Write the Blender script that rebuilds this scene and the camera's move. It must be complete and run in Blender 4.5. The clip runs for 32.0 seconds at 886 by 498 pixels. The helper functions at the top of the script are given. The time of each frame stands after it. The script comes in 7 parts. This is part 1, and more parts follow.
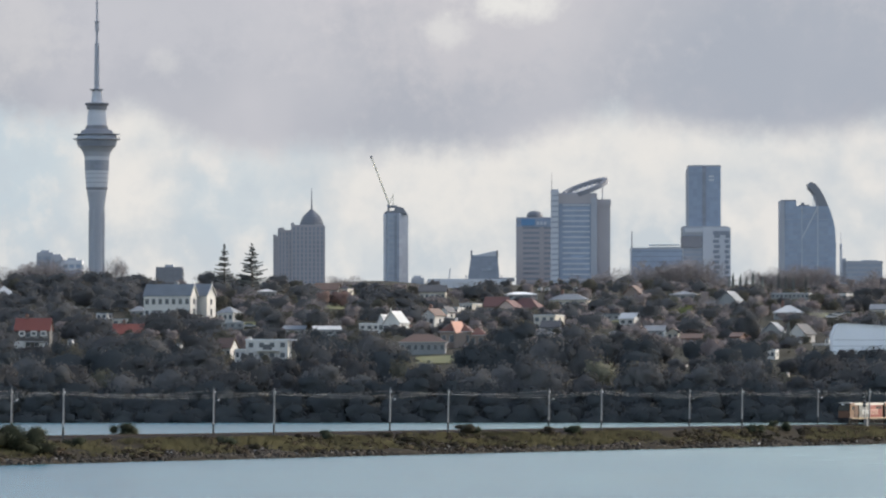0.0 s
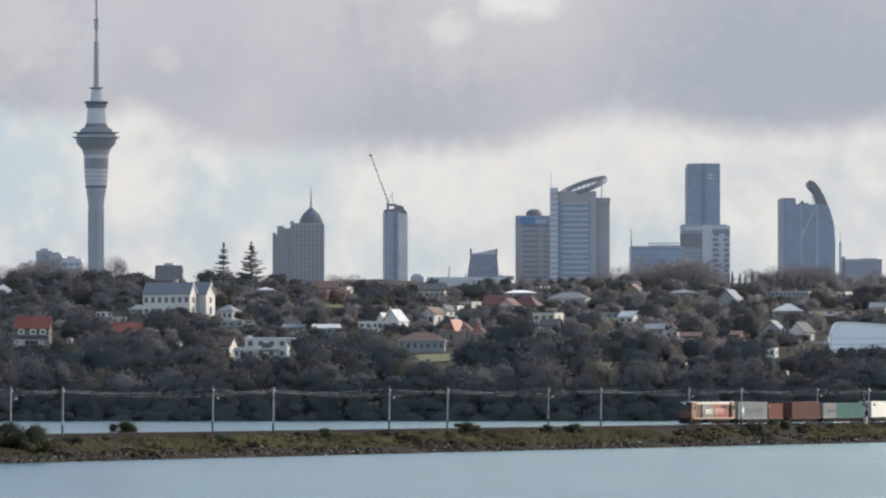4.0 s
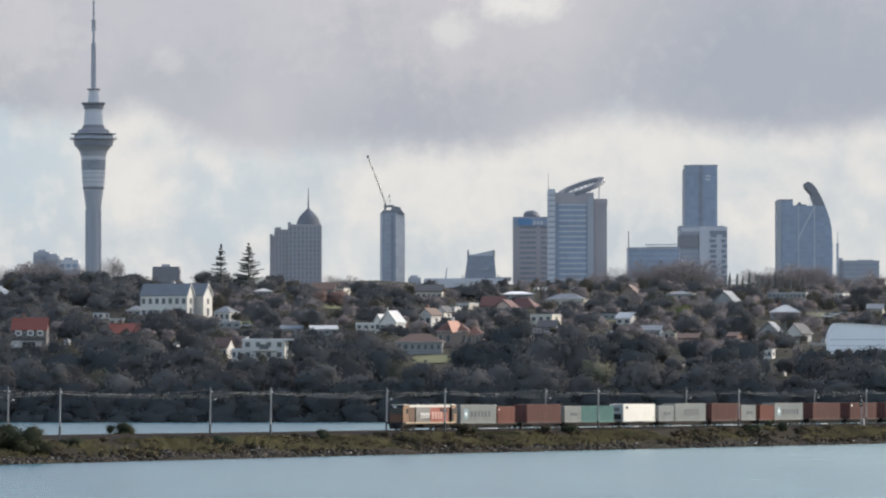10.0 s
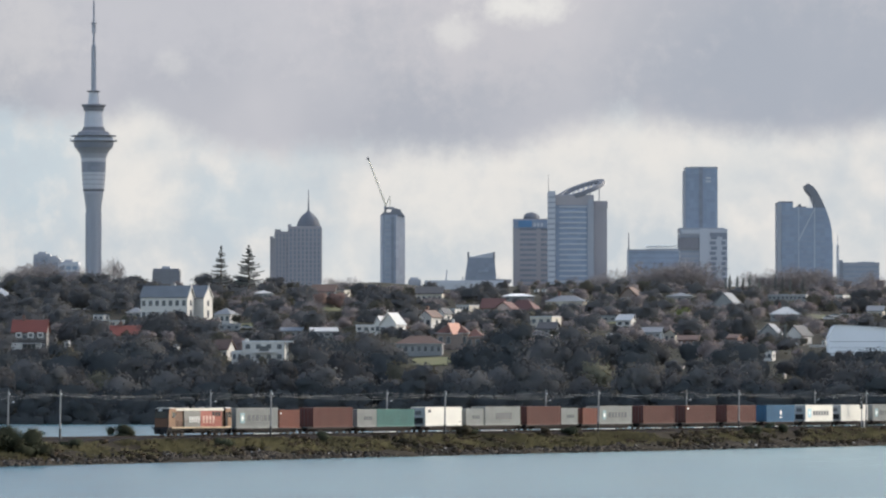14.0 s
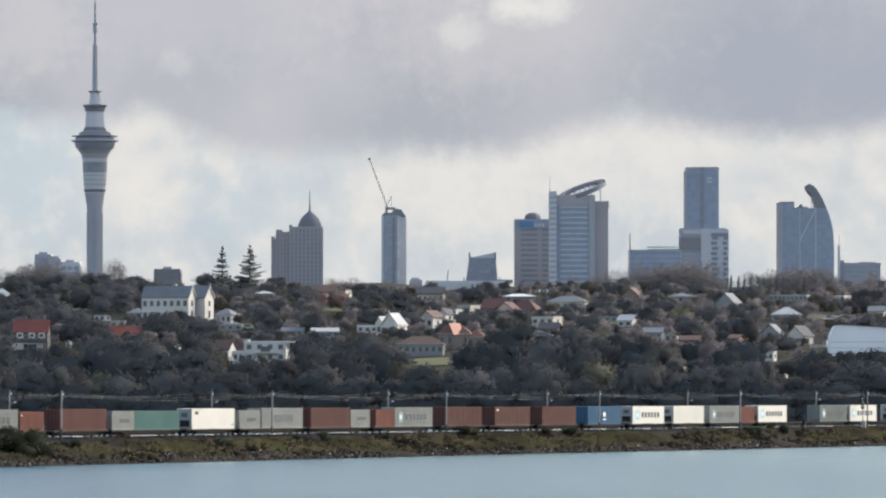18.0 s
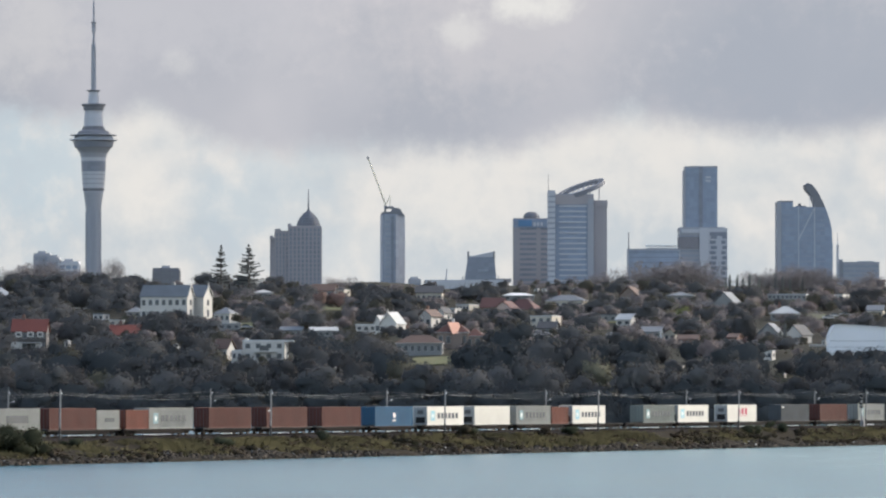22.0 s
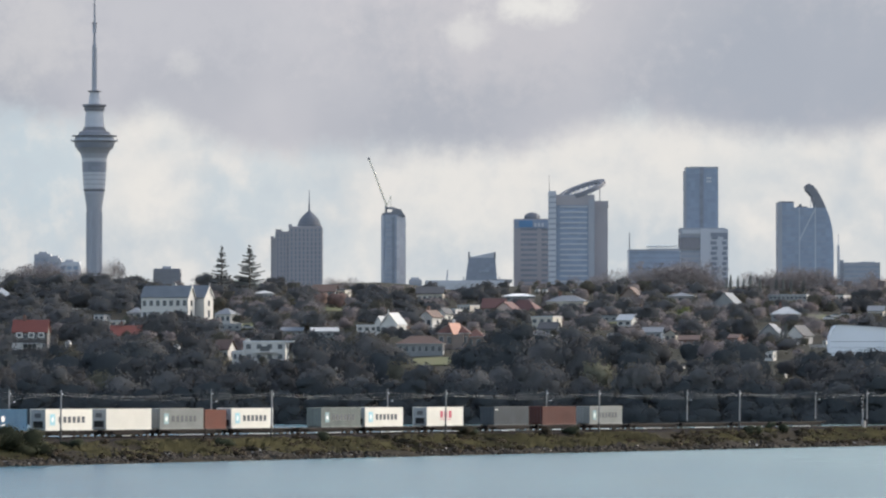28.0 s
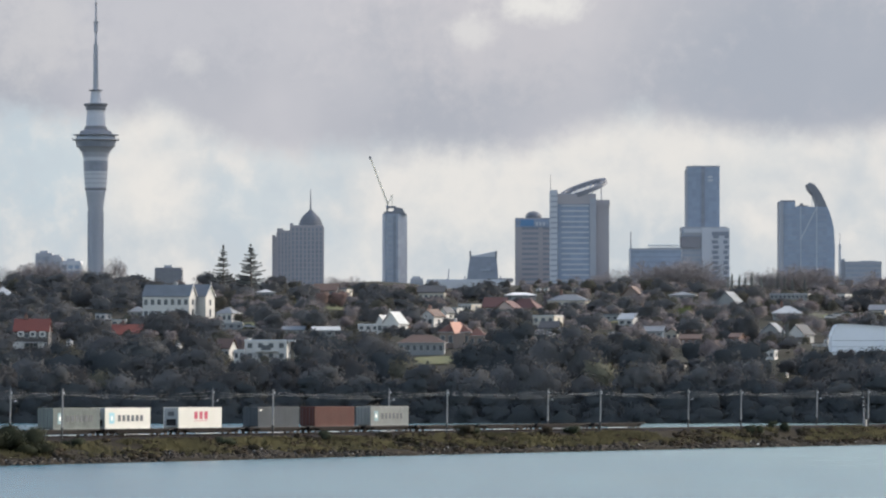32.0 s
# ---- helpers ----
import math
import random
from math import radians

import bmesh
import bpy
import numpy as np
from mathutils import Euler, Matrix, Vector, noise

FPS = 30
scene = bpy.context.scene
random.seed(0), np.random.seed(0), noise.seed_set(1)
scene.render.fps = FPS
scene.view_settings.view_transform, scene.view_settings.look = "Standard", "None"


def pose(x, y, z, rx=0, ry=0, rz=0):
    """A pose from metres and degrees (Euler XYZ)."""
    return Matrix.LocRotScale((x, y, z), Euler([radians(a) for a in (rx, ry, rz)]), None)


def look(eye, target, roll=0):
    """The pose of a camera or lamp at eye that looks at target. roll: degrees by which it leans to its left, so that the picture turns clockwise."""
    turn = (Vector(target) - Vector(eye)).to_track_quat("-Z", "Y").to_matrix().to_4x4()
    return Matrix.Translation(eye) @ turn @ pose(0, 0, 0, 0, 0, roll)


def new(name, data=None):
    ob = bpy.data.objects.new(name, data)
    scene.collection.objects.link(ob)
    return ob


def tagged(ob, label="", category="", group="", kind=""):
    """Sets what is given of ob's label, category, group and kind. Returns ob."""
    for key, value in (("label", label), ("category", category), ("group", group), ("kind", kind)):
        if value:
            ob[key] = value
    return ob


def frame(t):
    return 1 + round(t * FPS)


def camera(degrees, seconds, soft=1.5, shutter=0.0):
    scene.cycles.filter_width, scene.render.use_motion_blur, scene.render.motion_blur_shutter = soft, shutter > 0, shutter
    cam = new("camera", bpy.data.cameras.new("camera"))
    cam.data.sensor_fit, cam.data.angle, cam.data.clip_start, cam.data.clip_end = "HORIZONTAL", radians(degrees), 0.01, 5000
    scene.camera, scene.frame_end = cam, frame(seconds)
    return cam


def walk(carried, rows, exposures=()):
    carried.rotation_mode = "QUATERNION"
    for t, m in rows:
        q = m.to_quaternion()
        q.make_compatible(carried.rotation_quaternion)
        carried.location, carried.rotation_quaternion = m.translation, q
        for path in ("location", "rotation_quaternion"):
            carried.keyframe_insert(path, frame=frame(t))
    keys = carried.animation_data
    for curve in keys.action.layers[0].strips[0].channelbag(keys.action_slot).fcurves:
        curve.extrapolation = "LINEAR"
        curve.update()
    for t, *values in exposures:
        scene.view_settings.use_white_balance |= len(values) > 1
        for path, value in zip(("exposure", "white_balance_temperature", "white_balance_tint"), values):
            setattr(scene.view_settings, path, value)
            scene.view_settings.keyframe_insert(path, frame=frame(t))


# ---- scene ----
# Plan: x to the right of the view, y away from the viewer, z up from the water, metres.
EYE_Z = 9.5
RAIL_Z = 3.30
FORM_Z = 3.05
TRACK_A = Vector((-59.22, 742.0, 0.0))      # foot of the first pole of the far row
ALONG = Vector((0.45826, 0.88882, 0.0))     # along the causeway, away from the viewer
ACROSS = Vector((0.88882, -0.45826, 0.0))   # across it, towards the viewer
TURN = 62.725                               # degrees of the causeway from x


def on_line(s, o, z):
    """A place s metres along the causeway and o across it from the far pole row."""
    p = TRACK_A + ALONG * s + ACROSS * o
    return Vector((p.x, p.y, z))


# ---------------------------------------------------------------- camera
cam = camera(9.3, 32.0, soft=2.2)
SWAY = (
    (0, 0.0342, -0.0091), (0.5, 0.0365, -0.0091), (1, 0.0280, -0.0106), (1.5, 0.0288, -0.0288), (2, 0.0304, -0.0326),
    (2.5, 0.0280, -0.0349), (3, 0.0288, -0.0272), (3.5, 0.0280, -0.0272), (5.5, 0.0191, -0.0272), (6, 0.0122, -0.0326),
    (6.5, 0.0272, 0.0128), (7, 0.0183, -0.0206), (7.5, 0.0023, -0.0091), (8, 0.0114, -0.0068), (8.5, 0.0008, -0.0075),
    (9, 0.0000, 0.0000), (9.5, 0.0000, -0.0007), (10, -0.0008, -0.0137), (10.5, 0.0031, -0.0099), (11, 0.0092, -0.0091),
    (11.5, 0.0092, -0.0038), (12, 0.0092, 0.0091), (12.5, 0.0069, 0.0091), (13, 0.0092, 0.0144), (13.5, 0.0092, 0.0091),
    (14, 0.0008, 0.0076), (14.5, 0.0015, 0.0076), (16.5, 0.0175, 0.0114), (17, 0.0092, 0.0144), (17.5, 0.0000, 0.0000),
    (18, 0.0137, 0.0106), (18.5, 0.0092, -0.0008), (19, 0.0092, -0.0183), (19.5, 0.0183, 0.0000), (20, 0.0092, 0.0091),
    (20.5, 0.0000, -0.0007), (21, 0.0000, 0.0000), (21.5, 0.0000, 0.0000), (22, 0.0000, 0.0008), (22.5, 0.0077, 0.0091),
    (23, 0.0016, 0.0015), (23.5, 0.0000, 0.0023), (24, 0.0092, -0.0022), (24.5, 0.0183, -0.0220), (25, 0.0365, -0.0183),
    (25.5, 0.0183, -0.0038), (27.5, 0.0054, -0.0160), (28, 0.0085, 0.0076), (28.5, 0.0053, -0.0242), (29, 0.0008, -0.0183),
    (29.5, 0.0272, -0.0280), (30, 0.0365, -0.0318), (30.5, 0.0258, -0.0326), (31, 0.0418, -0.0561), (31.5, 0.0272, -0.0272),
    (32, 0.0227, -0.0031),
)
walk(cam, [(t, pose(0, 0, EYE_Z, 90 + 1.4916 + up, 0, left)) for t, left, up in SWAY],
     exposures=((0, 1.0), (32, 1.0)))

# ---------------------------------------------------------------- light
SUN_AZ, SUN_EL = radians(60), radians(31)   # azimuth from the view's axis to the right
world = bpy.data.worlds.new("sky_light")
scene.world = world
world.use_nodes = True
wn = world.node_tree.nodes
sky = wn.new("ShaderNodeTexSky")
sky.sky_type, sky.sun_disc = "NISHITA", False
sky.sun_elevation, sky.sun_rotation = SUN_EL, SUN_AZ
sky.air_density, sky.dust_density, sky.ozone_density = 1.0, 1.6, 1.0
wn["Background"].inputs["Strength"].default_value = 0.15
veil = wn.new("ShaderNodeHueSaturation")      # thin high cloud takes a little of the blue
veil.inputs["Saturation"].default_value = 0.78
world.node_tree.links.new(sky.outputs["Color"], veil.inputs["Color"])
world.node_tree.links.new(veil.outputs["Color"], wn["Background"].inputs["Color"])
sun_dir = Vector((math.sin(SUN_AZ) * math.cos(SUN_EL), math.cos(SUN_AZ) * math.cos(SUN_EL), math.sin(SUN_EL)))
sun = new("sun", bpy.data.lights.new("sun", "SUN"))
sun.data.energy, sun.data.angle, sun.data.color = 1.55, radians(14.0), (1.0, 0.91, 0.78)
sun.matrix_world = look(sun_dir * 500, (0, 0, 0))


# ---------------------------------------------------------------- materials
def mixed(nt, fac, a, b, blend="MIX"):
    """Colour mix; a and b are sockets or colours."""
    m = nt.nodes.new("ShaderNodeMix")
    m.data_type, m.blend_type = "RGBA", blend
    for slot, value in ((0, fac), (6, a), (7, b)):
        if hasattr(value, "links"):
            nt.links.new(value, m.inputs[slot])
        else:
            m.inputs[slot].default_value = value if slot == 0 else (*value[:3], 1)
    return m.outputs[2]


def calc(nt, op, a, b=0.0, c=0.0, clamp=False):
    m = nt.nodes.new("ShaderNodeMath")
    m.operation, m.use_clamp = op, clamp
    for slot, value in enumerate((a, b, c)):
        if hasattr(value, "links"):
            nt.links.new(value, m.inputs[slot])
        else:
            m.inputs[slot].default_value = value
    return m.outputs[0]


def rough_noise(nt, coords, scale, detail=3.0, rough=0.55):
    n = nt.nodes.new("ShaderNodeTexNoise")
    n.inputs["Scale"].default_value, n.inputs["Detail"].default_value = scale, detail
    n.inputs["Roughness"].default_value = rough
    nt.links.new(coords, n.inputs["Vector"])
    return n.outputs["Fac"]


def material(name, colour, rough=0.7, metal=0.0, second=None, big=0.2, fine=3.0, amount=0.35,
             bump=0.0, each=0.0, spec=0.5, island=False, hue=None):
    """A surface with stains (big, per metre) and grain (fine); each: how far single things differ."""
    m = bpy.data.materials.new(name)
    m.use_nodes = True
    nt = m.node_tree
    p = nt.nodes["Principled BSDF"]
    co = nt.nodes.new("ShaderNodeTexCoord").outputs["Object"]
    second = second or tuple(c * 0.62 for c in colour)
    a = rough_noise(nt, co, big)
    b = rough_noise(nt, co, fine, 4.0, 0.65)
    ramp = calc(nt, "MULTIPLY_ADD", calc(nt, "SUBTRACT", a, 0.5), 2.2, 0.5, True)
    grain = calc(nt, "MULTIPLY_ADD", calc(nt, "SUBTRACT", b, 0.5), 2.0, 0.5, True)
    f = calc(nt, "MULTIPLY", calc(nt, "ADD", calc(nt, "MULTIPLY", ramp, 0.6), calc(nt, "MULTIPLY", grain, 0.4)), 2 * amount, 0, True)
    col = mixed(nt, f, colour, second)
    if each:
        if island:
            r = nt.nodes.new("ShaderNodeNewGeometry").outputs["Random Per Island"]
        else:
            r = nt.nodes.new("ShaderNodeObjectInfo").outputs["Random"]
        if hue:
            col = mixed(nt, r, col, hue)
        hsv = nt.nodes.new("ShaderNodeHueSaturation")
        nt.links.new(col, hsv.inputs["Color"])
        nt.links.new(calc(nt, "MULTIPLY_ADD", r, 2 * each, 1 - each), hsv.inputs["Value"])
        col = hsv.outputs["Color"]
    nt.links.new(col, p.inputs["Base Color"])
    p.inputs["Roughness"].default_value, p.inputs["Metallic"].default_value = rough, metal
    p.inputs["Specular IOR Level"].default_value = spec
    if bump:
        bn = nt.nodes.new("ShaderNodeBump")
        bn.inputs["Strength"].default_value, bn.inputs["Distance"].default_value = bump, 0.1
        nt.links.new(b, bn.inputs["Height"])
        nt.links.new(bn.outputs["Normal"], p.inputs["Normal"])
    return m


M = {}
M["hill"] = material("hillside_soil_and_grass", (0.050, 0.052, 0.040), 0.95, second=(0.075, 0.068, 0.056), big=0.02, fine=0.6, amount=0.6, bump=0.6, spec=0.04)
M["bank"] = material("bank_earth", (0.024, 0.021, 0.016), 0.95, second=(0.038, 0.032, 0.023), big=0.15, fine=1.6, amount=0.55, bump=0.8, spec=0.04)
M["ballast"] = material("ballast", (0.028, 0.024, 0.023), 0.95, second=(0.018, 0.016, 0.015), big=0.25, fine=6.0, amount=0.55, bump=0.6, spec=0.04)
M["rail"] = material("worn_rail_steel", (0.04, 0.032, 0.028), 0.9, 0.0, amount=0.4, spec=0.05)
M["rock"] = material("bank_rock", (0.098, 0.083, 0.069), 0.9, second=(0.030, 0.026, 0.021), big=0.6, fine=4.0, amount=0.6, bump=0.5, each=0.45, island=True, spec=0.04)
M["pale_rock"] = material("pale_rock", (0.42, 0.40, 0.38), 0.85, big=1.0, fine=5.0, amount=0.4, each=0.3, island=True, spec=0.04)
M["grass"] = material("bank_grass", (0.030, 0.030, 0.021), 0.9, second=(0.112, 0.099, 0.050), big=0.06, fine=0.3, amount=0.7, each=0.12, island=True, spec=0.04)
M["shrub"] = material("bank_shrub_leaves", (0.024, 0.026, 0.017), 0.9, second=(0.058, 0.044, 0.030), big=0.1, fine=1.2, amount=0.7, each=0.2, island=True, spec=0.04)
M["post"] = material("pale_concrete_pole", (0.32, 0.31, 0.30), 0.85, second=(0.22, 0.21, 0.20), big=0.8, fine=6.0, amount=0.5)
M["post_foot"] = material("tarred_pole_foot", (0.07, 0.068, 0.065), 0.9, big=0.8, fine=6.0)
M["wire"] = material("wire_aluminium", (0.34, 0.35, 0.37), 0.5, 0.6)
M["porcelain"] = material("white_porcelain", (0.82, 0.82, 0.8), 0.25)
M["signal_black"] = material("signal_black_paint", (0.02, 0.02, 0.022), 0.6)
M["steel_dark"] = material("dirty_underframe_steel", (0.010, 0.009, 0.009), 0.85, 0.0, second=(0.019, 0.015, 0.013), spec=0.1, big=0.7, fine=5.0, amount=0.6, each=0.3)
M["deck_edge"] = material("worn_wagon_edge", (0.032, 0.026, 0.024), 0.85, 0.0, second=(0.018, 0.014, 0.013), big=1.2, fine=6.0, amount=0.7)
M["wheel"] = material("wheel_steel", (0.07, 0.06, 0.055), 0.6, 0.5, amount=0.5)

# leaves of the hill, one material a kind of tree
def leaves(name, a, b, each=0.35, hue=None):
    m = material(name, a, 0.75, second=b, big=0.12, fine=1.1, amount=0.75, each=each, island=True, spec=0.05, hue=hue, bump=0.9)
    nt = m.node_tree
    p = nt.nodes["Principled BSDF"]
    src = p.inputs["Base Color"].links[0].from_socket
    oi = nt.nodes.new("ShaderNodeObjectInfo").outputs["Random"]
    hsv = nt.nodes.new("ShaderNodeHueSaturation")
    nt.links.new(src, hsv.inputs["Color"])
    nt.links.new(calc(nt, "MULTIPLY_ADD", oi, 0.5, 0.75), hsv.inputs["Value"])
    nt.links.new(calc(nt, "MULTIPLY_ADD", oi, 0.045, 0.475), hsv.inputs["Hue"])
    nt.links.new(hsv.outputs["Color"], p.inputs["Base Color"])
    thin = nt.nodes.new("ShaderNodeBsdfTranslucent")          # light comes through the leaves
    nt.links.new(hsv.outputs["Color"], thin.inputs["Color"])
    both = nt.nodes.new("ShaderNodeMixShader")
    both.inputs[0].default_value = 0.38
    nt.links.new(p.outputs[0], both.inputs[1])
    nt.links.new(thin.outputs[0], both.inputs[2])
    nt.links.new(both.outputs[0], nt.nodes["Material Output"].inputs["Surface"])
    return m


# Hill trees: distance haze is painted in, paler and greyer than the leaves.
M["leaf_dark"] = leaves("hazed_evergreen_leaves", (0.152, 0.149, 0.146), (0.110, 0.107, 0.105), 0.04)
M["leaf_belt"] = leaves("haze_blue_shore_leaves", (0.122, 0.130, 0.135), (0.100, 0.107, 0.112), 0.03)
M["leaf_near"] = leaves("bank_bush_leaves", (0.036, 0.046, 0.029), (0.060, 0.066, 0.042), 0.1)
M["leaf_olive"] = leaves("olive_leaves", (0.185, 0.178, 0.128), (0.138, 0.130, 0.100), 0.07)
M["leaf_brown"] = leaves("winter_brown_foliage", (0.335, 0.282, 0.262), (0.255, 0.215, 0.200), 0.07)
M["leaf_lime"] = leaves("yellow_green_leaves", (0.255, 0.250, 0.105), (0.185, 0.180, 0.085), 0.08)
M["leaf_rust"] = leaves("reddish_winter_foliage", (0.33, 0.215, 0.185), (0.24, 0.160, 0.140), 0.08)
M["leaf_pine"] = leaves("hazed_pine_needles", (0.25, 0.255, 0.24), (0.20, 0.205, 0.19), 0.1)
M["leaf_russet"] = leaves("russet_bush_leaves", (0.070, 0.056, 0.040), (0.048, 0.041, 0.029), 0.1)
M["bark"] = material("grey_bark", (0.12, 0.1, 0.085), 0.9, big=1.0, fine=6.0, bump=0.4)
# Twig colour is lightened too, for haze on the ridge.
M["twig"] = material("bare_twigs", (0.28, 0.245, 0.235), 0.9, second=(0.21, 0.185, 0.178), big=0.3, fine=2.0)


def water_material():
    m = bpy.data.materials.new("bay_water")
    m.use_nodes = True
    nt = m.node_tree
    p = nt.nodes["Principled BSDF"]
    co = nt.nodes.new("ShaderNodeTexCoord").outputs["Object"]
    mp = nt.nodes.new("ShaderNodeMapping")
    mp.inputs["Rotation"].default_value = (0, 0, radians(20))
    mp.inputs["Scale"].default_value = (0.6, 0.16, 1)
    nt.links.new(co, mp.inputs["Vector"])
    big = rough_noise(nt, mp.outputs[0], 0.03, 4.0, 0.6)
    chop = rough_noise(nt, mp.outputs[0], 1.6, 3.0, 0.6)
    sx = nt.nodes.new("ShaderNodeSeparateXYZ")
    nt.links.new(co, sx.inputs[0])
    sky_sheen = calc(nt, "MULTIPLY_ADD", sx.outputs["X"], 1 / 110, 0.45)     # painted reflection of brighter sky, paler to the right
    col = mixed(nt, calc(nt, "ADD", sky_sheen, calc(nt, "MULTIPLY", calc(nt, "SUBTRACT", big, 0.5), 1.4), 0, True), (0.030, 0.104, 0.132), (0.150, 0.238, 0.226))
    ripple = rough_noise(nt, co, 0.11, 5.0, 0.7)
    # The ripples' light and dark streaks are put into the colour as well.
    hsv = nt.nodes.new("ShaderNodeHueSaturation")
    nt.links.new(col, hsv.inputs["Color"])
    nt.links.new(calc(nt, "MULTIPLY_ADD", calc(nt, "SUBTRACT", ripple, 0.5), 1.9, 1.0), hsv.inputs["Value"])
    col = hsv.outputs["Color"]
    nt.links.new(col, p.inputs["Base Color"])
    p.inputs["Roughness"].default_value, p.inputs["IOR"].default_value = 0.26, 1.33
    p.inputs["Specular IOR Level"].default_value = 0.4
    bn = nt.nodes.new("ShaderNodeBump")
    bn.inputs["Strength"].default_value, bn.inputs["Distance"].default_value = 0.5, 0.12
    nt.links.new(calc(nt, "ADD", chop, calc(nt, "MULTIPLY", ripple, 2.5)), bn.inputs["Height"])
    nt.links.new(bn.outputs["Normal"], p.inputs["Normal"])
    return m


M["water"] = water_material()


def cloud_material():
    """Winter cloud: a grey bank above, paler broken cloud and thin blue gaps below."""
    m = bpy.data.materials.new("cloudy_sky")
    m.use_nodes = True
    nt = m.node_tree
    nt.nodes.remove(nt.nodes["Principled BSDF"])
    co = nt.nodes.new("ShaderNodeTexCoord").outputs["Object"]
    mp = nt.nodes.new("ShaderNodeMapping")
    mp.inputs["Scale"].default_value = (1 / 50.3, 1 / 50.3, 1 / 50.3)
    nt.links.new(co, mp.inputs["Vector"])
    sep = nt.nodes.new("ShaderNodeSeparateXYZ")
    nt.links.new(mp.outputs[0], sep.inputs[0])
    u, v = sep.outputs["X"], sep.outputs["Z"]
    wide = rough_noise(nt, mp.outputs[0], 0.55, 5.0, 0.52)
    mid = rough_noise(nt, mp.outputs[0], 1.1, 6.0, 0.6)
    fine = rough_noise(nt, mp.outputs[0], 2.3, 6.0, 0.62)
    soft = rough_noise(nt, mp.outputs[0], 0.28, 3.0, 0.5)

    def bump_at(cu, cv, ru, rv, edge=0.9):
        """1 inside an ellipse of cloud, with a ragged soft edge."""
        du = calc(nt, "DIVIDE", calc(nt, "SUBTRACT", u, cu), ru)
        dv = calc(nt, "DIVIDE", calc(nt, "SUBTRACT", v, cv), rv)
        d = calc(nt, "SQRT", calc(nt, "ADD", calc(nt, "MULTIPLY", du, du), calc(nt, "MULTIPLY", dv, dv)))
        d = calc(nt, "ADD", d, calc(nt, "ADD", calc(nt, "MULTIPLY", calc(nt, "SUBTRACT", mid, 0.5), 2.0), calc(nt, "MULTIPLY", calc(nt, "SUBTRACT", fine, 0.5), 2.4)))
        r = nt.nodes.new("ShaderNodeMapRange")
        r.interpolation_type = "SMOOTHSTEP"
        r.inputs["From Min"].default_value, r.inputs["From Max"].default_value = 1.0 + edge, 1.0 - edge
        nt.links.new(d, r.inputs["Value"])
        return r.outputs[0]

    # underside of the bank, by bearing
    edge = nt.nodes.new("ShaderNodeFloatCurve")
    pts = edge.mapping.curves[0].points
    shape = ((0.0, 0.565), (0.08, 0.565), (0.12, 0.565), (0.165, 0.575), (0.20, 0.54), (0.26, 0.505), (0.45, 0.495), (0.57, 0.505), (0.66, 0.555), (0.73, 0.565), (0.80, 0.545), (0.86, 0.53), (0.93, 0.535), (1.0, 0.55))
    pts[0].location, pts[1].location = shape[0], shape[-1]
    for q in shape[1:-1]:
        pts.new(*q)
    edge.mapping.update()
    nt.links.new(calc(nt, "MULTIPLY_ADD", u, 1 / 15.68, 0.5, True), edge.inputs["Value"])
    low = calc(nt, "MULTIPLY", edge.outputs[0], 9.0)
    over = calc(nt, "ADD", calc(nt, "SUBTRACT", v, low), calc(nt, "ADD", calc(nt, "MULTIPLY", calc(nt, "SUBTRACT", wide, 0.5), 0.9), calc(nt, "MULTIPLY", calc(nt, "SUBTRACT", fine, 0.5), 0.5)))
    r = nt.nodes.new("ShaderNodeMapRange")
    r.interpolation_type = "SMOOTHSTEP"
    r.inputs["From Min"].default_value, r.inputs["From Max"].default_value = -0.32, 0.34
    nt.links.new(over, r.inputs["Value"])
    bank = r.outputs[0]

    pale = mixed(nt, calc(nt, "MULTIPLY_ADD", calc(nt, "SUBTRACT", wide, 0.5), 4.2, 0.5, True), (0.55, 0.60, 0.64), (0.74, 0.725, 0.705))
    for cu, cv, ru, rv, k in ((-7.3, 4.2, 1.0, 1.1, 0.7), (-3.6, 3.6, 1.1, 0.7, 0.45), (-2.0, 2.6, 0.9, 0.5, 0.25)):
        pale = mixed(nt, calc(nt, "MULTIPLY", bump_at(cu, cv, ru, rv), k), pale, (0.50, 0.60, 0.67))
    for cu, cv, ru, rv, k in ((-5.4, 3.7, 0.7, 0.6, 0.9), (-5.2, 4.9, 0.8, 0.25, 0.6), (0.2, 3.7, 1.1, 0.8, 0.8), (4.0, 4.2, 2.2, 0.5, 0.5), (2.6, 3.9, 0.8, 0.6, 0.5)):
        pale = mixed(nt, calc(nt, "MULTIPLY", bump_at(cu, cv, ru, rv), k), pale, (0.79, 0.765, 0.73))
    pale = mixed(nt, calc(nt, "MULTIPLY", calc(nt, "MULTIPLY_ADD", calc(nt, "SUBTRACT", mid, 0.52), 4.0, 0.0, True), 0.5), pale, (0.81, 0.785, 0.75))
    pale = mixed(nt, calc(nt, "MULTIPLY", calc(nt, "MULTIPLY_ADD", calc(nt, "SUBTRACT", 0.47, mid), 5.0, 0.0, True), 0.4), pale, (0.56, 0.59, 0.63))
    dark = mixed(nt, calc(nt, "MULTIPLY_ADD", calc(nt, "SUBTRACT", soft, 0.5), 3.6, 0.5, True), (0.42, 0.44, 0.495), (0.54, 0.54, 0.58))
    dark = mixed(nt, calc(nt, "MULTIPLY", bump_at(6.2, 6.0, 3.2, 1.4, 0.7), 0.75), dark, (0.385, 0.42, 0.485))
    dark = mixed(nt, calc(nt, "MULTIPLY", bump_at(-5.2, 7.0, 3.0, 0.9, 0.7), 0.6), dark, (0.56, 0.56, 0.60))
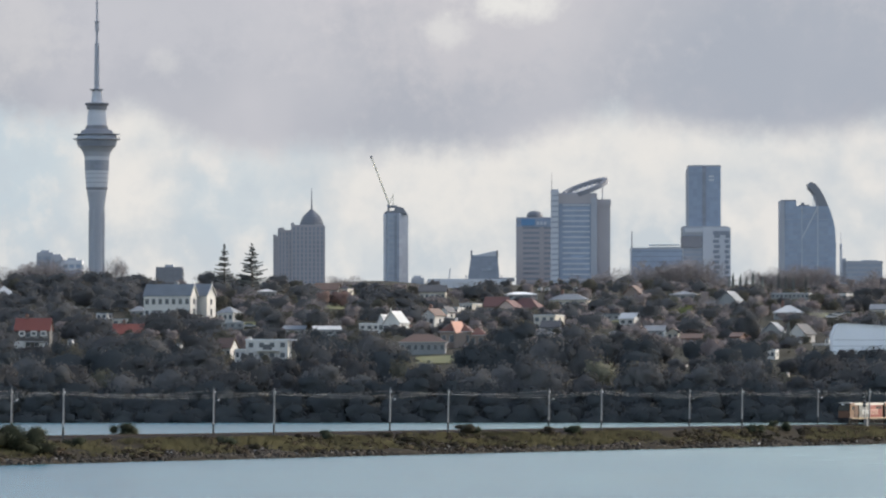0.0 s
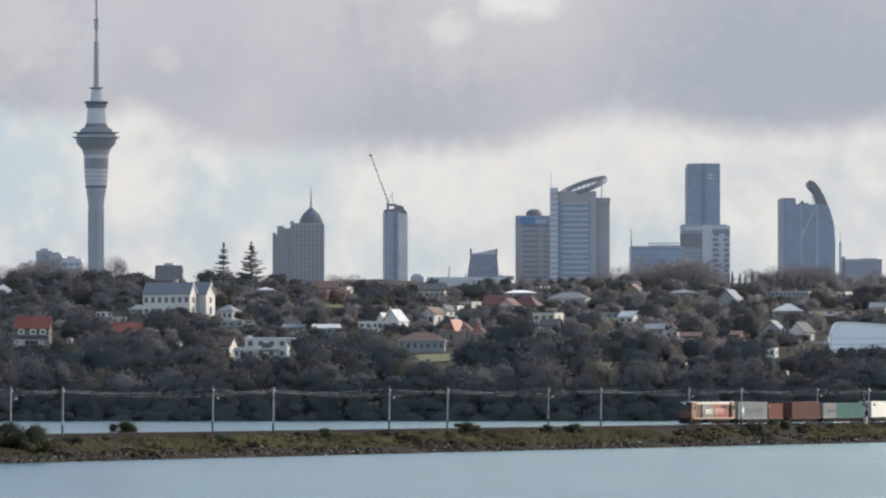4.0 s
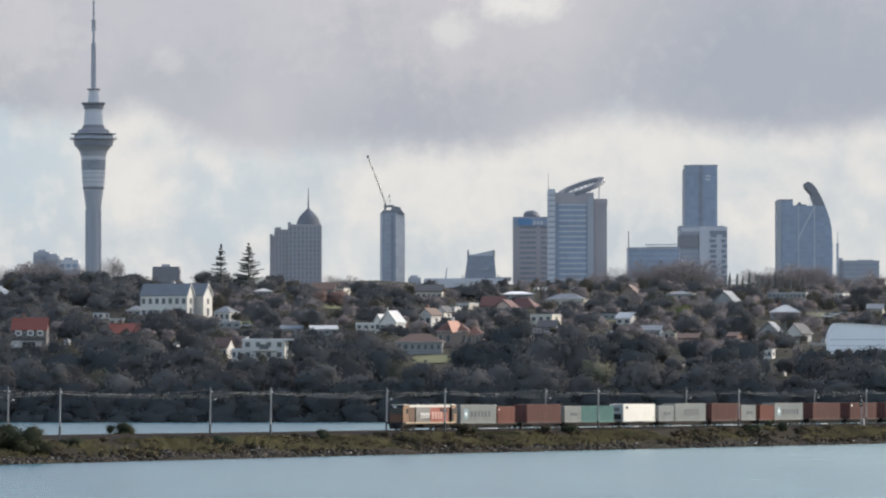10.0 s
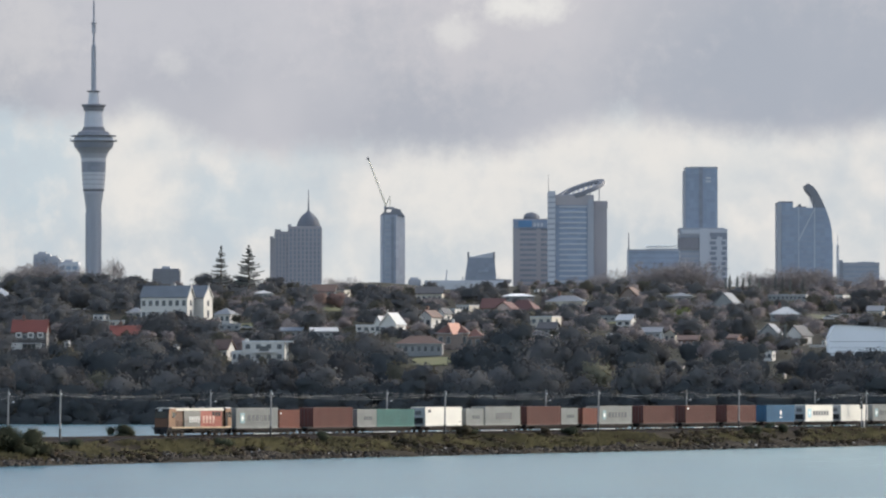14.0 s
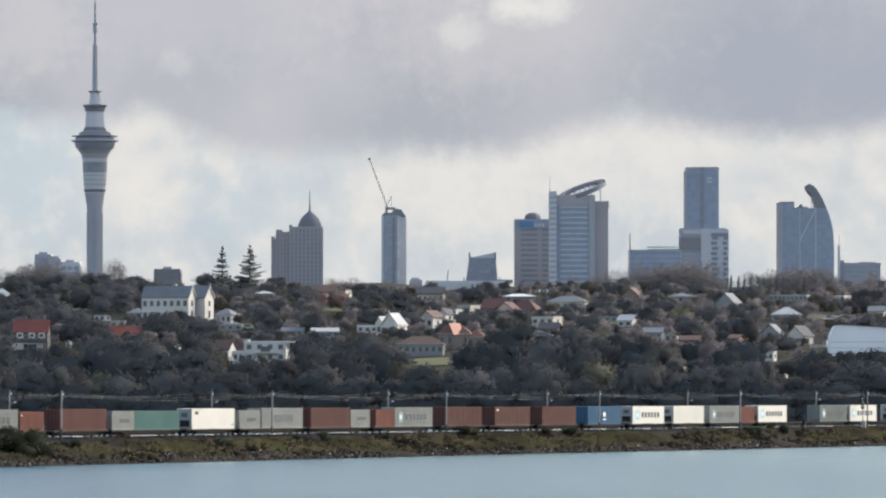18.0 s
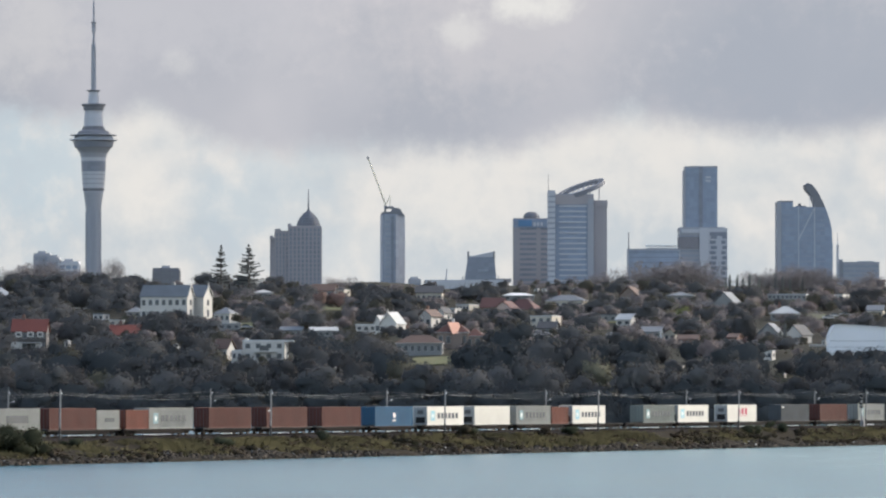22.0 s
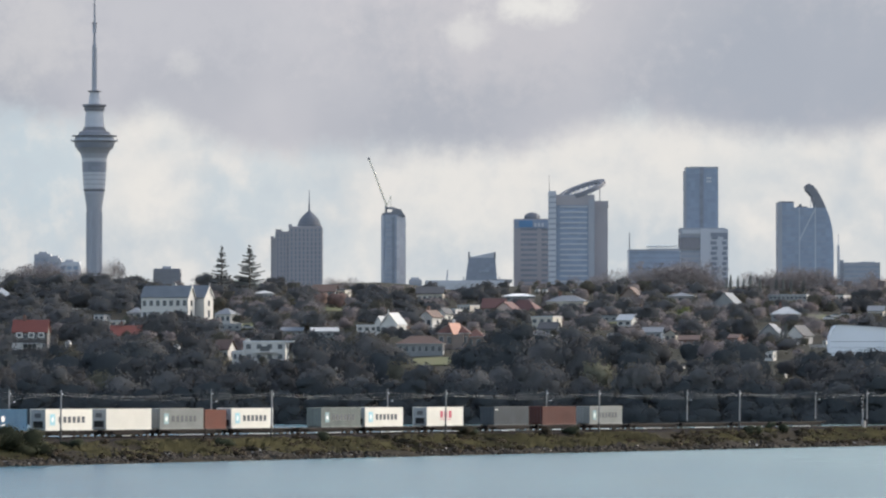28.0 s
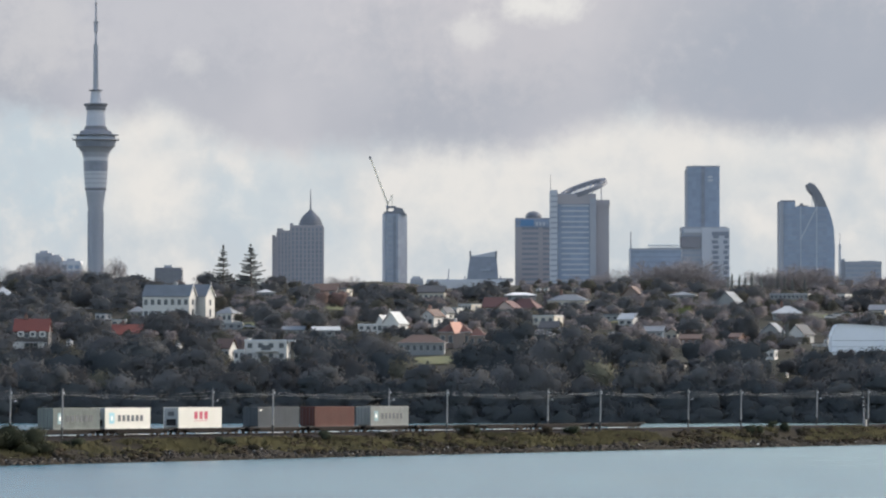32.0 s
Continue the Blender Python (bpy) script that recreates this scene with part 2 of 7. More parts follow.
    dark = mixed(nt, calc(nt, "MULTIPLY", bump_at(1.0, 6.7, 2.3, 1.1, 0.9), 0.55), dark, (0.625, 0.60, 0.62))
    dark = mixed(nt, calc(nt, "MULTIPLY", bump_at(-7.5, 6.5, 0.9, 0.8, 0.8), 0.5), dark, (0.62, 0.61, 0.62))
    for cu, cv, ru, rv, k in ((0.20, 6.55, 0.36, 0.20, 0.55), (1.45, 7.02, 0.62, 0.22, 1.0), (-4.75, 5.98, 0.22, 0.18, 0.25)):
        dark = mixed(nt, calc(nt, "MULTIPLY", bump_at(cu, cv, ru, rv), k), dark, (0.76, 0.75, 0.73))
    col = mixed(nt, bank, pale, dark)
    em = nt.nodes.new("ShaderNodeEmission")
    em.inputs["Strength"].default_value = 0.52
    nt.links.new(col, em.inputs["Color"])
    nt.links.new(em.outputs[0], nt.nodes["Material Output"].inputs["Surface"])
    return m


M["cloud"] = cloud_material()


# ---------------------------------------------------------------- mesh building
class Geo:
    """Collects solids, and makes one mesh of them."""

    def __init__(self):
        self.v, self.f = [], []

    def add(self, verts, faces):
        n = len(self.v)
        self.v += [tuple(p) for p in verts]
        self.f += [tuple(i + n for i in q) for q in faces]
        return self

    def box(self, x0, y0, z0, x1, y1, z1):
        return self.add([(x0, y0, z0), (x1, y0, z0), (x1, y1, z0), (x0, y1, z0), (x0, y0, z1), (x1, y0, z1), (x1, y1, z1), (x0, y1, z1)],
                        [(0, 3, 2, 1), (4, 5, 6, 7), (0, 1, 5, 4), (1, 2, 6, 5), (2, 3, 7, 6), (3, 0, 4, 7)])

    def prism(self, poly, z0, z1, axis="z"):
        """A polygon drawn out along an axis; for x the polygon is (y, z), for y it is (x, z)."""
        def at(a, b, c):
            return (a, b, c) if axis == "z" else ((c, a, b) if axis == "x" else (a, c, b))
        n = len(poly)
        vs = [at(a, b, z0) for a, b in poly] + [at(a, b, z1) for a, b in poly]
        fs = [tuple(range(n)), tuple(range(2 * n - 1, n - 1, -1))]
        fs += [(i, i + n, (i + 1) % n + n, (i + 1) % n) for i in range(n)]
        return self.add(vs, fs)

    def lathe(self, profile, seg=24, cx=0.0, cy=0.0, a0=0.0):
        """Rings (radius, z) turned about an upright axis, closed at both ends."""
        vs, fs = [], []
        for r, z in profile:
            for k in range(seg):
                a = a0 + 2 * math.pi * k / seg
                vs.append((cx + r * math.cos(a), cy + r * math.sin(a), z))
        for j in range(len(profile) - 1):
            for k in range(seg):
                k2 = (k + 1) % seg
                fs.append((j * seg + k, j * seg + k2, (j + 1) * seg + k2, (j + 1) * seg + k))
        fs.append(tuple(range(seg - 1, -1, -1)))
        fs.append(tuple((len(profile) - 1) * seg + k for k in range(seg)))
        return self.add(vs, fs)

    def tube(self, p, q, r0, r1=None, seg=6):
        p, q = Vector(p), Vector(q)
        r1 = r0 if r1 is None else r1
        d = (q - p).normalized()
        a = d.orthogonal().normalized()
        b = d.cross(a)
        vs = []
        for c, r in ((p, r0), (q, r1)):
            vs += [c + (a * math.cos(2 * math.pi * k / seg) + b * math.sin(2 * math.pi * k / seg)) * r for k in range(seg)]
        fs = [(k, (k + 1) % seg, (k + 1) % seg + seg, k + seg) for k in range(seg)]
        fs += [tuple(range(seg - 1, -1, -1)), tuple(range(seg, 2 * seg))]
        return self.add(vs, fs)

    def mesh(self, name, mat, smooth=False):
        me = bpy.data.meshes.new(name)
        me.from_pydata(self.v, [], self.f)
        bm = bmesh.new()
        bm.from_mesh(me)
        bmesh.ops.recalc_face_normals(bm, faces=bm.faces)
        bm.to_mesh(me)
        bm.free()
        me.materials.append(mat)
        if smooth:
            for p in me.polygons:
                p.use_smooth = True
        return me


def part(name, geo, mat, parent=None, label="", m=None, smooth=False):
    """Links a mesh under a thing or part; geo may be a ready mesh."""
    me = geo if isinstance(geo, bpy.types.Mesh) else geo.mesh(name, mat, smooth)
    ob = new(name, me)
    if parent:
        ob.parent = parent
    if m is not None:
        ob.matrix_basis = m
    if label:
        ob["label"] = label
    return ob


def thing(name, m, label, category, group="", kind=""):
    ob = new(name)
    ob.matrix_basis = m
    return tagged(ob, label, category, group, kind)


def array_mesh(name, verts, faces, mat):
    """A mesh from arrays of corners and of three- or four-cornered faces."""
    me = bpy.data.meshes.new(name)
    n = faces.shape[1]
    me.vertices.add(len(verts))
    me.vertices.foreach_set("co", np.ascontiguousarray(verts, dtype=np.float32).ravel())
    me.loops.add(faces.size)
    me.loops.foreach_set("vertex_index", np.ascontiguousarray(faces, dtype=np.int32).ravel())
    me.polygons.add(len(faces))
    me.polygons.foreach_set("loop_start", np.arange(0, faces.size, n, dtype=np.int32))
    me.update(calc_edges=True)
    me.materials.append(mat)
    return me


# ---------------------------------------------------------------- ground, water, sky
GY = np.array([-400, 8, 45, 1560, 1585, 1650, 1750, 1850, 2000, 2150, 2300, 2450, 2560, 2800, 3400, 4990], float)
GZ = np.array([7.8, 7.8, -2.5, -2.0, 1.2, 8.5, 17, 25, 33.7, 42, 50.4, 56.5, 56.5, 44, 26, 20], float)


def ground_z(x, y):
    z = np.interp(y, GY, GZ)
    w = np.clip((y - 1600) / 300, 0, 1)
    z = z - 4.5 * np.exp(-((x - 8.0) / 24.0) ** 2) * np.clip((y - 2200) / 120, 0, 1)
    return z + w * (2.0 * np.sin(x / 71.0 + 1.0) + 1.5 * np.sin(x / 33.0 + y / 90.0))


def build_ground():
    ys = np.concatenate([np.array([-400, -100, 8, 25, 45, 200, 700, 1200]), np.arange(1540, 2700, 14), np.array([2800, 3000, 3300, 3700, 4200, 4990])])
    xs = np.concatenate([np.arange(-2600, -420, 130), np.arange(-420, 421, 15), np.arange(550, 2601, 130)])
    gx, gy = np.meshgrid(xs, ys)
    v = np.stack([gx, gy, ground_z(gx, gy)], -1).reshape(-1, 3)
    w = len(xs)
    i = np.arange((len(ys) - 1) * w).reshape(-1, w)[:, :-1].ravel()
    f = np.stack([i, i + 1, i + w + 1, i + w], 1)
    ob = new("ground", array_mesh("ground", v, f, M["hill"]))
    tagged(ob, "grassy hillside rising from the bay shore", "ground", kind="structure")
    g = Geo()
    g.box(-2600, 12, -0.4, 2600, 1640, 0.0)
    tagged(part("water", g, M["water"]), "calm pale turquoise bay water", "water", kind="structure")


build_ground()
sky_sheet = Geo()
N_SKY = 24
for k in range(N_SKY):
    x0, x1 = -1500 + 3000 * k / N_SKY, -1500 + 3000 * (k + 1) / N_SKY
    sky_sheet.add([(x0, 0, -40), (x1, 0, -40), (x1, 0, 1100), (x0, 0, 1100)], [(0, 1, 2, 3)])
backdrop = part("backdrop", sky_sheet, M["cloud"])
backdrop.matrix_basis = pose(0, 4850, 0)
tagged(backdrop, "grey winter cloud bank over paler broken cloud", "sky", kind="structure")


# ---------------------------------------------------------------- causeway
S0, S1 = -420.0, 960.0


def flare(s, o):
    """The near face spreads out towards the near end of the causeway."""
    return o + float(np.interp(s, [-420, -46, 15, 87], [11.0, 5.0, 2.8, 0.0])) * min(1.2, max(0.0, (o - 15.5) / 7.0))


def build_boulders(bank):
    """The larger single rocks lying on the near face."""
    rng = np.random.default_rng(11)
    shapes = []
    for k in range(6):
        g = Geo().lathe([(0.55, -0.35), (0.95, -0.1), (0.85, 0.28), (0.4, 0.5)], 7)
        g.v = [(x * rng.uniform(0.75, 1.25), y * rng.uniform(0.75, 1.25), z * rng.uniform(0.8, 1.2)) for x, y, z in g.v]
        shapes.append(g.mesh("rock", M["rock"]))
    for k in range(290):
        s, o = rng.uniform(-55, 330), rng.uniform(18.4, 23.2)
        z = float(np.interp(o, [16.2, 18.4, 20.6, 22.6, 24.5], [1.9, 1.15, 0.55, 0.05, -2.2]))
        r = rng.uniform(0.22, 0.5)
        part("rock", shapes[k % 6], None, bank, m=Matrix.Translation(on_line(s, flare(s, o), z + r * 0.2)) @ pose(0, 0, 0, rng.uniform(-20, 20), rng.uniform(-20, 20), rng.uniform(0, 360)) @ Matrix.Diagonal((r * 1.3, r, r * 0.8, 1)))


def build_causeway():
    """An earth bank with a flat formation; its faces are uneven."""
    cross = [(-9.5, -2.2), (-6.2, 0.3), (-3.2, 2.3), (-1.6, 2.95), (0.5, FORM_Z), (7.0, FORM_Z), (13.4, FORM_Z), (14.6, 2.75), (16.2, 1.9), (18.4, 1.15), (20.6, 0.55), (22.6, 0.05), (24.5, -2.2)]
    steps = np.arange(S0, S1 + 0.1, 2.0)
    v = []
    for s in steps:
        for k, (o, z) in enumerate(cross):
            side = 0 if 4 <= k <= 6 else 1
            a = noise.noise((s * 0.09, o * 0.3, 3.1)) * 0.75 * side
            b = noise.noise((s * 0.45, o * 0.6, 9.7)) * 0.38 * side
            p = on_line(s, flare(s, o) + a * 1.3, z + (a + b) * 0.55 if side else z)
            v.append(tuple(p))
    w = len(cross)
    i = np.arange((len(steps) - 1) * w).reshape(-1, w)[:, :-1].ravel()
    f = np.stack([i, i + w, i + w + 1, i + 1], 1)
    me = array_mesh("causeway", np.array(v), f, M["bank"])
    me.materials.append(M["ballast"])           # the top and the shoulder are bare gravel
    me.polygons.foreach_set("material_index", np.tile([1 if 3 <= k <= 6 else 0 for k in range(w - 1)], len(steps) - 1).astype(np.int32))
    ob = new("causeway", me)
    build_boulders(ob)
    tagged(ob, "long low earth causeway with a weedy rocky bank", "causeway", kind="structure")
    for name, o in (("ballast_bed", 4.1), ("ballast_bed", 8.9)):
        g = Geo()
        g.prism([(o - 2.3, FORM_Z - 0.2), (o + 2.3, FORM_Z - 0.2), (o + 1.5, RAIL_Z - 0.12), (o - 1.5, RAIL_Z - 0.12)], S0, S1, "y")
        b = part(name, g, M["ballast"], m=pose(TRACK_A.x, TRACK_A.y, 0, 0, 0, TURN - 90))
        tagged(b, "grey stone ballast under a railway track", "ballast", kind="structure")
        t = thing("railway_track", pose(TRACK_A.x, TRACK_A.y, 0, 0, 0, TURN - 90), "straight railway track with worn steel rails", "track", kind="structure")
        for d in (-0.533, 0.533):
            r = Geo()
            r.prism([(o + d - 0.06, RAIL_Z - 0.14), (o + d + 0.06, RAIL_Z - 0.14), (o + d + 0.035, RAIL_Z), (o + d - 0.035, RAIL_Z)], S0, S1, "y")
            part("rail", r, M["rail"], t)


build_causeway()

# ---------------------------------------------------------------- poles and wires
POLE_A = (-0.1, 55.4, 110.2, 165.7, 220.5, 276.1)
POLE_B = (-8.7, 49.2, 103.6, 157.4, 212.5, 268.0)
TOP_A, TOP_B = 9.62, 9.6


def build_pole(name, s, o, top, arm):
    z0 = FORM_Z - 0.05
    t = thing(name, Matrix.Translation(on_line(s, o, z0)) @ pose(0, 0, 0, 0, 1.0, TURN - 90),
              "pale concrete line pole with a dark foot beside the railway", "pole", "poles along the causeway")
    h = top - z0
    g = Geo().lathe([(0.13, 1.55), (0.1, h - 0.05), (0.06, h)], 10)
    part("shaft", g, M["post"], t)
    part("foot", Geo().lathe([(0.16, -0.5), (0.145, 1.55), (0.12, 1.56)], 10), M["post_foot"], t, "dark stained pole foot")
    if arm:
        part("pin", Geo().lathe([(0.03, h), (0.05, h + 0.06), (0.02, h + 0.3)], 8), M["wire"], t)
        part("insulator", Geo().lathe([(0.03, h - 0.55), (0.08, h - 0.5), (0.05, h - 0.42), (0.08, h - 0.35), (0.02, h - 0.3)], 8, 0.2, 0), M["porcelain"], t, "white porcelain insulator")
        b = part("bracket", Geo().tube((0.1, 0, h - 1.75), (0.55, 0.35, h - 1.6), 0.035), M["wire"], t)
        part("stay_insulator", Geo().lathe([(0.03, h - 1.64), (0.11, h - 1.6), (0.12, h - 1.47), (0.04, h - 1.42)], 8, 0.6, 0.4), M["porcelain"], t, "white porcelain insulator")
    else:
        part("cap", Geo().lathe([(0.1, h), (0.1, h + 0.05), (0.02, h + 0.12)], 8), M["wire"], t)
        part("insulator", Geo().lathe([(0.03, h - 0.55), (0.09, h - 0.5), (0.05, h - 0.42), (0.09, h - 0.35), (0.02, h - 0.3)], 8, 0.2, 0), M["porcelain"], t, "white porcelain insulator")
    return t


def span_wire(geo, p, q, sag, r=0.011):
    n = 10
    last = None
    for k in range(n + 1):
        a = k / n
        c = Vector(p).lerp(Vector(q), a)
        c.z -= 4 * sag * a * (1 - a)
        if last is not None:
            geo.tube(last, c, r, seg=4)
        last = c


def build_lines():
    step = 55.2
    a_all = [POLE_A[0] - 2 * step, POLE_A[0] - step, *POLE_A, POLE_A[-1] + step, POLE_A[-1] + 2 * step]
    b_all = [POLE_B[0] - 2 * step, POLE_B[0] - step, *POLE_B, POLE_B[-1] + step, POLE_B[-1] + 2 * step]
    for s in a_all:
        build_pole("line_pole", s, 0.0, TOP_A, True)
    for s in b_all:
        build_pole("line_pole", s, 13.5, TOP_B, False)
    for row, o, offs in ((a_all, 0.0, ((-0.8, -0.25, 0.6),)), (b_all, 13.5, ((0.2, -0.3, 0.65), (0.15, -0.6, 0.7)))):
        t = thing("overhead_line", pose(0, 0, 0), "slack grey overhead wires between railway line poles", "wires", "wires along the causeway")
        for dy, dz, sag in offs:
            g = Geo()
            for s0, s1 in zip(row, row[1:]):
                top = TOP_A if o == 0 else TOP_B
                if o == 0:
                    span_wire(g, on_line(s0 + dy, o, top + dz), on_line(s1 + dy, o, top + dz), sag)
                else:
                    span_wire(g, on_line(s0, o + dy, top + dz), on_line(s1, o + dy, top + dz), sag)
            part("wire", g, M["wire"], t)


build_lines()


def build_signal():
    t = thing("railway_signal", Matrix.Translation(on_line(270.5, 11.6, FORM_Z - 0.05)) @ pose(0, 0, 0, 0, 0, TURN - 90), "tall railway signal mast with two dark heads", "signal")
    part("mast", Geo().lathe([(0.09, 0), (0.07, 5.9)], 8), M["wire"], t)
    part("ladder", Geo().box(0.12, -0.2, 0.1, 0.15, -0.16, 4.6).box(0.12, 0.16, 0.1, 0.15, 0.2, 4.6).box(0.12, -0.2, 1.5, 0.15, 0.2, 1.55).box(0.12, -0.2, 2.5, 0.15, 0.2, 2.55).box(0.12, -0.2, 3.5, 0.15, 0.2, 3.55), M["wire"], t)
    for z in (3.9, 5.3):
        hd = part("signal_head", Geo().box(-0.25, -0.3, z - 0.45, 0.3, -0.1, z + 0.45).box(-0.2, -0.5, z + 0.36, 0.25, -0.1, z + 0.42), M["signal_black"], t, "black signal head")
        part("lens", Geo().lathe([(0.09, z - 0.1), (0.1, z + 0.1)], 8, 0.02, -0.34), M["porcelain"], hd)
    part("relay_box", Geo().box(-0.3, 0.3, 0.0, 0.3, 0.9, 1.3), M["post"], t)


build_signal()

# ---------------------------------------------------------------- train
# Things of the train stand in its own line: y along the train from its front cab, x across, z from the rail.
TRACK_O = 8.9
M["orange"] = material("loco_yellow_orange_paint", (0.175, 0.068, 0.014), 0.5, second=(0.10, 0.036, 0.010), big=0.5, fine=4.0, amount=0.35)
# Lit copy of the orange: sunlight on the sill is painted as cream.
M["sill_lit"] = material("loco_sunlit_sill_paint", (0.46, 0.34, 0.21), 0.55, big=0.5, fine=4.0)
M["loco_black"] = material("loco_black_paint", (0.016, 0.016, 0.018), 0.6, spec=0.2, big=0.5, fine=3.0)
M["loco_grey"] = material("loco_grey_paint", (0.14, 0.138, 0.128), 0.5, second=(0.09, 0.088, 0.082), big=0.6, fine=4.0)
M["loco_red"] = material("loco_red_paint", (0.26, 0.032, 0.014), 0.5, second=(0.17, 0.026, 0.014), big=0.6, fine=4.0)
# Darker copy of the orange: shade painted into the recesses and cab ends.
M["loco_recess"] = material("loco_shaded_orange_paint", (0.115, 0.045, 0.018), 0.6, second=(0.06, 0.028, 0.014), big=0.6, fine=4.0)
M["loco_roof"] = material("loco_sunlit_roof", (0.62, 0.58, 0.5), 0.6, big=0.8, fine=4.0)
M["white_mark"] = material("white_marking", (0.85, 0.84, 0.8), 0.6, amount=0.15)
M["dark_mark"] = material("dark_blue_grey_marking", (0.075, 0.082, 0.098), 0.6, amount=0.3)
M["grey_mark"] = material("faded_grey_marking", (0.11, 0.115, 0.12), 0.7, amount=0.5)
M["blue_mark"] = material("pale_blue_marking", (0.33, 0.6, 0.68), 0.6, amount=0.25)
M["faded_blue"] = material("faded_blue_marking", (0.28, 0.40, 0.41), 0.7, amount=0.4)
M["faded_pink"] = material("faded_pinkish_marking", (0.62, 0.36, 0.29), 0.6, amount=0.4)
M["pink_mark"] = material("magenta_red_marking", (0.46, 0.05, 0.10), 0.55, amount=0.2)
M["cab_glass"] = material("dark_cab_glass", (0.015, 0.018, 0.02), 0.1)
PAINT = {
    "grey": ((0.28, 0.285, 0.265), (0.21, 0.21, 0.195)), "white": ((0.65, 0.62, 0.555), (0.56, 0.535, 0.475)), "brown": ((0.108, 0.034, 0.026), (0.078, 0.029, 0.023)),
    "rust": ((0.18, 0.054, 0.034), (0.12, 0.044, 0.032)), "teal": ((0.07, 0.185, 0.16), (0.06, 0.13, 0.115)), "blue": ((0.034, 0.118, 0.215), (0.03, 0.09, 0.155)),
    "slate": ((0.07, 0.082, 0.095), (0.05, 0.055, 0.06)), "greygreen": ((0.20, 0.225, 0.205), (0.15, 0.16, 0.145)),
}
for key, (c1, c2) in PAINT.items():
    M["box_" + key] = material("container_paint_" + key, c1, 0.6, second=c2, big=0.35, fine=2.6, amount=0.5, each=0.08, bump=0.1, spec=0.25)
M["reefer_end"] = material("reefer_machinery_grey", (0.3, 0.31, 0.31), 0.6, big=1.0, fine=4.0)

TRAIN = []          # every thing that moves with the train: (object, y along it, height above the rail)


def rider(name, q, z, label, category, group=""):
    t = thing(name, pose(0, 0, 0), label, category, group)
    TRAIN.append((t, q, z))
    return t


WHEEL = Geo()
WHEEL.prism([(0.43 * math.cos(a * math.pi / 8), 0.43 + 0.43 * math.sin(a * math.pi / 8)) for a in range(16)], -0.06, 0.06, "x")
WHEEL_ME = WHEEL.mesh("wheel", M["wheel"])


def bogie(t, y, base=1.75, mat="steel_dark"):
    g = Geo()
    for x in (-0.86, 0.86):
        g.prism([(-base / 2 - 0.4, 0.42), (-base / 2 - 0.3, 0.62), (-0.35, 0.72), (0.35, 0.72), (base / 2 + 0.3, 0.62), (base / 2 + 0.4, 0.42), (base / 2, 0.34), (0.3, 0.28), (-0.3, 0.28), (-base / 2, 0.34)], x - 0.07, x + 0.07, "x")
    g.box(-0.86, -0.2, 0.4, 0.86, 0.2, 0.7)
    b = part("bogie", g, M[mat], t, m=pose(0, y, 0))
    for dy in (-base / 2, base / 2):
        for x in (-0.62, 0.62):
            part("wheel", WHEEL_ME, None, b, m=pose(x, dy, 0))
    return b


def build_wagon(q0, q1, number):
    """A skeletal container flat from q0 to q1 along the train."""
    ln = q1 - q0
    t = rider("container_wagon", (q0 + q1) / 2, 0.0, "dark dirty steel flat wagon on the railway", "wagon", "wagons of the train")
    e = ln / 2
    g = Geo()
    g.box(-0.28, -e, 0.62, 0.28, e, 0.9)
    belly = [(-e, 0.88), (e, 0.88), (e, 0.7), (e - 2.6, 0.7), (e - 3.8, 0.26), (-e + 3.8, 0.26), (-e + 2.6, 0.7), (-e, 0.7)]
    for x in (-1.2, 1.12):
        g.prism(belly, x, x + 0.08, "x")
    part("underframe", g, M["steel_dark"], t)
    n = max(4, int(ln / 2.4))
    d = Geo().box(-1.2, -0.09, 0.84, 1.22, 0.09, 0.93).mesh("crossmember", M["steel_dark"])
    for k in range(n + 1):
        part("crossmember", d, None, t, m=pose(0, -e + 0.1 + (ln - 0.2) * k / n, 0))
    # Added white strip stands in for bright water glimpsed beneath the wagon.
    part("low_sill", Geo().box(1.0, -e + 5.6, 0.10, 1.05, e - 6.4, 0.19), M["white_mark"], t, "white strip added for the bright gap between the bogies")
    part("side_rail", Geo().box(1.2, -e, 0.8, 1.25, e, 0.94), M["deck_edge"], t, "scuffed side rail")
    for y in (-e + 0.4, -e + 6.3, 0.0, e - 6.3, e - 0.4):
        part("twistlock", Geo().box(1.12, y - 0.16, 0.86, 1.3, y + 0.16, 1.0), M["deck_edge"], t)
    for s in (-1, 1):
        part("coupler", Geo().box(-0.12, s * e, 0.66, 0.12, s * (e + 0.5), 0.86), M["steel_dark"], t)
        part("brake_wheel" if s < 0 else "end_beam", Geo().box(-1.15, s * (e - 0.12), 0.6, 1.15, s * e, 0.93), M["steel_dark"], t)
    bogie(t, -e + 2.2)
    bogie(t, e - 2.2)
    if number % 3 == 0:
        part("brake_tank", Geo().prism([(0.2 * math.cos(a * math.pi / 5), 0.45 + 0.2 * math.sin(a * math.pi / 5)) for a in range(10)], -0.7, 0.7, "y"), M["steel_dark"], t)


DECK = 0.95


def lettering(t, x, y0, y1, z0, z1, count, mat, gap=0.28, name="marking_bar"):
    """A row of plain upright bars, where a name stands on the side."""
    w = (y1 - y0) / count
    for k in range(count):
        a = y0 + k * w
        part(name, Geo().box(x, a + w * gap / 2, z0, x + 0.012, a + w * (1 - gap / 2), z1), mat, t)


